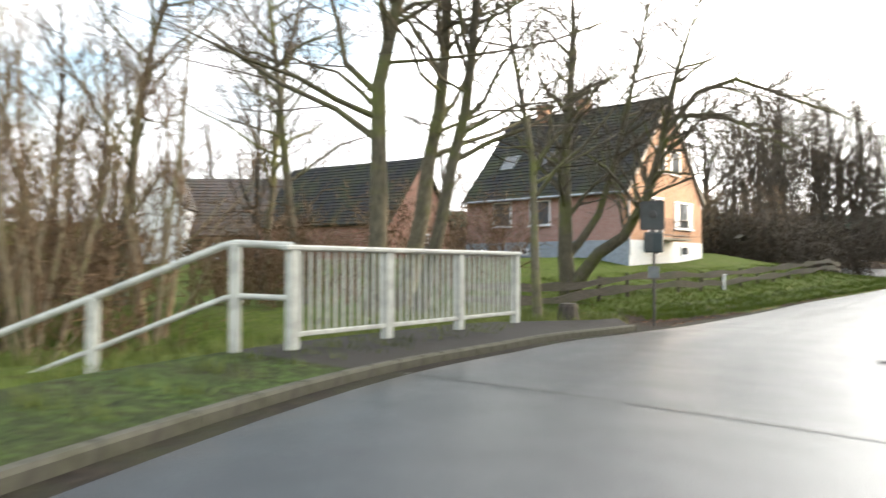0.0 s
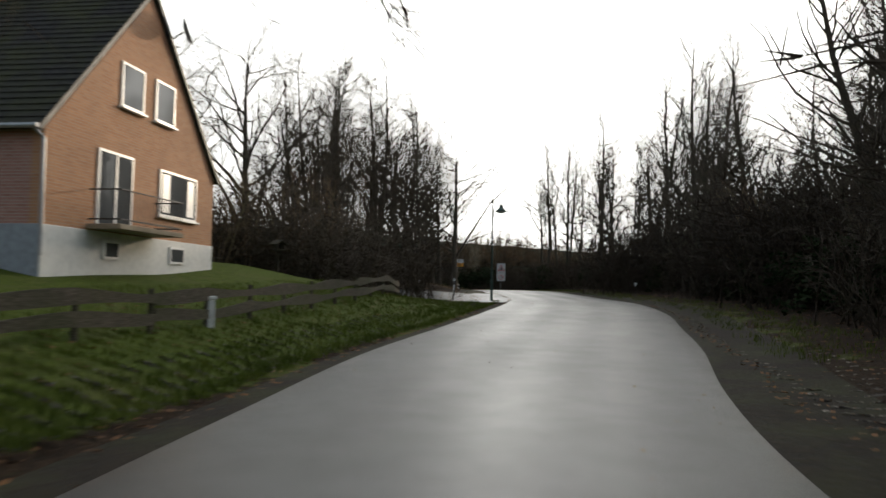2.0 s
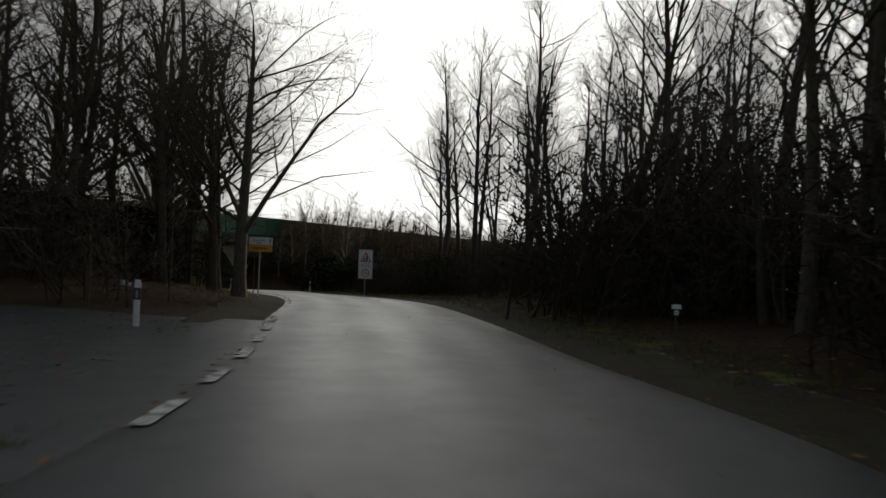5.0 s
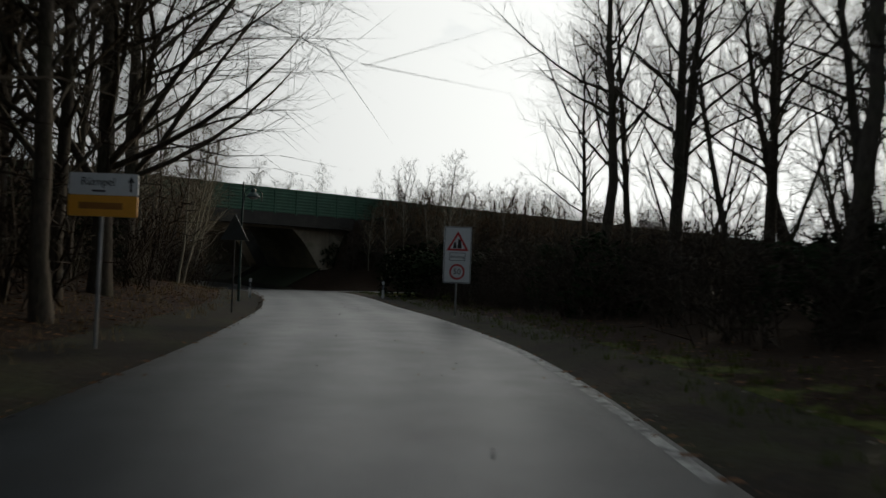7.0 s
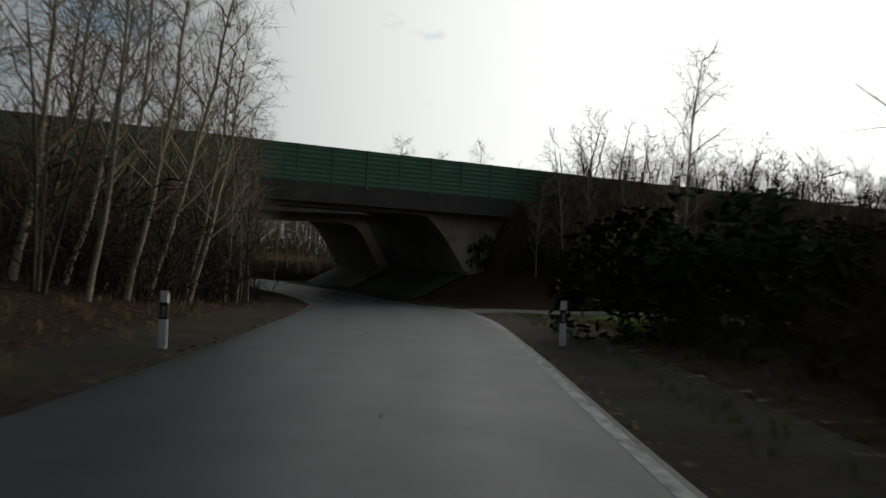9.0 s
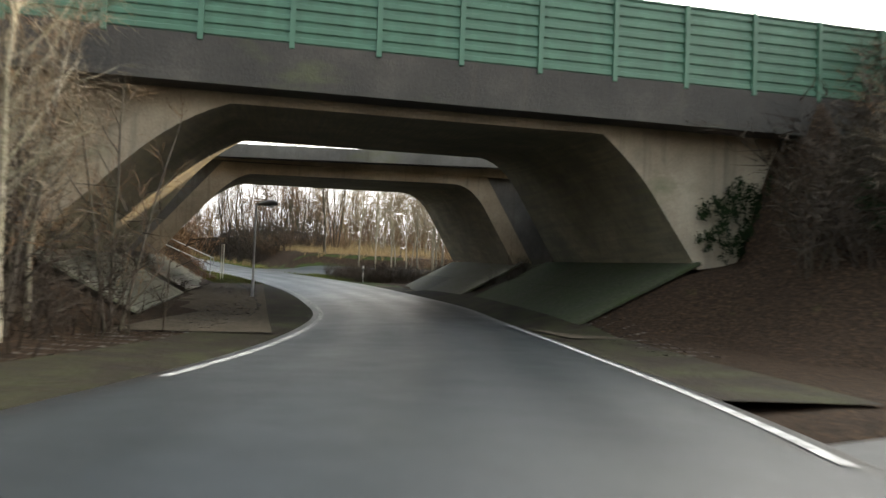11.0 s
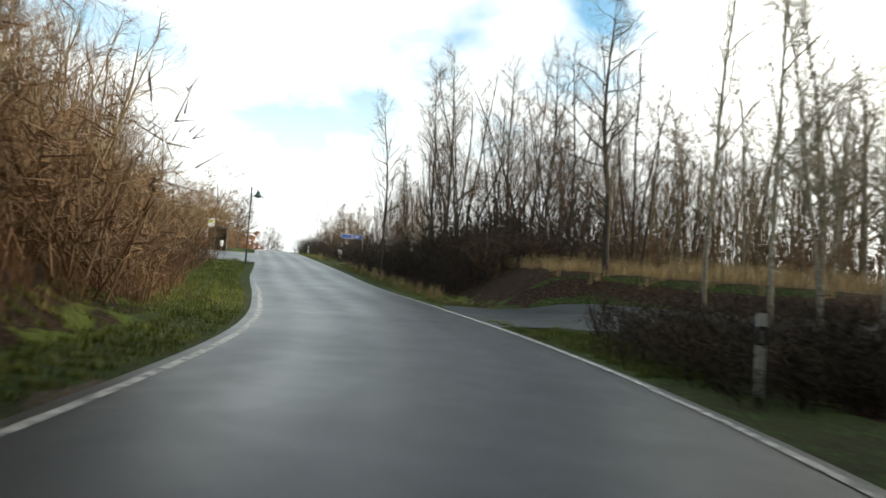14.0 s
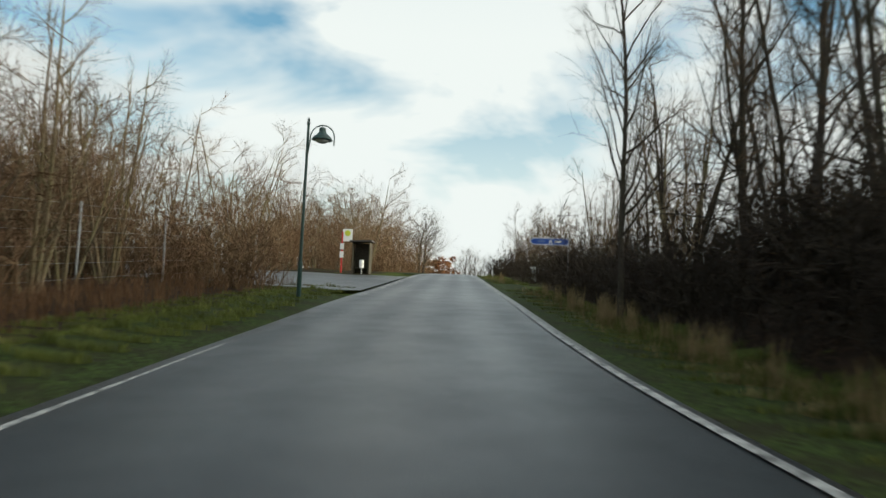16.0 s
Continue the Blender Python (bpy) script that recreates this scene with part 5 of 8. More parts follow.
# ---- bridge railing over the stream, with its footway ----
def build_railing():
    end, near = Vector((5.04, 13.42, 0)), Vector((2.39, 9.86, 0))
    way = (end - near)
    L = way.length
    ang = math.degrees(math.atan2(way.y, way.x))
    rl = thing("bridge_railing", pose(near.x, near.y, -0.14, 0, 0, ang), "pale grey painted steel bridge railing with upright bars", "railing")
    h = 1.0
    for i in range(4):
        x = i * L / 3
        part("post", Shape().slab((x - 0.055, -0.05, -0.03), (x + 0.055, 0.05, h), 0.008), rail_paint, rl)
    part("top_rail", Shape().slab((-0.12, -0.06, h - 0.01), (L + 0.1, 0.06, h + 0.05), 0.015), rail_paint, rl)
    for i in range(3):
        x0, x1 = i * L / 3 + 0.06, (i + 1) * L / 3 - 0.06
        part("bottom_rail", Shape().slab((x0, -0.025, 0.10), (x1, 0.025, 0.15), 0.006), rail_paint, rl)
        n = 11
        for k in range(n):
            x = x0 + (x1 - x0) * (k + 0.5) / n
            part("bar", Shape().slab((x - 0.012, -0.012, 0.15), (x + 0.012, 0.012, h), 0.003), rail_paint, rl)
    low = thing("handrail", pose(near.x, near.y, 0), "grey steel pipe handrail sloping down beside the stream", "handrail")
    p = [Vector((0.0, 0.0, 0.90)), Vector((-0.62, 0.1, 0.93)), Vector((-0.75, 0.1, 0.90)), Vector((-2.12, 0.14, 0.36)), Vector((-3.05, 0.14, 0.0)), Vector((-3.9, 0.14, -0.32))]
    q = [Vector((0.0, 0.0, 0.36)), Vector((-0.62, 0.1, 0.38)), Vector((-0.75, 0.1, 0.35)), Vector((-2.12, 0.14, -0.19)), Vector((-3.05, 0.14, -0.55)), Vector((-3.9, 0.14, -0.87))]
    part("rail", Shape().tube(p, 0.04, 10), rail_paint, low)
    part("rail", Shape().tube(q, 0.03, 10), rail_paint, low)
    for v, g in ((p[1], -0.9), (p[3], -1.6), (p[5], -2.0)):
        part("post", Shape().slab((v.x - 0.05, v.y - 0.05, g), (v.x + 0.05, v.y + 0.05, v.z), 0.008), rail_paint, low)
    # footway and kerb
    n = 70
    inn, out = [], []
    for i in range(n + 1):
        s = 1.5 + i * 2.8 / n
        k = s * 12
        a, b = int(k), k - int(k)
        lp = left_line[a] * (1 - b) + left_line[a + 1] * b
        ah = ahead_line[a]
        nn = np.array((-ah[1], ah[0]))
        wide = 1.3 - 1.1 * smooth(3.1, 4.1, s)
        inn.append(lp + nn * 0.42)
        out.append(lp + nn * (0.47 + wide))
    zr = [float(np.interp(1.5 + i * 2.8 / n, np.arange(len(height_line)) / 12, height_line + rise_line)) for i in range(n + 1)]
    for name, i0, i1, mat, label, category in (("pavement", 21, n, footway_mat, "narrow worn asphalt footway beside the railing", "footway"),
                                               ("verge_kerb", 0, 21, verge_green, "muddy grass strip behind the kerb stones", "verge")):
        m = i1 - i0 + 1
        a, b, z = inn[i0:i1 + 1], out[i0:i1 + 1], zr[i0:i1 + 1]
        f = Shape().add([(*p_, h + 0.085) for p_, h in zip(a, z)] + [(*p_, h + 0.22) for p_, h in zip(b, z)] + [(*p_, h - 0.6) for p_, h in zip(b, z)],
                        [(i + 1, i, m + i, m + i + 1) for i in range(m - 1)] + [(m + i + 1, m + i, 2 * m + i, 2 * m + i + 1) for i in range(m - 1)])
        tagged(new(name, f.mesh(name, mat, False)), label, category, kind="structure")
    kb = thing("kerb", pose(0, 0, 0), "weathered grey concrete kerb stones at the footway", "kerb", kind="structure")
    for i in range(0, n, 2):
        a, b = Vector((*inn[i], zr[i])), Vector((*inn[i + 2], zr[i + 2]))
        t = (b - a)
        ob = part("kerb_stone", Shape().slab((0.006, -0.14, -0.2), (t.length - 0.006, 0.0, 0.095), 0.025), kerb_mat, kb)
        ob.matrix_basis = pose(a.x, a.y, a.z, 0, 0, math.degrees(math.atan2(t.y, t.x))) @ pose(0, 0, 0)


build_railing()


# ---- houses ----
def window(parent, x0, x1, z0, z1, y, label="white framed window", mullions=(), transom=None, sill=True):
    """A window in the plane y of its house, which looks towards -y; its panes lie in a recess."""
    wn = part("window", flat_ring([(x0, z0), (x1, z0), (x1, z1), (x0, z1)], [(x0 + 0.07, z0 + 0.07), (x1 - 0.07, z0 + 0.07), (x1 - 0.07, z1 - 0.07), (x0 + 0.07, z1 - 0.07)], y - 0.03, y + 0.05),
              white_pvc, parent, label)
    part("pane", Shape().box((x0 + 0.05, y - 0.012, z0 + 0.05), (x1 - 0.05, y + 0.0, z1 - 0.05)), glass, wn)
    for mx in mullions:
        part("bar", Shape().slab((mx - 0.035, y - 0.03, z0 + 0.05), (mx + 0.035, y - 0.005, z1 - 0.05), 0.005), white_pvc, wn)
    if transom:
        part("bar", Shape().slab((x0 + 0.05, y - 0.03, transom - 0.03), (x1 - 0.05, y - 0.005, transom + 0.03), 0.005), white_pvc, wn)
    if sill:
        part("sill", Shape().slab((x0 - 0.05, y - 0.12, z0 - 0.06), (x1 + 0.05, y + 0.02, z0), 0.01), white_pvc, wn)
    return wn


def add_roof(hs, p0, p1, q0, q1, n, mat, label="", name="roof", mat_drop=0.035):
    """A roof slope of overlapping tile courses between the eave p0-p1 and the ridge q0-q1."""
    p0, p1, q0, q1 = map(Vector, (p0, p1, q0, q1))
    nrm = (p1 - p0).cross(q0 - p0).normalized()
    if nrm.z < 0:
        nrm = -nrm
    base = Shape().add([p0 - nrm * 0.14, p1 - nrm * 0.14, q1 - nrm * 0.14, q0 - nrm * 0.14, p0 - nrm * 0.004, p1 - nrm * 0.004, q1 - nrm * 0.004, q0 - nrm * 0.004],
                       [(3, 2, 1, 0), (0, 1, 5, 4), (1, 2, 6, 5), (3, 0, 4, 7), (4, 5, 6, 7)])
    roof = part(name, base, mat, hs, label)
    for i in range(n):
        s = Shape()
        a, b = i / n, (i + 1) / n + 0.006
        lo0, lo1 = p0.lerp(q0, a) + nrm * mat_drop, p1.lerp(q1, a) + nrm * mat_drop
        hi0, hi1 = p0.lerp(q0, b), p1.lerp(q1, b)
        s.add([lo0, lo1, hi1, hi0, lo0 - nrm * mat_drop, lo1 - nrm * mat_drop], [(0, 1, 2, 3), (0, 4, 5, 1)])
        part("tile_course", s, mat, roof)
    return roof


def build_house():
    # x along the gable, y away from it; the origin at the gable's corner by the eave
    W, D, g0, ze, zr_ = 8.45, 9.7, 0.85, 4.5, 9.2
    hs = thing("house", pose(12.49, 35.61, 0, 0, 0, math.degrees(math.atan2(0.7473, 0.6644))), "brick house with steep dark tiled roof, white windows and painted plinth", "house")
    mid = W / 2 - 0.05
    gable = Shape().prism([(0, 1.93), (W, 1.93), (W, ze - 0.05), (mid, zr_ - 0.05), (0, ze - 0.05)], 0, 0.3)
    part("gable_wall", gable, brick_orange, hs, "orange brick gable wall")
    part("plinth", Shape().slab((0.0, -0.03, g0 - 0.8), (W, 0.28, 1.93), 0.01), plinth_white, hs, "white painted plinth")
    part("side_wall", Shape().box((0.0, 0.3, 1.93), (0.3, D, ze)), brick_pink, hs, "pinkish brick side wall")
    part("side_plinth", Shape().slab((-0.03, 0.0, g0 - 0.8), (0.28, D, 1.93), 0.01), plinth_blue, hs, "grey-blue painted plinth")
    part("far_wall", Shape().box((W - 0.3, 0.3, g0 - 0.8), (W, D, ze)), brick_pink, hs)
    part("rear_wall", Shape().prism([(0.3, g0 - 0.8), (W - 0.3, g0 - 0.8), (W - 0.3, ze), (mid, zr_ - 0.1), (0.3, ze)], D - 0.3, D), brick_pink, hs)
    o = 0.12
    k = (zr_ - ze) / mid
    add_roof(hs, (-0.30, -o, ze - 0.30 * k), (-0.30, D + o, ze - 0.30 * k), (mid, -o, zr_), (mid, D + o, zr_), 26, roof_mat, "dark mossy tiled roof slope")
    add_roof(hs, (W + 0.2, D + o, ze - 0.30 * k), (W + 0.2, -o, ze - 0.30 * k), (mid, D + o, zr_), (mid, -o, zr_), 26, roof_mat, "dark mossy tiled roof slope")
    part("ridge", Shape().tube([(mid, -o, zr_ + 0.02), (mid, D + o, zr_ + 0.02)], 0.09, 8), roof_mat, hs)
    part("gutter", Shape().tube([(-0.36, -0.1, ze - 0.38), (-0.36, D + 0.1, ze - 0.38)], 0.06, 8), steel, hs)
    part("downpipe", Shape().tube([(-0.34, 0.05, ze - 0.4), (-0.09, -0.06, ze - 0.62), (-0.07, -0.07, 1.2)], 0.045, 8), steel, hs, "pale grey downpipe")
    part("bargeboard", Shape().prism([(-0.3, ze - 0.30 * k - 0.16), (-0.3, ze - 0.30 * k), (mid, zr_), (mid, zr_ - 0.16)], -0.13, -0.10), dark_metal, hs)
    part("bargeboard", Shape().prism([(W + 0.2, ze - 0.30 * k), (W + 0.2, ze - 0.30 * k - 0.16), (mid, zr_ - 0.16), (mid, zr_)], -0.13, -0.10), dark_metal, hs)
    # gable windows
    window(hs, 2.85, 3.95, 5.38, 6.62, -0.02, mullions=())
    window(hs, 4.55, 5.65, 5.38, 6.62, -0.02)
    window(hs, 4.95, 7.2, 2.62, 4.02, -0.02, "broad white framed window with draped curtains")
    door = window(hs, 1.98, 3.55, 2.05, 4.08, -0.02, "white framed glazed balcony door", mullions=(2.78,), sill=False)
    window(hs, 2.3, 3.0, 1.22, 1.72, -0.05, "small dark cellar window", sill=False)
    window(hs, 5.6, 6.5, 1.22, 1.74, -0.05, "small white cellar window", sill=False)
    for x0, x1 in ((5.1, 5.55), (6.6, 7.05)):
        part("curtain", Shape().prism([(x0, 2.75), (x1, 2.75), ((x0 + x1) / 2 + 0.2, 3.9), ((x0 + x1) / 2 - 0.2, 3.9)], -0.036, -0.034), white_pvc, hs)
    bal = part("balcony", Shape().slab((1.6, -0.95, 1.95), (4.75, -0.03, 2.08), 0.01), concrete, hs, "small balcony with thin rails")
    for z in (2.2, 2.95):
        part("rail", Shape().tube([(1.65, -0.05, z), (1.65, -0.9, z), (4.7, -0.9, z), (4.7, -0.05, z)], 0.02, 6), dark_metal, bal)
    for i in range(24):
        x = 1.65 + 3.05 * i / 23
        part("bar", Shape().tube([(x, -0.9, 2.1), (x, -0.9, 2.95)], 0.008, 5), dark_metal, bal)
    dish = part("satellite_dish", Shape().lathe([(0.02, 0), (0.2, 0.02), (0.36, 0.08), (0.42, 0.13)], 16), grey_paint, hs, "grey satellite dish")
    dish.matrix_basis = pose(5.25, -0.45, 8.25, 70, 0, 25)
    part("bracket", Shape().tube([(5.25, -0.42, 8.25), (5.25, 0.0, 8.0)], 0.03, 6), dark_metal, hs)
    # side windows: a frame turned to the side wall
    for y0, y1, a, b in ((6.65, 7.85, 2.75, 4.05), (4.25, 5.5, 2.75, 4.02)):
        w = window(hs, -y1, -y0, a, b, -0.02)
        w.matrix_basis = pose(0, 0, 0, 0, 0, -90)
    for y0, y1 in ((5.6, 6.1), (8.3, 8.7)):
        w = window(hs, -y1, -y0, 1.25, 1.6, -0.05, "small cellar window", sill=False)
        w.matrix_basis = pose(0, 0, 0, 0, 0, -90)
    # roof windows and chimneys
    slope = math.degrees(math.atan2(zr_ - ze, mid))
    for y in (5.6, 7.9):
        sk = part("roof_window", Shape().slab((0, -0.45, 0.0), (1.1, 0.45, 0.09), 0.015), grey_paint, hs, "slanted roof window")
        sk.matrix_basis = pose(1.25, y, ze + 1.25 * (zr_ - ze) / mid + 0.02, 0, -slope, 0)
        part("pane", Shape().slab((0.08, -0.38, 0.09), (1.02, 0.38, 0.096), 0.002), glass, sk)
    for y, w_ in ((4.8, 0.32), (7.35, 0.34)):
        ch = part("chimney", Shape().slab((mid - w_, y - w_, zr_ - 0.7), (mid + w_, y + w_, zr_ + 0.62), 0.01), brick_orange, hs, "brick chimney")
        part("chimney_cap", Shape().slab((mid - w_ - 0.06, y - w_ - 0.06, zr_ + 0.62), (mid + w_ + 0.06, y + w_ + 0.06, zr_ + 0.72), 0.015), concrete, ch)


build_house()


def build_small_house():
    # x along the gable, y away from it
    hs = thing("house", pose(1.43, 35.5, 0, 0, 0, 58), "low red-brown brick house with dark roof in a garden", "house")
    W, D, ze, zr_, g = 5.4, 8.5, 3.0, 6.0, -0.2
    mid = W / 2
    part("gable_wall", Shape().prism([(0, g), (W, g), (W, ze), (mid, zr_ - 0.08), (0, ze)], 0, 0.3), brick_dark, hs, "red-brown brick gable")
    part("side_wall", Shape().box((0, 0.3, g), (0.3, D, ze)), brick_dark, hs)
    part("side_wall", Shape().box((W - 0.3, 0.3, g), (W, D, ze)), brick_dark, hs)
    part("rear_wall", Shape().prism([(0.3, g), (W - 0.3, g), (W - 0.3, ze), (mid, zr_ - 0.1), (0.3, ze)], D - 0.3, D), brick_dark, hs)
    k = (zr_ - ze) / mid
    add_roof(hs, (-0.3, -0.2, ze - 0.3 * k), (-0.3, D, ze - 0.3 * k), (mid, -0.2, zr_), (mid, D, zr_), 20, roof_mat)
    add_roof(hs, (W + 0.3, D, ze - 0.3 * k), (W + 0.3, -0.2, ze - 0.3 * k), (mid, D, zr_), (mid, -0.2, zr_), 20, roof_mat)
    window(hs, 2.5, 3.35, 1.3, 2.3, -0.02, transom=1.85)
    part("porch", Shape().slab((W, 0.6, g), (W + 0.7, 1.6, 2.2), 0.01), plain("blue_door_paint", (0.05, 0.12, 0.35), 0.5), hs, "blue painted porch")


build_small_house()


def build_barn():
    hs = thing("farmhouse", pose(-14.6, 47.5, 0, 0, 0, 4), "long low brick farmhouse with pale gable and worn tiled roof", "house")
    W, D, ze, zr_, g = 12.2, 7.0, 3.0, 6.6, -0.2
    part("front_wall", Shape().box((0, 0, g), (W, 0.3, ze)), brick_dark, hs)
    part("gable_wall", Shape().prism([(0.3, g), (D - 0.3, g), (D - 0.3, ze), (D / 2, zr_ - 0.1), (0.3, ze)], -0.3, 0), plinth_white, hs,
         "pale rendered gable").matrix_basis = pose(0, 0, 0, 0, 0, 90)
    part("gable_wall", Shape().prism([(0.3, g), (D - 0.3, g), (D - 0.3, ze), (D / 2, zr_ - 0.1), (0.3, ze)], -0.3, 0), brick_dark, hs).matrix_basis = pose(W - 0.3, 0, 0, 0, 0, 90)
    part("rear_wall", Shape().box((0, D - 0.3, g), (W, D, ze)), brick_dark, hs)
    add_roof(hs, (W + 0.2, -0.4, ze - 0.4), (-0.2, -0.4, ze - 0.4), (W + 0.2, D / 2, zr_), (-0.2, D / 2, zr_), 18, roof_old)
    add_roof(hs, (-0.2, D + 0.4, ze - 0.4), (W + 0.2, D + 0.4, ze - 0.4), (-0.2, D / 2, zr_), (W + 0.2, D / 2, zr_), 18, roof_old)
    for x in (4.0, 7.2, 10.0):
        window(hs, x, x + 1.0, 1.2, 2.2, -0.02, transom=1.7)
    part("wing_gable", Shape().prism([(0.0, g), (2.7, g), (2.7, 4.4), (1.35, 6.5), (0.0, 4.4)], -1.3, -1.0), plinth_white, hs, "pale rendered gable")
    part("wing_wall", Shape().box((0.0, -1.0, g), (0.25, 1.5, 4.4)).box((2.45, -1.0, g), (2.7, 1.5, 4.4)), plinth_white, hs)
    add_roof(hs, (-0.15, -1.4, 4.2), (-0.15, 3.4, 4.2), (1.35, -1.4, 6.6), (1.35, 3.4, 6.6), 10, roof_old, name="wing_roof")
    add_roof(hs, (2.85, 3.4, 4.2), (2.85, -1.4, 4.2), (1.35, 3.4, 6.6), (1.35, -1.4, 6.6), 10, roof_old, name="wing_roof")
    hd = thing("hedge", pose(-8.5, 44.0, gz(-8.5, 44.0)), "clipped dark green hedge in front of the farmhouse", "hedge")
    rg = random.Random(12)
    s = Shape()
    for _ in range(2600):
        c = Vector((rg.uniform(-2.6, 2.6), rg.uniform(-0.45, 0.45), rg.uniform(0.0, 1.25)))
        t = Vector((rg.gauss(0, 1), rg.gauss(0, 1), rg.gauss(0, 1))).normalized() * 0.07
        w = t.orthogonal().normalized() * 0.04
        s.add([c - t, c + w, c + t, c - w], [(0, 1, 2, 3)])
    part("foliage", s, leaf_dark, hd)


roof_old = speckled("worn_reddish_roof_tile", [(0.3, (0.04, 0.032, 0.028)), (0.6, (0.085, 0.065, 0.055)), (0.8, (0.13, 0.10, 0.085))], 4, 0.85, big=0.5,
                    big_col=(0.05, 0.055, 0.03), bump=0.4, dist=0.02)
build_barn()


# ---- wavy board fence on the bank ----
def build_board_fence():
    pts = spline([(4.3, 20.6), (7.6, 23.6), (11.2, 27.3), (15.2, 31.6), (19.4, 36.2), (23.6, 40.6), (27.5, 45.5), (29.2, 48.8)], 6)
    o = Vector((float(pts[0][0]), float(pts[0][1]), gz(*pts[0])))
    fn = thing("board_fence", pose(*o), "low weathered fence of wavy-edged grey boards on short posts", "fence")
    zs = terrain(pts[:, 0], pts[:, 1])[0]
    rg = random.Random(3)
    for i in range(0, len(pts), 2):
        x, y = pts[i] - np.array(o[:2])
        z = zs[i] - o.z
        part("post", Shape().tube([(x, y, z - 0.2), (x, y, z + 0.78)], [0.06, 0.05], 8), old_wood, fn)
    for lev in (0.28, 0.62):
        for i in range(0, len(pts) - 2, 4):
            j = min(i + 4, len(pts) - 1)
            vs, fs = [], []
            n = 9
            ph, ph2 = rg.uniform(0, 6), rg.uniform(0, 6)
            for k in range(n + 1):
                t = k / n
                q = i + (j - i) * t
                a, b = int(q), min(int(q) + 1, len(pts) - 1)
                p = pts[a] * (1 - q + a) + pts[b] * (q - a) - np.array(o[:2])
                z = zs[a] * (1 - q + a) + zs[b] * (q - a) - o.z + lev
                d = pts[j] - pts[i]
                nn = np.array((d[1], -d[0])) / np.hypot(*d)
                lo, hi = -0.10 + 0.035 * math.sin(ph + 5 * t), 0.11 + 0.05 * math.sin(ph2 + 6 * t)
                for w in (0.06, 0.09):
                    vs += [(*(p + nn * w), z + lo), (*(p + nn * w), z + hi)]
            for k in range(n):
                b0, b1 = 4 * k, 4 * k + 4
                fs += [(b0, b1, b1 + 1, b0 + 1), (b0 + 3, b1 + 3, b1 + 2, b0 + 2), (b0 + 1, b1 + 1, b1 + 3, b0 + 3), (b0 + 2, b1 + 2, b1, b0)]
            fs += [(0, 1, 3, 2), (4 * n, 4 * n + 2, 4 * n + 3, 4 * n + 1)]
            part("board", Shape().add(vs, fs), old_wood, fn)


build_board_fence()


# ---- sign backs on a post by the road, and garden things ----
def build_sign_post():
    x, y = 9.05, 19.9
    b = gz(x, y)
    sg = thing("traffic_sign", pose(x, y, b, 0, 0, -28), "dark backs of two traffic signs above a small white plate", "traffic sign")
    part("post", Shape().tube([(0, 0, 0), (0, 0, 2.3 - b)], 0.032, 8), dark_metal, sg)
    part("upper_sign", Shape().prism(rounded(0.28, 0.34, 0.05), -0.07, -0.03), sign_back, sg, "dark grey sign back with folded rim").matrix_basis = pose(-0.02, 0, 1.92 - b)
    part("sign_rim", flat_ring(rounded(0.29, 0.35, 0.05), rounded(0.24, 0.30, 0.04), -0.085, -0.07), dark_metal, sg).matrix_basis = pose(-0.02, 0, 1.92 - b)
    part("sign_clamp", Shape().lathe([(0.10, 0), (0.10, 0.03), (0.05, 0.04)], 12), dark_metal, sg).matrix_basis = pose(0, -0.07, 1.95 - b) @ FACE
    part("lower_sign", Shape().slab((-0.20, -0.16, 1.02 - b), (0.20, -0.03, 1.52 - b), 0.03), sign_back, sg, "dark grey-green box")
    part("lower_box", Shape().slab((0.02, -0.19, 1.02 - b), (0.24, -0.02, 1.50 - b), 0.03), plain("dark_teal_box_paint", (0.03, 0.042, 0.042), 0.6), sg)
    part("plate", Shape().prism(rounded(0.13, 0.14, 0.02), -0.06, -0.04), grey_paint, sg, "small grey plate with an arrow").matrix_basis = pose(0, 0, 0.55 - b)


build_sign_post()
st = thing("tree_stump", pose(6.51, 17.26, gz(6.51, 17.26) - 0.05), "dark weathered tree stump beside the road", "stump")
rg0 = random.Random(5)
part("trunk", Shape().lathe([(0.30, -0.1), (0.25, 0.08), (0.22, 0.3), (0.20, 0.5), (0.17, 0.56)], 11), bark_grey, st)
part("cut_face", Shape().lathe([(0.165, 0.562), (0.05, 0.575)], 11), old_wood, st, "grey cut face")

gp = thing("garden_post", pose(15.27, 31.55, gz(15.27, 31.55)), "short white post standing at the board fence", "post")
part("shaft", Shape().slab((-0.06, -0.06, -0.1), (0.06, 0.06, 0.55), 0.012), white_post, gp)
part("knob", Shape().slab((-0.085, -0.085, 0.55), (0.085, 0.085, 0.63), 0.02), white_post, gp)
bh = thing("bird_house", pose(22.67, 47.73, gz(22.67, 47.73), 0, 0, 20), "small wooden bird table with a roof on a post", "bird table")
zb = 2.2 - gz(22.67, 47.73)
part("post", Shape().tube([(0, 0, -0.1), (0, 0, zb)], 0.04, 8), old_wood, bh)
part("tray", Shape().slab((-0.28, -0.22, zb), (0.28, 0.22, zb + 0.05), 0.01), old_wood, bh)
part("roof", Shape().prism([(-0.36, zb + 0.22), (0, zb + 0.42), (0.36, zb + 0.22), (0.36, zb + 0.26), (0, zb + 0.47), (-0.36, zb + 0.26)], -0.28, 0.28), old_wood, bh)
for sx in (-0.22, 0.22):
    part("strut", Shape().slab((sx - 0.02, -0.18, zb + 0.05), (sx + 0.02, 0.18, zb + 0.28), 0.005), old_wood, bh)
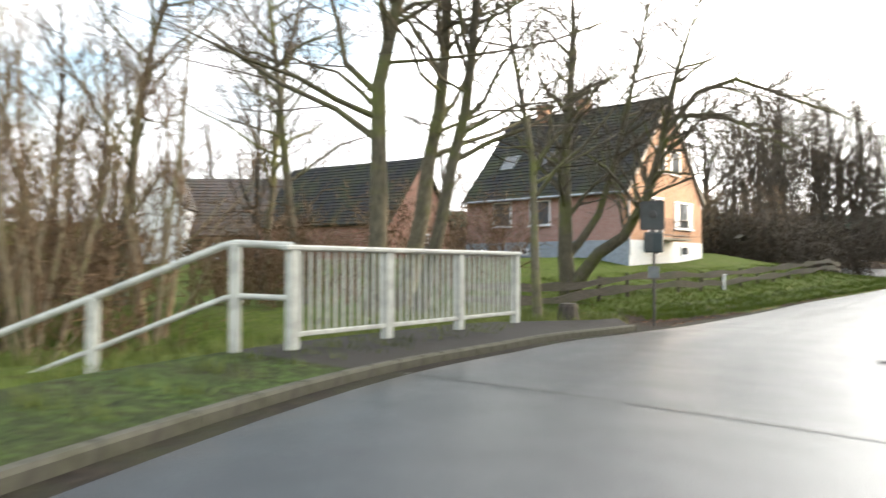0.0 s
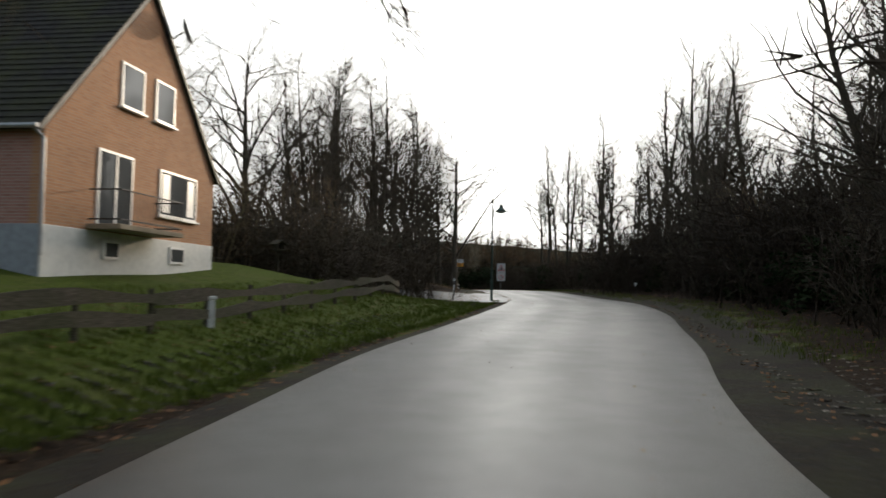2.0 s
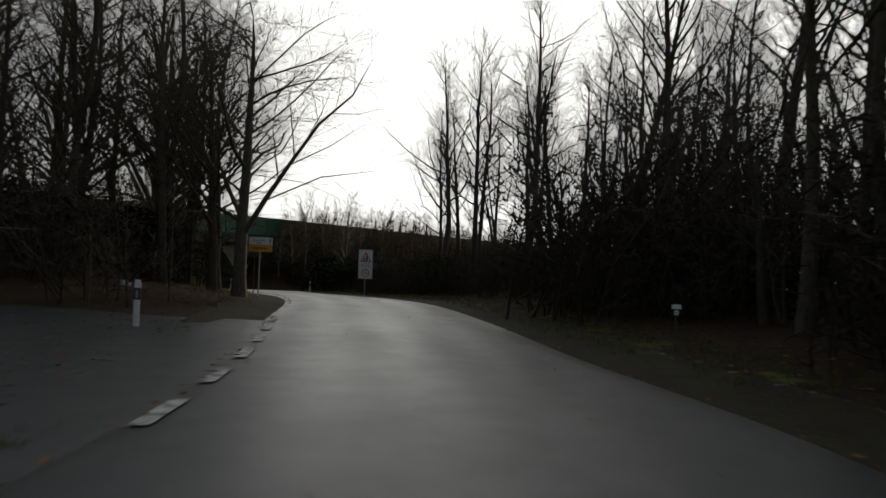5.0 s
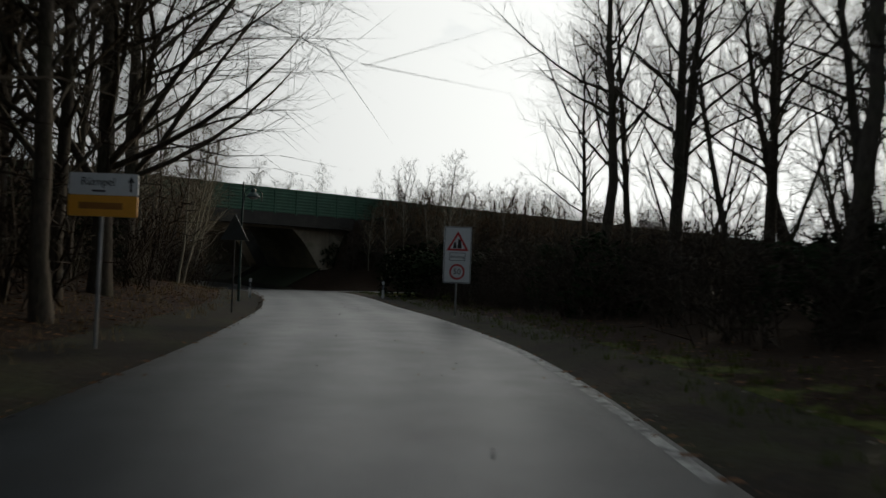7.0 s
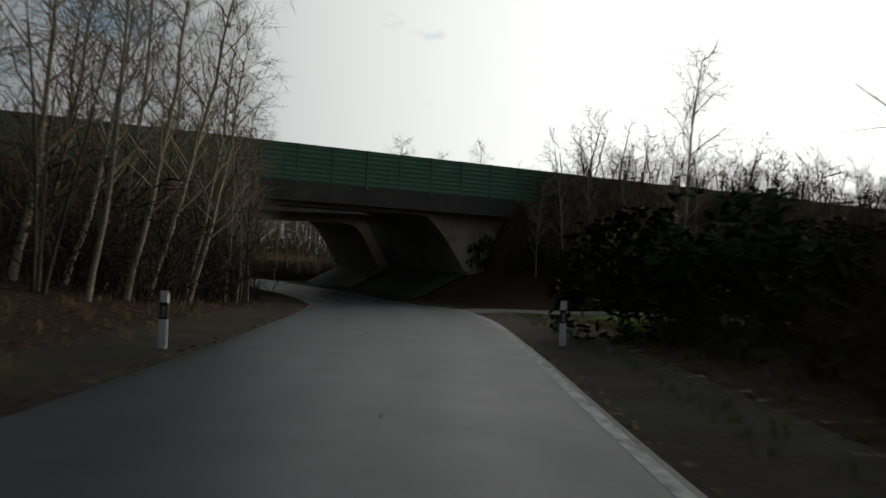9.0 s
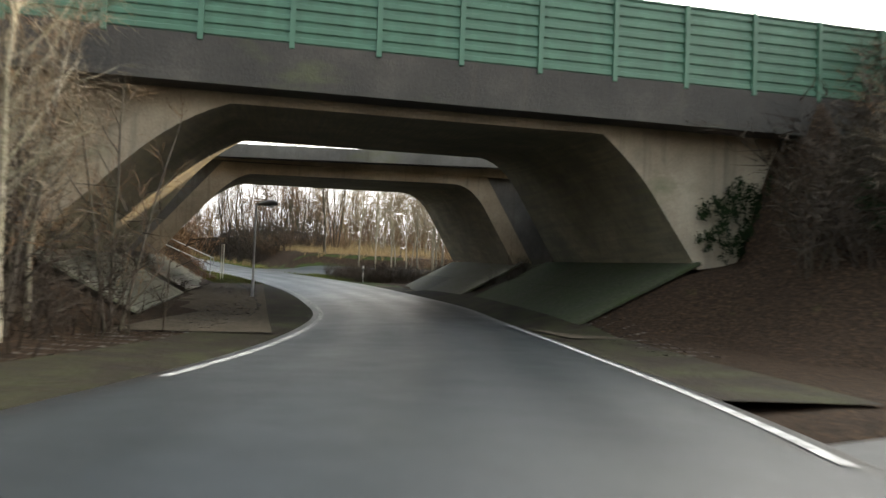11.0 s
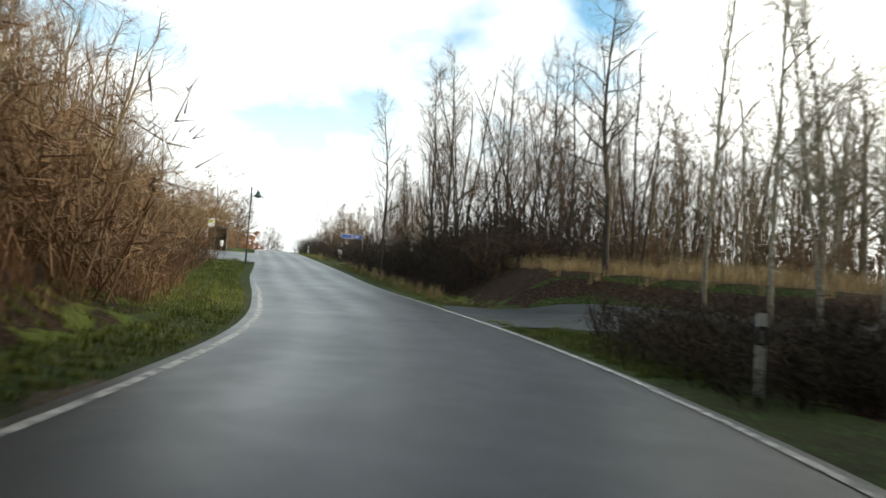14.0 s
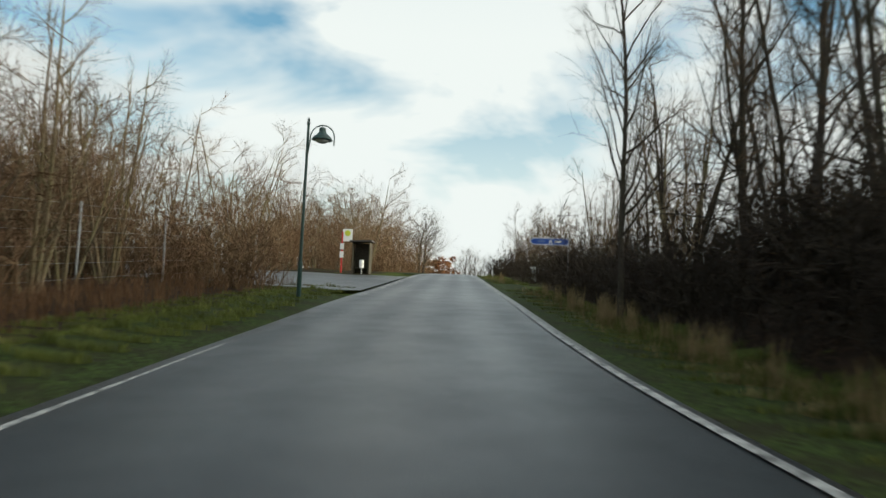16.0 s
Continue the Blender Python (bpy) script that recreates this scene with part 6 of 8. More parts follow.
pole = thing("utility_pole", pose(44.52, 70.5, gz(44.52, 70.5)), "plain dark wooden pole at the edge of the grove", "pole")
part("shaft", Shape().tube([(0, 0, -0.3), (0.05, 0, 5.2)], [0.11, 0.08], 8), old_wood, pole)
wb_ = thing("water_butt", pose(-9.5, 22.5, gz(-9.5, 22.5)), "bright blue plastic water butt in the garden", "barrel")
part("drum", Shape().lathe([(0.28, 0), (0.32, 0.1), (0.34, 0.5), (0.32, 0.9), (0.30, 0.95)], 14), plain("blue_plastic", (0.03, 0.08, 0.30), 0.4), wb_)
shed = thing("garden_shed", pose(-13.5, 23.5, gz(-13.5, 23.5), 0, 0, 20), "small brown garden shed with a low roof", "shed")
part("wall", Shape().slab((-1.2, -1.0, -0.2), (1.2, 1.0, 1.9), 0.02), old_wood, shed)
part("roof", Shape().prism([(-1.4, 1.85), (0, 2.5), (1.4, 1.85), (1.4, 1.95), (0, 2.62), (-1.4, 1.95)], -1.2, 1.2), roof_mat, shed)


# ---- trees, brush and ground cover ----
def fill_tube(vs, fs, pts, radii, n):
    """A tapered limb; the last ring shrinks to a point."""
    k0 = len(vs)
    t = (pts[1] - pts[0])
    side = t.orthogonal().normalized()
    m = len(pts)
    for i in range(m):
        t = (pts[min(i + 1, m - 1)] - pts[max(i - 1, 0)]).normalized()
        side = (side - t * side.dot(t)).normalized()
        up = t.cross(side)
        if i == m - 1:
            vs.append(pts[i])
        else:
            for j in range(n):
                a = 6.2832 * j / n
                vs.append(pts[i] + (side * math.cos(a) + up * math.sin(a)) * radii[i])
    for i in range(m - 2):
        for j in range(n):
            fs.append((k0 + i * n + j, k0 + i * n + (j + 1) % n, k0 + i * n + n + (j + 1) % n, k0 + i * n + n + j))
    e = k0 + (m - 1) * n
    for j in range(n):
        fs.append((e - n + j, e - n + (j + 1) % n, e))


def spike(vs, fs, p, q, r, rg):
    """A thin straight twig."""
    t = q - p
    side = t.orthogonal().normalized() * r
    side.rotate(Matrix.Rotation(rg.uniform(0, 6.2832), 3, t))
    k = len(vs)
    vs += [p + side, p - side, q]
    fs.append((k, k + 1, k + 2))


def limb(rg, p, way, length, bend, lift, segs):
    pts = [p.copy()]
    w = way.normalized()
    for _ in range(segs):
        w = (w + Vector((rg.gauss(0, bend), rg.gauss(0, bend), rg.gauss(0, bend) + lift))).normalized()
        pts.append(pts[-1] + w * (length / segs))
    return pts


def side_way(rg, along, angle):
    o = along.orthogonal().normalized()
    o.rotate(Matrix.Rotation(rg.uniform(0, 6.2832), 3, along))
    return (along * math.cos(angle) + o * math.sin(angle)).normalized()


def clothe(rg, out, trunk, rad, hk, base, angle, reach, limbs, subs, twigs, lift, droop, twig_r, coarse, fine=False, hang=False):
    """Limbs, branches and twigs along a stem."""
    tv, tf, cv, cf = out
    segs = len(trunk) - 1
    for i in range(limbs):
        t = base + (1 - base) * ((i + rg.random()) / limbs) ** 0.9 * 0.98
        q = min(t * segs, segs - 0.01)
        a, b = int(q), q - int(q)
        p = trunk[a].lerp(trunk[a + 1], b)
        along_ = (trunk[a + 1] - trunk[a]).normalized()
        L = hk * reach * (1.15 - t) * rg.uniform(0.6, 1.25) + 0.5
        nb = 3 if coarse else 5
        out_way = side_way(rg, along_, angle * rg.uniform(0.7, 1.2))
        if out_way.z < 0.1 and not hang:
            out_way.z = 0.1 - out_way.z * 0.6
        br = limb(rg, p, out_way, L, 0.17, lift, nb)
        r0 = max(0.014, rad[a] * rg.uniform(0.3, 0.5))
        fill_tube(tv, tf, br, [r0 * (1 - k2 / (nb + 0.5)) + 0.008 for k2 in range(nb + 1)], 4 if fine else 3)
        for j in range(subs):
            u = 0.15 + 0.85 * (j + rg.random()) / subs
            q2 = min(u * nb, nb - 0.01)
            a2, b2 = int(q2), q2 - int(q2)
            p2 = br[a2].lerp(br[a2 + 1], b2)
            al = (br[a2 + 1] - br[a2]).normalized()
            L2 = (L * 0.48 * (1.2 - u * 0.7) + 0.15) * rg.uniform(0.6, 1.25)
            sb = limb(rg, p2, side_way(rg, al, rg.uniform(0.5, 1.0)), L2, 0.2, lift * 0.8 - droop, 2)
            if coarse:
                spike(cv, cf, sb[0], sb[2], twig_r * 1.4, rg)
            elif fine:
                r1 = max(0.006, r0 * 0.42 * (1.1 - u))
                fill_tube(cv, cf, sb, [r1, r1 * 0.7, 0.003], 3)
            else:
                fill_tube(cv, cf, [sb[0], sb[2]], [max(0.005, r0 * 0.36 * (1.15 - u))] * 2, 3)
            for w in range(twigs):
                q3 = min((0.1 + 0.9 * (w + rg.random()) / twigs) * 2, 1.99)
                a3, b3 = int(q3), q3 - int(q3)
                p3 = sb[a3].lerp(sb[a3 + 1], b3)
                al3 = (sb[a3 + 1] - sb[a3]).normalized()
                tip = side_way(rg, al3, rg.uniform(0.35, 0.95)) + Vector((0, 0, lift * 2 - droop * 3))
                spike(cv, cf, p3, p3 + tip * (L2 * 0.5 * rg.uniform(0.4, 1.25) + 0.16), twig_r * (1.1 - 0.5 * u), rg)


def stem_meshes(tv, tf, cv, cf):
    res = []
    for name, v, f in (("trunk", tv, tf), ("crown", cv, cf)):
        me = bpy.data.meshes.new(name)
        me.from_pydata([tuple(p) for p in v], [], f)
        if name == "trunk":
            me.polygons.foreach_set("use_smooth", [True] * len(me.polygons))
        me.update()
        res.append(me)
    return res


def make_tree(seed, height, base=0.3, radius=0.16, angle=0.9, reach=0.38, limbs=18, subs=7, twigs=5, lift=0.06, lean=0.0, forks=1, droop=0.0, twig_r=0.009,
              coarse=False, fine=False):
    """Meshes of a bare tree's trunk with limbs and of its crown of thin branches."""
    rg = random.Random(seed)
    out = ([], [], [], [])
    for k in range(forks):
        way = Vector((rg.gauss(0, 0.04) + lean, rg.gauss(0, 0.04), 1))
        start = Vector((0, 0, -0.3))
        if forks > 1:
            a = 6.28 * k / forks + rg.uniform(0, 1)
            way = Vector((0.22 * math.cos(a), 0.22 * math.sin(a), 1))
            start = Vector((0.15 * math.cos(a), 0.15 * math.sin(a), -0.3))
        hk = height * (1 if k == 0 else rg.uniform(0.7, 1.0))
        segs = 5 if coarse else 10
        trunk = limb(rg, start, way, hk, 0.05, 0.05, segs)
        rk = radius * (1 if forks == 1 else 0.72)
        rad = [rk * (1.35 if i == 0 else 1) * (1 - i / segs) ** 0.8 + 0.012 for i in range(segs + 1)]
        fill_tube(out[0], out[1], trunk, rad, 5 if coarse else 8)
        clothe(rg, out, trunk, rad, hk, base, angle, reach, max(3, limbs // forks), subs, twigs, lift, droop, twig_r, coarse, fine)
    return stem_meshes(*out)


def make_garden_tree():
    """The big garden tree: a short trunk that divides into an upright stem and two that sweep out over the road."""
    rg = random.Random(5)
    out = ([], [], [], [])
    guides = [([(0, 0, -0.3), (-0.05, 0, 0.5), (-0.12, 0, 1.3), (-0.22, 0.1, 2.6), (-0.25, 0.1, 4.2), (-0.1, 0.2, 6.0), (0.1, 0.1, 8.5), (0.0, 0.0, 11.6)], 0.31, 30, 0.42, 0.05),
              ([(-0.02, 0, 0.1), (0.35, -0.1, 0.8), (1.0, -0.2, 1.5), (1.75, -0.4, 2.0), (2.45, -0.5, 3.2), (2.9, -0.5, 4.8), (3.4, -0.6, 6.8), (4.2, -0.7, 9.4)], 0.23, 30, 0.46, 0.04),
              ([(-0.14, 0, 1.35), (0.3, 0.2, 1.9), (0.8, 0.5, 2.7), (1.3, 0.8, 4.2), (1.7, 1.0, 6.2), (2.2, 1.2, 8.4), (2.6, 1.5, 10.8)], 0.14, 28, 0.46, 0.05),
              ([(2.45, -0.5, 3.2), (3.0, -0.7, 4.6), (3.7, -0.9, 5.4), (4.6, -1.1, 5.3), (5.4, -1.3, 4.8), (6.4, -1.6, 4.2)], 0.07, 16, 0.20, -0.02),
              ([(2.9, -0.5, 4.8), (3.9, 0.0, 6.2), (5.0, 0.3, 6.6), (6.2, 0.6, 6.2), (7.4, 0.8, 5.7), (8.8, 1.1, 5.2)], 0.07, 20, 0.22, -0.02),
              ([(1.3, 0.8, 4.2), (2.2, 1.6, 5.4), (3.4, 2.2, 6.0), (4.8, 2.6, 5.9), (6.2, 2.9, 5.5), (7.8, 3.2, 5.1)], 0.07, 18, 0.22, -0.02)]
    for pts, r, n, reach, lift in guides:
        p = [Vector(q) + Vector((rg.gauss(0, 0.04), rg.gauss(0, 0.04), 0)) for q in pts]
        m = len(p) - 1
        rad = [r * (1 - i / m) ** 0.7 + 0.014 for i in range(m + 1)]
        fill_tube(out[0], out[1], p, rad, 9)
        clothe(rg, out, p, rad, 9.0, 0.42 if lift > 0 else 0.25, 0.9, reach, n, 9, 9, lift, 0.0, 0.008, False, True, lift < 0)
    return stem_meshes(*out)


def make_bush(seed, height, stems=12, subs=8, twigs=4, spread=0.45, r=0.013):
    rg = random.Random(seed)
    v, f = [], []
    for _ in range(stems):
        a, s = rg.uniform(0, 6.28), rg.uniform(0, spread)
        p = Vector((rg.gauss(0, 0.4), rg.gauss(0, 0.4), -0.1))
        L = height * rg.uniform(0.55, 1.1)
        st_ = limb(rg, p, Vector((s * math.cos(a), s * math.sin(a), 1)), L, 0.14, 0.0, 3)
        fill_tube(v, f, st_, [r * (1 - k / 4) + 0.005 for k in range(4)], 3)
        for j in range(subs):
            q = min((0.08 + 0.92 * (j + rg.random()) / subs) * 3, 2.99)
            a2, b2 = int(q), q - int(q)
            p2 = st_[a2].lerp(st_[a2 + 1], b2)
            L2 = L * 0.34 * rg.uniform(0.5, 1.2)
            w2 = side_way(rg, (st_[a2 + 1] - st_[a2]).normalized(), rg.uniform(0.4, 1.0))
            spike(v, f, p2, p2 + w2 * L2, 0.011, rg)
            for w in range(twigs):
                p3 = p2 + w2 * L2 * rg.uniform(0.15, 0.95)
                spike(v, f, p3, p3 + side_way(rg, w2, rg.uniform(0.4, 1.1)) * L2 * 0.65 * rg.uniform(0.5, 1.2), 0.011, rg)
    me = bpy.data.meshes.new("crown")
    me.from_pydata([tuple(p) for p in v], [], f)
    me.update()
    return me


def make_leafy(seed, height, wide, count, size=0.07):
    """Leaves in clumps, for ivy-like and evergreen masses."""
    rg = random.Random(seed)
    clumps = []
    for _ in range(34):
        a, t = rg.uniform(0, 6.28), rg.random() ** 0.8
        rr = wide * math.sqrt(rg.random()) * (1 - 0.45 * t)
        clumps.append((Vector((rr * math.cos(a), rr * math.sin(a), t * height * 0.92 + 0.1)), rg.uniform(0.25, 0.62) * wide * 0.5))
    v, f = [], []
    for _ in range(count):
        c, r = clumps[rg.randrange(len(clumps))]
        d = Vector((rg.gauss(0, 1), rg.gauss(0, 1), rg.gauss(0, 1))).normalized() * r * rg.random() ** 0.4
        p = c + d
        t = Vector((rg.gauss(0, 1), rg.gauss(0, 1), rg.gauss(0, 0.6))).normalized() * size * rg.uniform(0.6, 1.4)
        w = t.orthogonal().normalized() * size * 0.5
        k = len(v)
        v += [tuple(p - t), tuple(p + w), tuple(p + t), tuple(p - w)]
        f.append((k, k + 1, k + 2, k + 3))
    me = bpy.data.meshes.new("foliage")
    me.from_pydata(v, [], f)
    me.update()
    return me


def join(name, items, mats, label, category):
    """One mesh of many copies: items are (mesh, matrix, material index)."""
    vs, loops, starts, mi = [], [], [], []
    nv = nl = 0
    store = {}
    for me, m, k in items:
        if me.name not in store:
            co = np.empty(len(me.vertices) * 3, np.float32)
            me.vertices.foreach_get("co", co)
            li = np.empty(len(me.loops), np.int32)
            me.loops.foreach_get("vertex_index", li)
            ls = np.empty(len(me.polygons), np.int32)
            me.polygons.foreach_get("loop_start", ls)
            store[me.name] = (co.reshape(-1, 3), li, ls)
        co, li, ls = store[me.name]
        mm = np.array(m)
        vs.append(co @ mm[:3, :3].T + mm[:3, 3])
        loops.append(li + nv)
        starts.append(ls + nl)
        mi.append(np.full(len(ls), k, np.int32))
        nv += len(co)
        nl += len(li)
    me = bpy.data.meshes.new(name)
    st_ = np.concatenate(starts)
    me.vertices.add(nv)
    me.vertices.foreach_set("co", np.concatenate(vs).astype(np.float32).ravel())
    me.loops.add(nl)
    me.loops.foreach_set("vertex_index", np.concatenate(loops).astype(np.int32))
    me.polygons.add(len(st_))
    me.polygons.foreach_set("loop_start", st_)
    for mt in mats:
        me.materials.append(mt)
    me.polygons.foreach_set("material_index", np.concatenate(mi))
    me.update(calc_edges=True)
    return tagged(new(name, me), label, category, kind="stuff")


KINDS = {}


def kind_of_tree(key, bark, twig, seeds, **how):
    ms = []
    for s in seeds:
        tr, cr = make_tree(s, **how)
        tr.materials.append(bark)
        cr.materials.append(twig)
        ms.append((tr, cr))
    KINDS[key] = (ms, how["height"])


kind_of_tree("spreading", bark_grey, twig_grey, (11, 12), height=11.0, base=0.2, radius=0.22, angle=1.0, reach=0.72, limbs=24, subs=11, twigs=14, lift=0.03, fine=True, twig_r=0.006)
KINDS["garden"] = ([make_garden_tree()], 9.5)
KINDS["garden"][0][0][0].materials.append(bark_oak)
KINDS["garden"][0][0][1].materials.append(twig_grey)
kind_of_tree("slim", bark_oak, twig_grey, (31, 32), height=12.0, base=0.28, radius=0.13, angle=0.95, reach=0.36, limbs=26, subs=9, twigs=12, lift=0.06, fine=True, twig_r=0.008)
kind_of_tree("alder", bark_grey, twig_grey, (41, 42, 43), height=14.0, base=0.16, radius=0.14, angle=0.9, reach=0.30, limbs=36, subs=8, twigs=12, lift=0.07, twig_r=0.005)
kind_of_tree("wood", bark_grey, twig_grey, (51, 52, 53), height=16.0, base=0.30, radius=0.20, angle=0.85, reach=0.42, limbs=30, subs=8, twigs=12, lift=0.08, twig_r=0.0055)
kind_of_tree("birch", bark_birch, twig_pale, (61, 62), height=11.0, base=0.25, radius=0.07, angle=0.75, reach=0.27, limbs=26, subs=7, twigs=9, lift=0.04, droop=0.05, twig_r=0.008)
kind_of_tree("sapling", bark_grey, twig_brown, (71, 72), height=6.0, base=0.12, radius=0.05, angle=0.6, reach=0.34, limbs=14, subs=6, twigs=6, lift=0.06)
kind_of_tree("multistem", bark_pale, twig_brown, (81, 82, 83), height=8.0, base=0.08, radius=0.075, angle=0.6, reach=0.36, limbs=30, subs=8, twigs=8, lift=0.06, forks=5, twig_r=0.006)
kind_of_tree("clump", bark_grey, twig_brown, (85, 86, 87), height=12.0, base=0.15, radius=0.09, angle=0.75, reach=0.30, limbs=48, subs=7, twigs=9, lift=0.05, forks=4, twig_r=0.005)
# plainer trees for the depth of the woods
far_wood = [make_tree(s, 15.0, 0.22, 0.19, 0.85, 0.38, 22, 7, 9, 0.07, twig_r=0.011, coarse=True) for s in (91, 92, 93)]
far_slim = [make_tree(s, 9.0, 0.12, 0.07, 0.65, 0.33, 18, 5, 7, 0.06, forks=3, twig_r=0.009, coarse=True) for s in (94, 95, 96)]

thick_slim = [make_tree(s, 9.0, 0.10, 0.055, 0.85, 0.38, 20, 7, 9, 0.05, forks=3, twig_r=0.007, coarse=True) for s in (97, 98, 99)]

TREE_LABEL = {"spreading": "spreading bare winter tree with dark bark", "garden": "big forked bare tree with mossy bark in the garden",
              "slim": "slim bare tree with a moss-green trunk", "alder": "tall upright bare alder with dark twigs",
              "wood": "tall bare woodland tree with dark trunk", "birch": "slender pale-barked bare birch", "sapling": "thin bare sapling with brown twigs",
              "multistem": "bare many-stemmed brown thicket tree", "clump": "group of slender bare stems with a fine dark crown"}
planted = {}
tree_rg = random.Random(99)


def plant(key, x, y, height, turn=None, label=None, lean=0.0, which=None, stout=1.0):
    ms, h0 = KINDS[key]
    tr, cr = ms[tree_rg.randrange(len(ms)) if which is None else which]
    k = height / h0
    turn_ = tree_rg.uniform(0, 360) if turn is None else turn
    th = thing("tree", pose(x, y, gz(x, y) - 0.05, tree_rg.uniform(-2, 2) + lean, tree_rg.uniform(-2, 2), turn_), label or TREE_LABEL[key], "tree", key + " trees")
    th.scale = (k * stout * tree_rg.uniform(0.9, 1.1),) * 2 + (k,)
    part("trunk", tr, None, th)
    part("crown", cr, None, th)
    planted[key] = planted.get(key, 0) + 1
    return th


def scatter(key, n, s0, s1, right, e0, e1, h0, h1, seed, clear=2.0):
    rg = random.Random(seed)
    done = []
    tries = 0
    while len(done) < n and tries < n * 30:
        tries += 1
        s, e = rg.uniform(s0, s1), e0 + (e1 - e0) * rg.random()
        x, y, _ = from_edge(s, right, e)
        if any((x - a) ** 2 + (y - b) ** 2 < clear ** 2 for a, b in done) or not free(x, y):
            continue
        done.append((x, y))
        plant(key, x, y, rg.uniform(h0, h1))


def within(x, y, quad):
    """Whether a place lies in a four-cornered stretch of the plan, its corners given clockwise or not."""
    side_ = [(b[0] - a[0]) * (y - a[1]) - (b[1] - a[1]) * (x - a[0]) for a, b in zip(quad, quad[1:] + quad[:1])]
    return min(side_) > 0 or max(side_) < 0


def free(x, y, gap=1.2):
    """Whether nothing built stands there, and no road."""
    _, _, e, s, _ = terrain([x], [y])
    if e[0] < gap:
        return False
    u, d = np.dot(np.array((x, y)) - MW, MU), np.dot(np.array((x, y)) - MW, MD)
    if -2.5 < d < 31 and -18 < u < 16:
        return False
    if -0.5 < d < 29:
        return False
    if within(x, y, [(31.0, 43.5), (43.0, 57.5), (26.5, 67.5), (18.5, 54.0)]):
        return False
    if x > 64 and 103.8 < y - (x - 66) * 0.26 < 112.0:
        return False
    if x > 48 and abs((y - 171.5) - (x - 51.5) * 0.41) < 6 and y < 192:
        return False
    if x < 32 and abs((y - 197) - (x - 26) * 0.36) < 8.5 and y < 206:
        return False
    hx, hy = x - 12.49, y - 35.61
    g, t = hx * 0.664 + hy * 0.747, -hx * 0.747 + hy * 0.664
    if -1.5 < g < 10.5 and -2 < t < 11.5:
        return False
    if (-17 < x < 0 and 42 < y < 57) or (-8 < x < 6.5 and 33 < y < 45):
        return False
    return True


far_rg = random.Random(7)


def spot(p, k, wide=1.0, sink=0.1):
    m = pose(p[0], p[1], gz(*p) - sink, far_rg.uniform(-3, 3), far_rg.uniform(-3, 3), far_rg.uniform(0, 360))
    return m @ Matrix.Diagonal((k * wide, k * wide, k, 1))


def wood_mass(name, label, places, kinds, h0, h1, h_mesh, mats, wide=1.0):
    """The depth of a wood: many plain trees in one."""
    items = []
    for p in places:
        tr, cr = kinds[far_rg.randrange(len(kinds))]
        m = spot(p, far_rg.uniform(h0, h1) / h_mesh, wide)
        items += [(tr, m, 0), (cr, m, 1)]
    if items:
        join(name, items, mats, label, "woods")


def places_along(n, s0, s1, right, e0, e1, clear, gap=2.0):
    done, tries = [], 0
    while len(done) < n and tries < n * 15:
        tries += 1
        x, y, _ = from_edge(far_rg.uniform(s0, s1), right, far_rg.uniform(e0, e1))
        if free(x, y, gap) and all((x - a) ** 2 + (y - b) ** 2 > clear ** 2 for a, b in done):
            done.append((x, y))
    return done


def places_bank(n, u0, u1, d0, d1, clear):
    done, tries = [], 0
    while len(done) < n and tries < n * 15:
        tries += 1
        p = MW + MU * far_rg.uniform(u0, u1) + MD * far_rg.uniform(d0, d1)
        if free(*p) and all((p[0] - a) ** 2 + (p[1] - b) ** 2 > clear ** 2 for a, b in done):
            done.append((float(p[0]), float(p[1])))
    return done


GREY, BROWN, PALE = (bark_grey, twig_grey), (bark_grey, twig_brown), (bark_birch, twig_pale)

# part one: the garden and the house
plant("garden", 7.84, 24.68, 9.5, -20)
plant("slim", 6.0, 17.95, 9.5, 10)
plant("slim", 2.45, 17.7, 13.0, 200, stout=1.5)
plant("slim", 3.0, 18.9, 12.5, 95, lean=15, stout=1.35)
plant("slim", 3.4, 17.9, 12.0, 80, lean=19, stout=1.1)
plant("slim", 0.4, 21.0, 12.0, 80)
plant("slim", -1.4, 24.0, 12.0, 300)
plant("slim", -3.5, 19.0, 11.0, 300)
for x, y, h in ((-6.5, 22.0, 10), (-9.0, 18.5, 9.5), (-5.0, 16.6, 8.5), (-12.0, 21.0, 10), (-8.0, 27.0, 11), (-13.0, 29.0, 11), (-3.0, 30.0, 12), (-17.0, 25.0, 11)):
    plant("alder" if h > 9.7 else "multistem", x, y, h)
for x, y in ((-3.2, 14.9), (-5.4, 15.6), (-7.5, 16.0), (-10.0, 17.0), (-6.2, 13.9), (-9.4, 14.6), (-12.6, 16.2), (-4.6, 18.2), (-8.4, 20.4), (-1.6, 16.2)):
    plant("multistem", x, y, tree_rg.uniform(4.5, 8.5))
for x, y, h in ((4, 62, 13), (10, 58, 12), (-14, 62, 13), (-22, 66, 12), (22, 66, 12), (14, 66, 12)):
    plant("wood", x, y, h)
for x, y, h in ((25.4, 60.8, 15.5), (19.0, 58.5, 14.5), (13.0, 57.0, 13.5), (29.5, 63.5, 12.5)):
    plant("spreading", x, y, h, label="tall spreading bare tree behind the brick house")
wood_mass("far_woods", "bare brown woods behind the houses", [(far_rg.uniform(-70, 24), far_rg.uniform(62, 92)) for _ in range(75)], far_wood, 9, 13.5, 15, BROWN, 1.3)
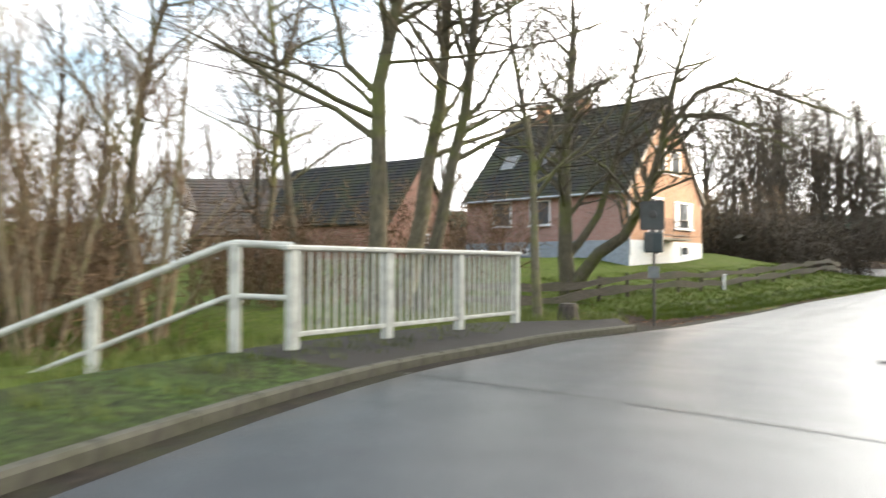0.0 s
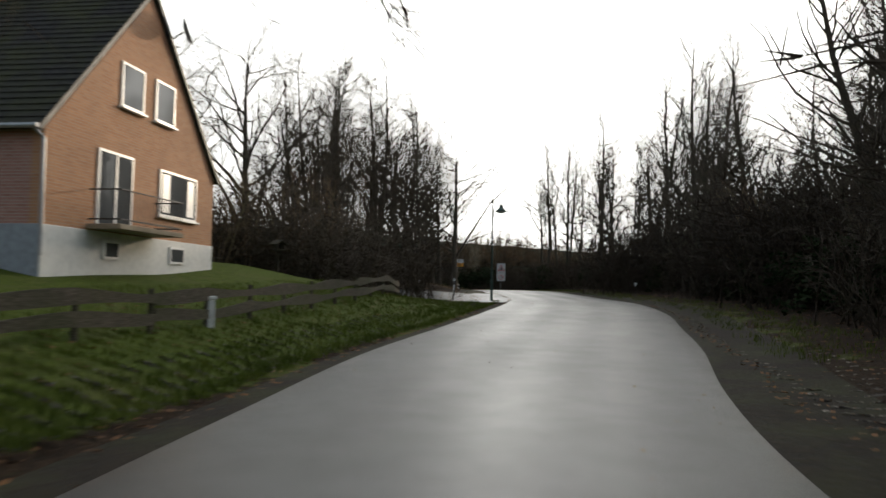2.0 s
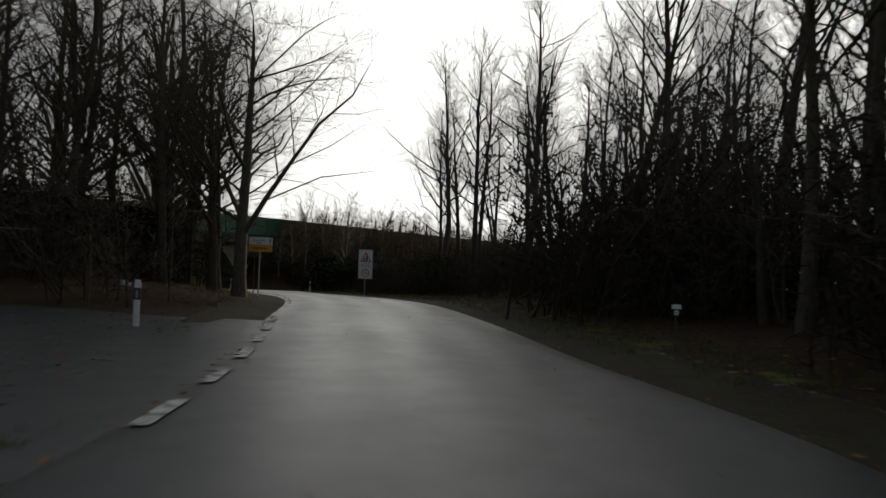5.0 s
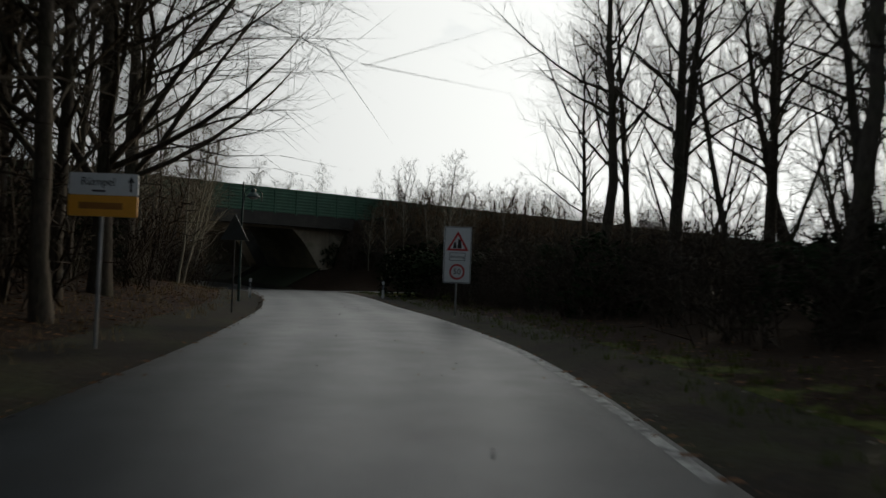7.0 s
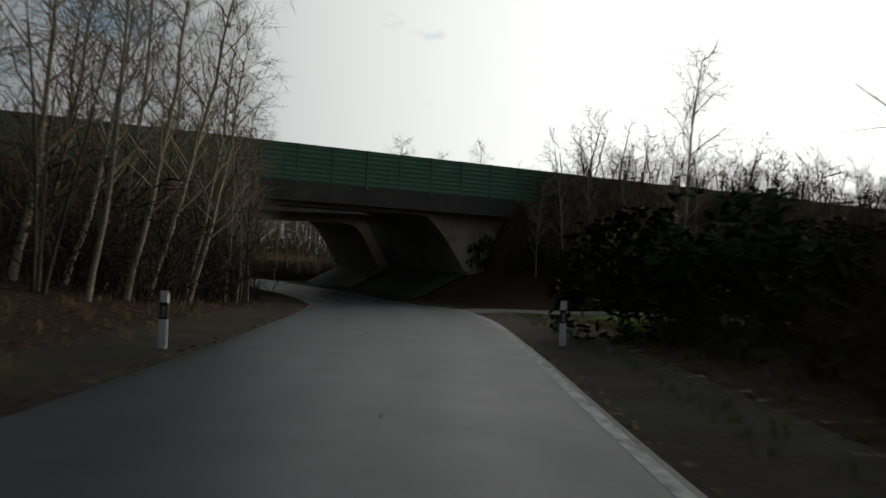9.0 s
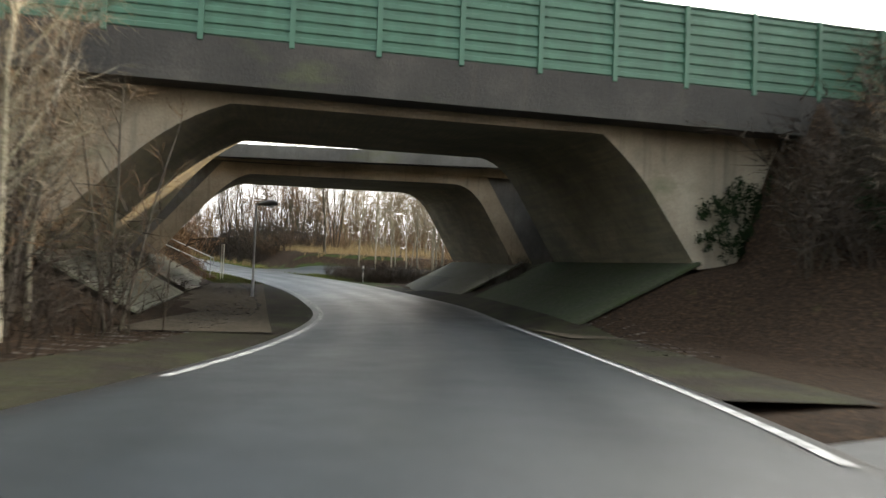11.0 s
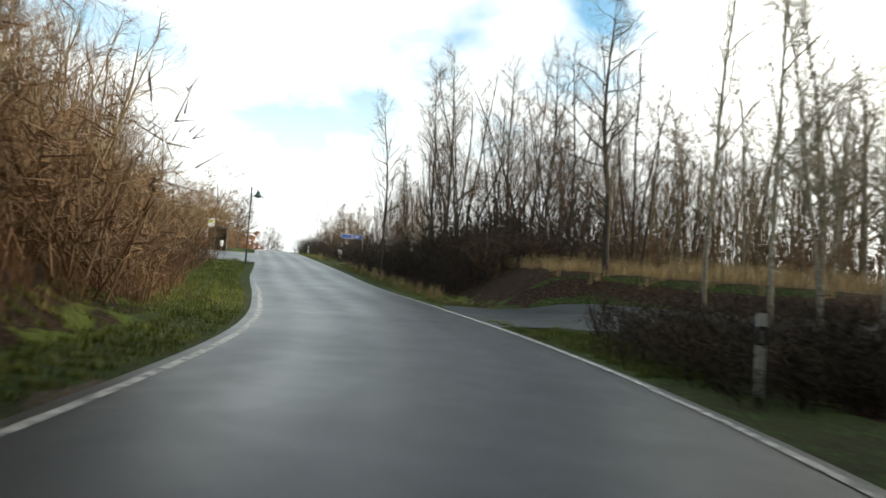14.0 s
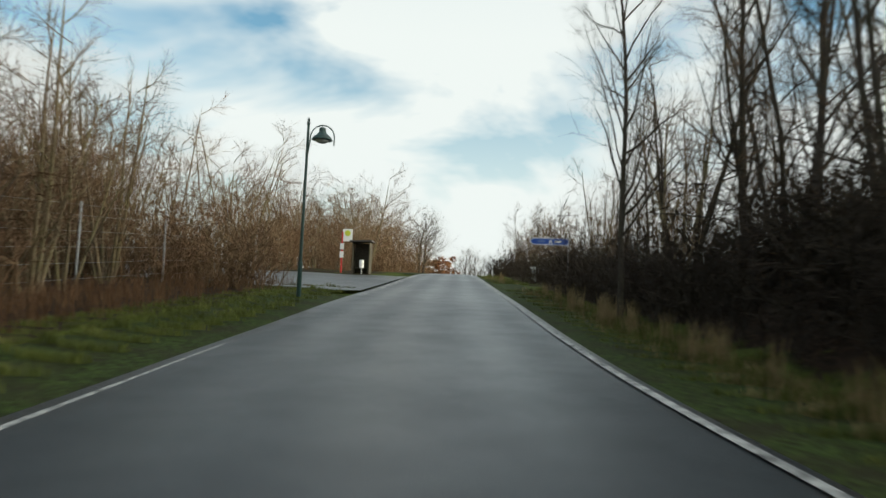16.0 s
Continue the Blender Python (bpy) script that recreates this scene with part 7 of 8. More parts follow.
# grove between the side road and the bank
for x, y, h in ((39.3, 69.2, 18), (44.0, 73.0, 18), (46.9, 76.6, 17), (36.0, 71.0, 17), (41.0, 75.0, 18), (45.5, 79.0, 17), (33.0, 75.0, 18), (37.5, 79.0, 18), (42.5, 83.0, 17),
                (47.5, 84.5, 15), (38.5, 86.0, 17), (44.5, 90.0, 14), (42.5, 68.0, 16), (46.6, 72.2, 16), (34.8, 67.5, 17),
                (37.5, 74.5, 18), (40.0, 71.5, 17), (34.0, 71.5, 18), (43.0, 77.0, 17)):
    plant("alder", x, y, h)
plant("spreading", 50.0, 90.3, 17.5, 60)
plant("spreading", 48.2, 80.2, 14.5, 60)
plant("spreading", 45.4, 77.4, 14.5, 10)
plant("spreading", 45.0, 66.5, 12.5, 200)
plant("spreading", 44.6, 68.2, 11, 320)
wood_mass("grove_depth", "crowded bare trunks deep in the grove", [q for q in places_along(50, 11.8, 17.6, False, 10, 40, 1.5) if q[0] > 19.5 + 0.3 * (q[1] - 23.8)], far_wood, 13, 18, 15, GREY)
# wood on the right of the bend
for x, y, h in ((71.5, 64.0, 17), (66.5, 58.5, 18), (80.3, 87.9, 16), (82.4, 97.9, 19), (60.0, 56.5, 19), (75.5, 78.0, 17), (69.5, 74.0, 16), (56.5, 50.5, 19), (53.0, 44.0, 18)):
    plant("wood", x, y, h, label="thick dark trunk of a tall bare woodland tree" if x < 72 else None)
scatter("wood", 38, 4.6, 16.0, True, 6.5, 26, 14, 19, 5, 2.4)
scatter("alder", 15, 3.6, 15.5, True, 5.0, 14, 8, 13, 6, 2.2)
scatter("multistem", 12, 3.8, 11.5, True, 5.0, 12, 6, 9, 7, 1.8)
scatter("spreading", 6, 4.8, 9, True, 6, 16, 10, 12, 8, 4)
wood_mass("wood_depth", "crowded dark trunks deep in the wood", places_along(80, 2.5, 10.5, True, 12, 50, 2.2) + places_along(75, 9.5, 16.2, True, 18, 62, 2.2), far_wood, 13, 19, 15, GREY, 1.15)
wood_mass("wood_understorey", "tangled bare understorey deep in the wood", places_along(120, 3.6, 10.8, True, 6.0, 26, 1.3) + places_along(90, 9.0, 16.2, True, 6.5, 30, 1.5), far_slim, 5, 11, 9, GREY, 1.3)
# banks by the near portal
for x, y, h in ((56.3, 108.6, 8.5), (57.0, 112.6, 8), (57.2, 116.4, 7.5), (55.4, 114.8, 8.5), (56.4, 119.0, 7), (54.6, 117.6, 8), (56.8, 110.6, 7.5), (55.0, 111.0, 9), (57.4, 114.4, 7)):
    plant("birch", x, y, h)
wood_mass("bank_saplings", "thin bare saplings beside the portal", places_along(34, 18.4, 20.5, False, 2.8, 9, 0.7), far_slim, 3.5, 7, 9, BROWN)
for x, y, h in ((54.2, 100.5, 10), (52.6, 103.5, 10.5), (54.9, 106.0, 9.5), (51.3, 98.4, 10), (53.3, 96.6, 9.5), (50.0, 107.0, 10), (53.5, 110.0, 9), (48.6, 101.5, 10), (49.6, 94.6, 11), (55.8, 111.5, 8),
                (51.8, 112.8, 8.5), (47.0, 96.0, 11), (52.0, 100.8, 9.5), (50.6, 103.0, 10), (53.9, 98.4, 8.5), (55.2, 103.2, 8)):
    birch = plant("birch", x, y, h + 1.5)
    # leaning out over the road
    birch.rotation_euler = (radians(4 + (y * 7.3) % 11), 0, radians(70 + (x * 9.1) % 40))
scatter("alder", 5, 15.6, 19.0, False, 9, 22, 9, 13, 14, 2.8)
wood_mass("bank_saplings", "thin bare saplings crowding the bank", places_along(60, 15.5, 19.2, False, 4.5, 20, 1.0), far_slim, 4, 8.5, 9, BROWN)
for x, y, h in ((77.0, 120.5, 7), (79.2, 121.5, 7.5), (75.6, 121.6, 6), (82.0, 121.0, 8), (85.5, 121.8, 8), (88.0, 122.4, 7), (92.0, 122.6, 8), (73.5, 102.6, 10.5)):
    plant("birch", x, y, h)
wood_mass("bank_brush", "bare saplings along the motorway bank in front of the barrier", places_bank(120, 11, 85, -6.5, -2.6, 0.8) + places_bank(40, -70, -19, -11.5, -3, 1.4), far_slim, 4.2, 7.4, 9,
          BROWN, 1.5)
wood_mass("far_woods", "bare treetops beyond the motorway", [q for q in places_bank(120, -110, 190, 44, 110, 2.4) if terrain([q[0]], [q[1]])[2][0] > 46 and not (55 < q[0] < 150 and q[1] < 190)], far_wood, 13, 18, 15, GREY, 1.2)
wood_mass("bank_brush", "tall bare saplings crowding the top of the motorway bank", places_bank(70, 13, 70, -6.0, -2.6, 0.7), far_slim, 6.5, 9.0, 9, BROWN, 1.4)
# beyond the underpass, on the left
scatter("multistem", 20, 23.9, 27.0, False, 4.6, 12, 7.5, 10.5, 21, 1.4)
scatter("multistem", 10, 26.8, 28.2, False, 6.2, 13, 7, 9, 25, 1.4)
scatter("birch", 8, 24.0, 26.0, False, 6, 15, 8.5, 11, 22, 2.5)
scatter("sapling", 8, 23.6, 27.6, False, 4.2, 9, 3, 6, 23, 1.4)
scatter("multistem", 8, 29.3, 30.6, False, 5, 14, 6, 9, 24, 2.0)
wood_mass("thicket", "dense bare thicket of tan stems behind the verge", places_along(45, 23.8, 26.3, False, 4.5, 18, 1.0), thick_slim, 6, 10, 9, TAN, 1.1)
wood_mass("thicket", "lower bare thicket behind the wire fence", places_along(100, 26.2, 28.5, False, 6.2, 24, 0.8), thick_slim, 5.5, 9.0, 9, TAN, 1.2)
wood_mass("thicket", "dense bare thicket behind the bus stop", places_along(95, 29.0, 31.0, False, 5, 24, 1.1), thick_slim, 8.5, 12, 9, TAN, 1.3)
# beyond the underpass, on the right
for x, y, h in ((20.5, 49.5, 5.5), (22.5, 52.0, 6.5), (19.0, 52.5, 6.5), (24.5, 50.5, 6), (27.0, 53.0, 7), (17.0, 51.0, 6), (23.5, 55.5, 7.5), (29.5, 56.5, 7)):
    plant("multistem", x, y, h, label="dense bare brown thicket behind the brick house")
for x, y, h in ((47.5, 185.5, 12.5), (50.5, 188.5, 13), (44.5, 190.5, 12.5), (53.5, 184.5, 12), (47.5, 193.5, 12), (41.0, 194.0, 10.5), (57.5, 181.5, 12)):
    plant("clump", x, y, h)
plant("alder", 57.0, 174.6, 11.5)
for x, y, h in ((46.0, 186.5, 13), (44.0, 190.0, 14), (41.5, 187.5, 11.5), (49.0, 190.0, 14), (52.0, 186.5, 12.5), (46.5, 195.0, 13), (42.0, 197.0, 10), (38.0, 199.5, 9), (51.0, 198.0, 10.5),
                (60.6, 167.3, 13), (62.0, 164.6, 13.5), (63.8, 169.5, 12.5), (64.6, 165.4, 13), (67.0, 167.8, 13)):
    plant("birch" if x > 60 else "alder", x, y, h, stout=0.7)
scatter("birch", 18, 23.6, 27.4, True, 13, 28, 9, 13, 31, 2.6)
scatter("birch", 12, 24.0, 25.6, True, 7, 15, 9, 13, 35, 2.0)
scatter("birch", 9, 23.8, 28.0, True, 15, 30, 10, 14, 32, 3.0)
scatter("multistem", 12, 27.6, 30.6, True, 4.5, 13, 5.5, 8, 33, 1.8)
scatter("alder", 8, 27.8, 30.0, True, 6, 20, 8, 11, 34, 3.0)
wood_mass("birch_wood", "pale bare birches deep behind the side lane", places_along(80, 23.6, 28.4, True, 20, 48, 2.0), far_wood, 9, 14, 15, PALE, 0.9)
wood_mass("birch_understorey", "tangled tan understorey between the birches", places_along(95, 23.6, 28.4, True, 12, 40, 1.5), far_slim, 4, 8, 9, TAN, 1.4)
wood_mass("crest_wood", "bare trees crowding the bank up to the crest", places_along(75, 26.6, 31.0, True, 5, 26, 1.3), thick_slim, 6, 10, 9, BROWN, 1.1)
for x, y, h in ((-28.5, 269.3, 11.5), (-33.5, 277.0, 11), (-97, 385, 17), (-95, 388, 15), (-128, 440, 13), (-136, 455, 10)):
    plant("spreading", x, y, h)

# brush
bush_m = [make_bush(s, 2.6) for s in (1, 2, 3)]
leafy = [make_leafy(s, 2.8, 1.4, 620, 0.11) for s in (1, 2)]
bush_rg = random.Random(17)


def brush(name, label, meshes, mat, places, k0, k1, wide=1.15):
    join(name, [(meshes[bush_rg.randrange(len(meshes))], spot(p, bush_rg.uniform(k0, k1), wide), 0) for p in places], [mat], label, "brush")


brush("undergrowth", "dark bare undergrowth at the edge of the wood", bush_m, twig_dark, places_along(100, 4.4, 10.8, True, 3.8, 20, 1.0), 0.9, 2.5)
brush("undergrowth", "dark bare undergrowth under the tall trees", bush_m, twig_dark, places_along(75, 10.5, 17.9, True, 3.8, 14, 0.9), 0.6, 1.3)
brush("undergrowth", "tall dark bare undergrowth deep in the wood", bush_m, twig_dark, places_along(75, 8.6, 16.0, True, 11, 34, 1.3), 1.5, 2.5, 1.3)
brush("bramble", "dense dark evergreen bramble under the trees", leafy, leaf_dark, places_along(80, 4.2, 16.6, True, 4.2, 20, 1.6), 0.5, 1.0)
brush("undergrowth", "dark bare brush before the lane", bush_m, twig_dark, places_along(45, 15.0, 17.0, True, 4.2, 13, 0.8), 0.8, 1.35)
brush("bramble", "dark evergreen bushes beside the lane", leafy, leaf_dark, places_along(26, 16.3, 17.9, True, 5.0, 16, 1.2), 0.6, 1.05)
brush("brown_brush", "brown bare brush under the trees", bush_m, twig_grey, places_along(55, 12.6, 17.6, False, 4.5, 11, 0.9) + places_along(20, 17.6, 20.6, False, 3.4, 9, 0.8), 0.4, 0.9)
brush("undergrowth", "dark bare undergrowth on the bank beside the portal", bush_m, twig_dark, places_along(50, 17.6, 20.6, False, 2.8, 9, 0.7), 0.6, 1.4)
brush("undergrowth", "dark bare undergrowth in the grove", bush_m, twig_dark, places_along(70, 11.9, 18.4, False, 4, 24, 1.0), 0.9, 1.9)
brush("bramble", "dark evergreen undergrowth in the grove", leafy, leaf_dark, places_along(40, 11.8, 18.0, False, 6, 30, 1.8), 0.7, 1.5)
brush("brown_brush", "reddish brown bare brush on the bank", bush_m, twig_brown, places_along(50, 23.9, 25.7, False, 2.8, 10, 0.7) + places_along(60, 25.7, 28.2, False, 5.9, 12, 0.7), 0.6, 1.6)
brush("brown_brush", "reddish brown bare brush by the bus stop", bush_m, twig_brown, places_along(45, 28.9, 31.0, False, 4.5, 10, 0.9), 0.9, 1.8)
brush("undergrowth", "low dark brush beside the lane", bush_m, twig_dark, places_along(120, 22.9, 25.2, True, 1.4, 9, 0.6), 0.3, 0.6)
brush("undergrowth", "dark bare brush along the verge", bush_m, twig_dark, places_along(130, 26.3, 31.0, True, 2.8, 11, 0.7), 0.6, 1.3)
brush("brown_brush", "brown bare brush between the birches", bush_m, twig_brown, places_along(80, 22.8, 27.6, True, 10, 36, 1.4), 0.6, 1.3)
brush("brown_brush", "brown bare brush on the bank behind the lane", bush_m, twig_brown, places_along(90, 25.5, 27.6, True, 3.6, 12, 0.6), 0.3, 0.75)
brush("brown_brush", "brown bare brush by the stream", bush_m, twig_brown, places_along(60, 2.2, 6.0, False, 7, 26, 0.9), 0.6, 1.5)
brush("brown_brush", "grey-brown bare thicket behind the brick house", bush_m, twig_grey, [(far_rg.uniform(14, 31), far_rg.uniform(48.5, 58)) for _ in range(95)], 1.1, 2.1)
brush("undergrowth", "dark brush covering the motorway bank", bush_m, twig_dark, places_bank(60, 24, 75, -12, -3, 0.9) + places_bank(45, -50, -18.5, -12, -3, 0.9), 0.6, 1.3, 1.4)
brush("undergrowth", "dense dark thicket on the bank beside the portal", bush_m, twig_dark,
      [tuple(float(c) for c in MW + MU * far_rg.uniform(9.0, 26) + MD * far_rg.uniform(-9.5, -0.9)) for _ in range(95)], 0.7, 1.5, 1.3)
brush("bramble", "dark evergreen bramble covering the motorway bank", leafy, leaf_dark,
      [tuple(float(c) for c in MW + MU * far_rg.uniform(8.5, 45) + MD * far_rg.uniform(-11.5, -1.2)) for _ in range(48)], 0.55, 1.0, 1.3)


brush("brown_brush", "reddish brown bare brush behind the wire fence", bush_m, twig_brown,
      [(x, 187.6 + (x - 25.5) * 0.30 - 0.9 - far_rg.uniform(0, 4.0)) for x in [far_rg.uniform(4, 29.5) for _ in range(46)]], 0.6, 1.25)
brush("brown_brush", "tall tan thicket closing the bank behind the fence", bush_m, twig_brown, places_along(110, 26.2, 31.0, False, 7.5, 30, 1.2), 1.1, 2.2, 1.2)
brush("undergrowth", "tall dark thicket closing the bank along the crest", bush_m, twig_dark, places_along(70, 26.8, 31.0, True, 6, 30, 1.2), 0.6, 1.3, 1.2)
brush("brown_brush", "tall tan brush closing the view between the birches", bush_m, twig_brown, places_along(50, 23.6, 27.8, True, 18, 42, 1.6), 0.9, 1.6, 1.3)


def on_lane(x, y):
    return (x > 64 and 104.6 < y - (x - 66) * 0.26 < 111.0) or within(x, y, [(56.3, 165.0), (50.0, 173.5), (78.0, 175.0), (78.0, 170.2)]) or \
        (x < 32 and abs((y - 198) - (x - 26) * 0.36) < 6.0 and y < 206) or within(x, y, [(32.0, 44.2), (42.0, 57.2), (26.5, 66.5), (19.5, 54.5)])


# dry grass, green grass and leaves on the ground
def blades(name, n, places, mat, h0, h1, wide, label, lean=0.35, per=7, seed=1):
    rg = random.Random(seed)
    xs, ys = [], []
    pts = [places(rg) for _ in range(n)]
    zs, _, e, *_ = terrain([p[0] for p in pts], [p[1] for p in pts])
    v, f = [], []
    for (x, y), z, ee in zip(pts, zs, e):
        if ee < 0.12 or on_lane(x, y):
            continue
        z0 = z + (0.12 if ee < 1.3 else 0.0)
        for _ in range(per):
            a, h = rg.uniform(0, 6.28), rg.uniform(h0, h1)
            bx, by = x + rg.gauss(0, 0.07), y + rg.gauss(0, 0.07)
            lx, ly = rg.gauss(0, lean) * h, rg.gauss(0, lean) * h
            wx, wy = wide * math.cos(a), wide * math.sin(a)
            k = len(v)
            v += [(bx - wx, by - wy, z0 - 0.03), (bx + wx, by + wy, z0 - 0.03), (bx + lx * 0.4 + wx * 0.7, by + ly * 0.4 + wy * 0.7, z0 + h * 0.6),
                  (bx + lx * 0.4 - wx * 0.7, by + ly * 0.4 - wy * 0.7, z0 + h * 0.6), (bx + lx, by + ly, z0 + h)]
            f += [(k, k + 1, k + 2, k + 3), (k + 3, k + 2, k + 4)]
    me = bpy.data.meshes.new(name)
    me.from_pydata(v, [], f)
    me.materials.append(mat)
    me.update()
    tagged(new(name, me), label, "grass" if "leaves" not in name else "leaves", kind="stuff")


def along(s0, s1, right, e0, e1, power=1.0):
    return lambda rg: from_edge(rg.uniform(s0, s1), right, e0 + (e1 - e0) * rg.random() ** power)[:2]


blades("grass", 6500, along(4.9, 10.2, False, 0.45, 6.5, 1.4), lawn_mat, 0.05, 0.13, 0.006, "short green grass on the bank below the fence", seed=2)
blades("grass", 5600, along(23.6, 28.3, False, 0.15, 3.0), grass_mat, 0.04, 0.14, 0.007, "green grass verge along the road edge", seed=3)
blades("grass", 6500, along(24.4, 29.0, True, 0.15, 2.2), grass_mat, 0.05, 0.2, 0.007, "green grass verge along the road edge", seed=4)
blades("grass", 2600, along(0.6, 4.4, False, 0.6, 4.6), grass_mat, 0.08, 0.3, 0.007, "rough green grass beside the footway", seed=5)
blades("grass", 5200, along(16.9, 18.3, True, 3.0, 11.0), grass_mat, 0.05, 0.18, 0.007, "green grass patch between the road and the lane", seed=21)
blades("grass", 1800, along(7.0, 18.8, True, 0.8, 3.6), lawn_mat, 0.05, 0.16, 0.006, "dull green grass in the woodland verge", seed=6)
blades("dry_grass", 26, along(26.3, 28.6, True, 0.9, 1.6), straw, 0.3, 0.75, 0.006, "tall straw-coloured tufts of dry grass on the verge", 0.16, per=60, seed=7)
blades("dry_grass", 1700, along(24.0, 28.2, False, 2.4, 6.5), dead_stems, 0.2, 0.7, 0.006, "reddish brown dead stems at the foot of the brush", 0.25, seed=8)
blades("dry_grass", 1500, along(24.0, 27.5, True, 9, 22), straw, 0.5, 1.1, 0.008, "pale dry reeds between the trees", 0.2, seed=9)
blades("dry_grass", 500, along(26.0, 28.8, True, 0.5, 1.7), straw, 0.1, 0.3, 0.006, "pale dry tufts in the green verge", 0.35, seed=17)
blades("dry_grass", 1600, along(25.4, 27.2, True, 4.5, 13), straw, 0.25, 0.7, 0.007, "straw-coloured dry grass on the bank behind the lane", 0.3, seed=18)
blades("dry_grass", 350, along(12.8, 18.8, False, 1.0, 4.0), straw, 0.1, 0.25, 0.005, "brown dry grass under the trees", 0.4, seed=10)


def litter(name, n, places, mat, size, label, seed):
    rg = random.Random(seed)
    pts = [places(rg) for _ in range(n)]
    zs, _, e, s, _ = terrain([p[0] for p in pts], [p[1] for p in pts])
    kk = np.clip((s * 12).astype(int), 0, len(height_line) - 1)
    v, f = [], []
    for (x, y), z, ee, k_ in zip(pts, zs, e, kk):
        h = height_line[k_] + rise_line[k_] * ((ee > 0.02) * 1.0)
        z0 = (h + 0.055 if ee <= 0.02 else max(z, h - 0.02 + (z + 0.03 - h + 0.02) * min(ee / 1.9, 1))) + 0.012
        a, r = rg.uniform(0, 6.28), size * rg.uniform(0.6, 1.4)
        t = Vector((math.cos(a), math.sin(a), rg.uniform(-0.3, 0.3))) * r
        w = Vector((-math.sin(a), math.cos(a), rg.uniform(-0.4, 0.4))) * r * 0.6
        p = Vector((x, y, z0))
        k = len(v)
        v += [tuple(p - t), tuple(p + w), tuple(p + t), tuple(p - w)]
        f.append((k, k + 1, k + 2, k + 3))
    me = bpy.data.meshes.new(name)
    me.from_pydata(v, [], f)
    me.materials.append(mat)
    me.update()
    tagged(new(name, me), label, "leaves", kind="stuff")


litter("fallen_leaves", 6000, along(4.5, 19.0, False, -0.2, 5.0, 1.3), leaf_litter, 0.045, "brown fallen leaves scattered along the verge", 1)
litter("fallen_leaves", 7000, along(2.0, 19.0, True, -0.2, 5.0, 1.3), leaf_litter, 0.045, "brown fallen leaves scattered along the verge", 2)
litter("fallen_leaves", 6500, along(12.4, 18.9, False, 0.3, 7.0, 1.1), leaf_litter, 0.05, "rust-brown leaves covering the bank under the trees", 11)
litter("fallen_leaves", 420, along(2.5, 18.0, False, -6.0, 0.0), leaf_litter, 0.026, "single leaves lying on the asphalt", 3)
litter("leaf_mulch", 2600, along(5.4, 8.2, False, 0.5, 1.9), rubble_mat, 0.055, "dark wet leaves and stones along the lawn's edge", 4)
litter("leaf_mulch", 2600, along(1.6, 6.5, True, 0.4, 2.6), rubble_mat, 0.055, "dark wet leaves and stones on the roadside", 5)
litter("leaf_mulch", 1400, along(20.0, 23.2, True, 0.6, 2.6), rubble_mat, 0.05, "litter and dead leaves beside the gutter", 6)
litter("leaf_mulch", 1400, along(19.5, 23.2, False, 1.8, 3.6), rubble_mat, 0.05, "litter and dead leaves beside the gutter", 7)
litter("leaf_mulch", 3000, along(16.6, 18.4, True, 0.2, 1.8, 1.1), pale_leaves, 0.05, "pale wet leaves scattered over the verge gravel", 18)
litter("leaf_mulch", 2200, along(6.0, 16.6, True, 0.2, 1.9, 1.2), pale_leaves, 0.04, "pale wet leaves along the woodland verge", 19)
litter("leaf_mulch", 2400, along(15.6, 18.7, True, 0.2, 1.9), rubble_mat, 0.05, "muddy gravel and leaves at the lane's mouth", 8)

# brush added along the line to the sun, keeps its glint off the road
brush("undergrowth", "tall understorey added behind the first trunks to block the low sun", bush_m, twig_dark,
      [(42.5 + 0.9 * k + far_rg.uniform(-2.5, 2.5), 47.5 + 0.44 * k + far_rg.uniform(-3.5, 3.5)) for k in [far_rg.uniform(11, 27) for _ in range(34)]], 1.5, 2.4, 1.2)
brush("bramble", "dense dark evergreen bush beside the marker post", leafy, leaf_dark,
      [(64.9, 92.8), (65.6, 93.9), (66.9, 92.6), (65.3, 91.0), (67.6, 94.2), (65.0, 89.4), (66.5, 90.2), (68.6, 91.6), (66.2, 95.2), (69.5, 93.4), (67.2, 88.6)], 0.75, 1.15)
ivy_rg = random.Random(31)
join("ivy", [(leafy[k % 2], MW_TURN @ pose(u, 0.22, z, 90 + ivy_rg.uniform(-8, 8), 0, ivy_rg.uniform(-20, 20)) @ Matrix.Diagonal((w, w, 0.10, 1)), 0)
             for k, (u, z, w) in enumerate(((8.3, 3.3, 0.55), (9.2, 3.9, 0.6), (9.9, 2.8, 0.7), (8.8, 2.4, 0.45), (10.6, 4.2, 0.7), (10.9, 3.0, 0.8), (7.9, 2.5, 0.3)))],
     [leaf_dark], "dark ivy creeping over the concrete beside the portal", "ivy")
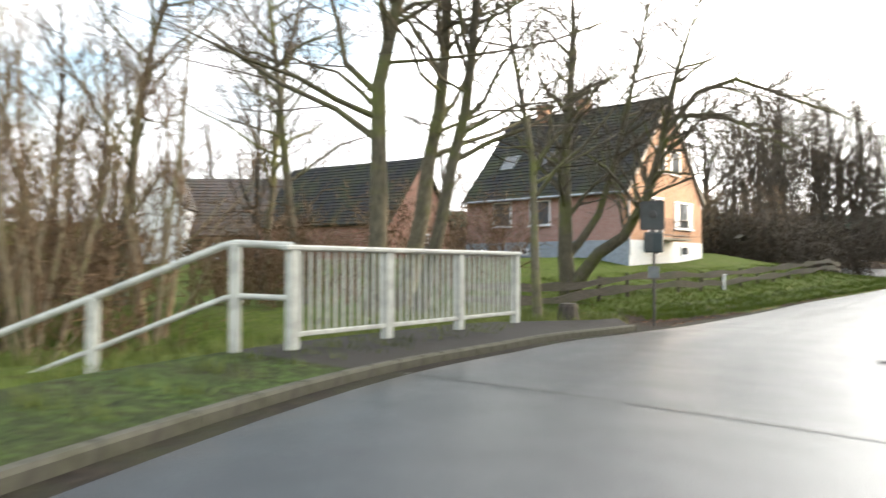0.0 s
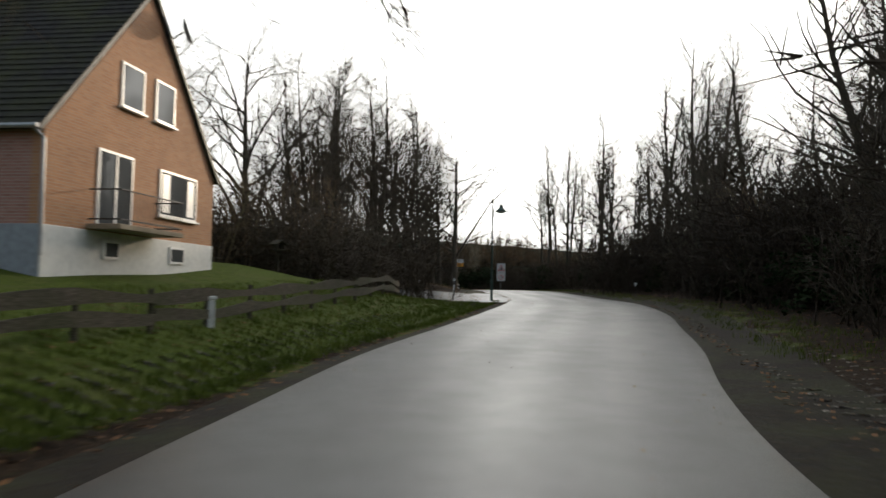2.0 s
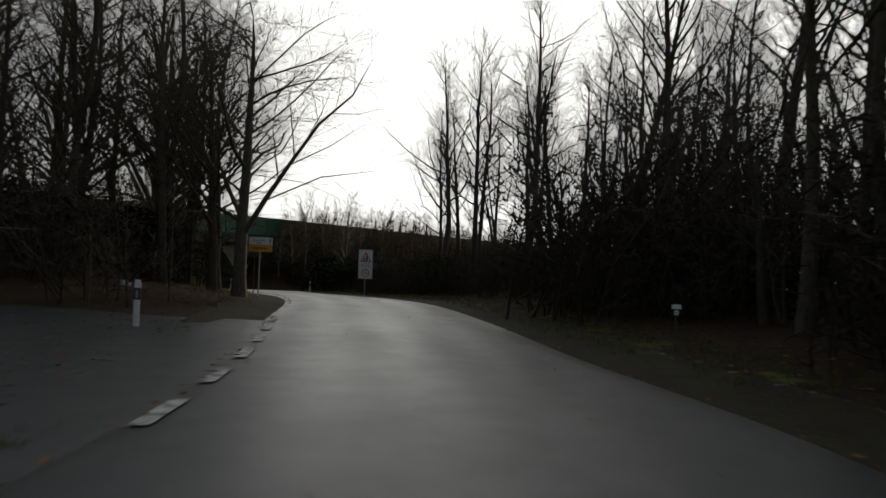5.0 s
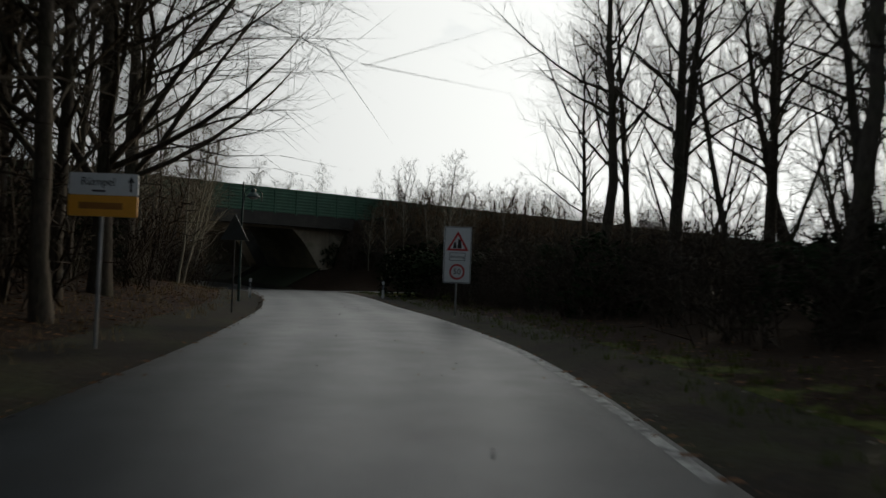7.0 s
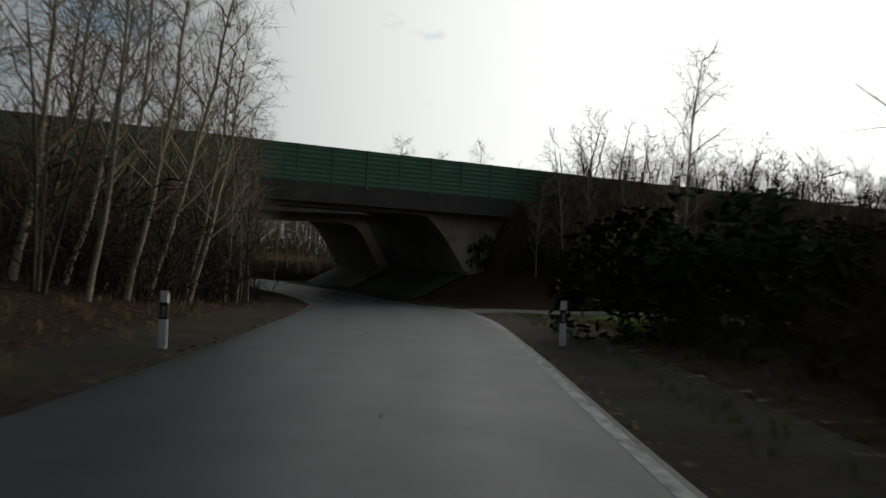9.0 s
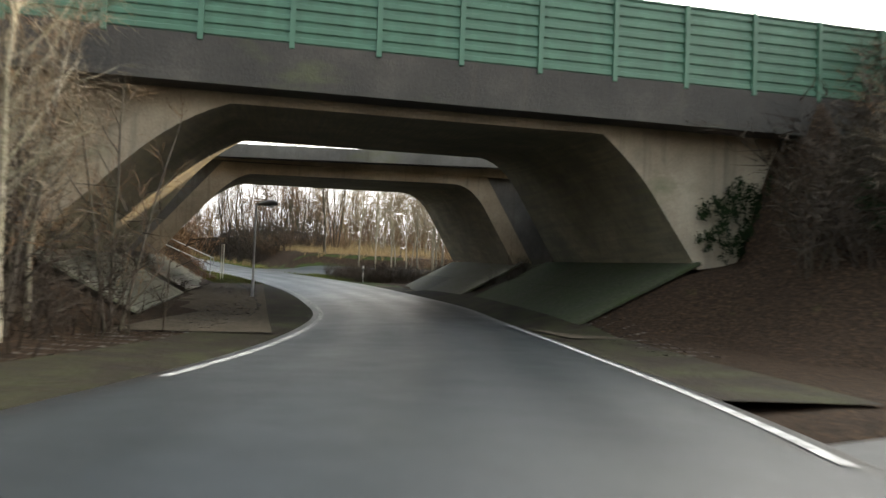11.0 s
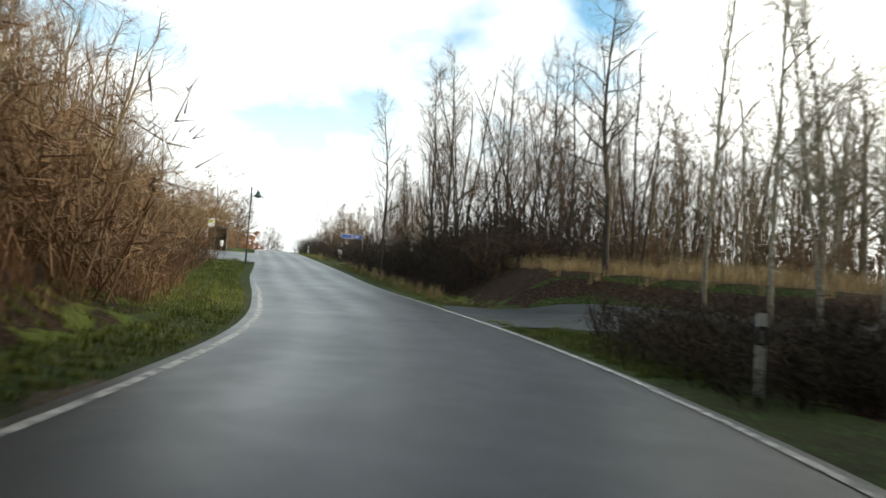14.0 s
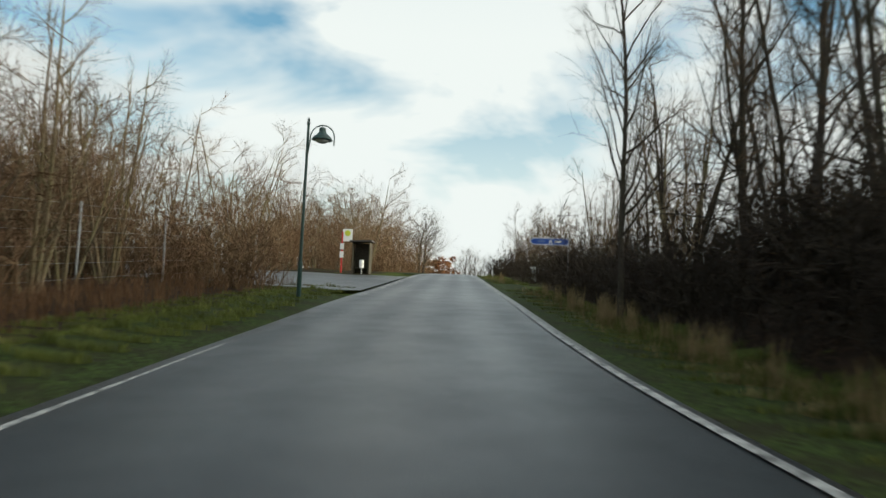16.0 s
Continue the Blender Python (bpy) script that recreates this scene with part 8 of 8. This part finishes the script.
brush("undergrowth", "small dead shrubs on the bare slopes between the bridges", bush_m, twig_dark,
      [tuple(float(c) for c in MW + MU * u + MD * d) for u, d in ((5.6, 11.8), (6.4, 12.6), (5.2, 13.4), (6.8, 13.9), (-9.6, 12.2), (-10.2, 13.4), (-9.0, 13.8))], 0.25, 0.45)
brush("undergrowth", "low dark brush round the marker post", bush_m, twig_dark, places_along(60, 23.1, 24.8, True, 0.7, 2.8, 0.35, 0.4), 0.3, 0.5)
brush("undergrowth", "round bare bush standing at the crest of the road", bush_m, twig_dark,
      [(-6.8 + 1.1 * math.cos(k), 259.8 + 1.1 * math.sin(k)) for k in range(9)], 1.0, 1.35)
brush("copper_bush", "round tree crown keeping its copper-brown leaves beyond the crest", leafy, leaf_copper,
      [(-104.5, 375.5), (-107.0, 377.5), (-102.5, 378.0), (-105.5, 379.5)], 4.4, 5.2, 1.2)
# thicket between the wire fence and the side road
strip = [(x, 187.6 + (x - 25.5) * 0.30 + far_rg.uniform(0.4, 2.6)) for x in [far_rg.uniform(6.0, 24.8) for _ in range(60)]]
wood_mass("thicket", "bare tan saplings between the wire fence and the side road", strip[:34], thick_slim, 5.5, 8.5, 9, TAN, 1.1)
brush("brown_brush", "brown bare brush between the wire fence and the side road", bush_m, twig_brown, strip[20:], 0.6, 1.2)
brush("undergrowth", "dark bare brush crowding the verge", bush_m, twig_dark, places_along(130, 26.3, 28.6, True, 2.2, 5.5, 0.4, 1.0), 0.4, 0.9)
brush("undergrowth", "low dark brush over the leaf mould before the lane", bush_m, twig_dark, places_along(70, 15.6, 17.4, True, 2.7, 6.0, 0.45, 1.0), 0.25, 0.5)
# more added brush towards the sun, blocks its glint on the bend
brush("undergrowth", "tall understorey added by the bend to block the low sun", bush_m, twig_dark,
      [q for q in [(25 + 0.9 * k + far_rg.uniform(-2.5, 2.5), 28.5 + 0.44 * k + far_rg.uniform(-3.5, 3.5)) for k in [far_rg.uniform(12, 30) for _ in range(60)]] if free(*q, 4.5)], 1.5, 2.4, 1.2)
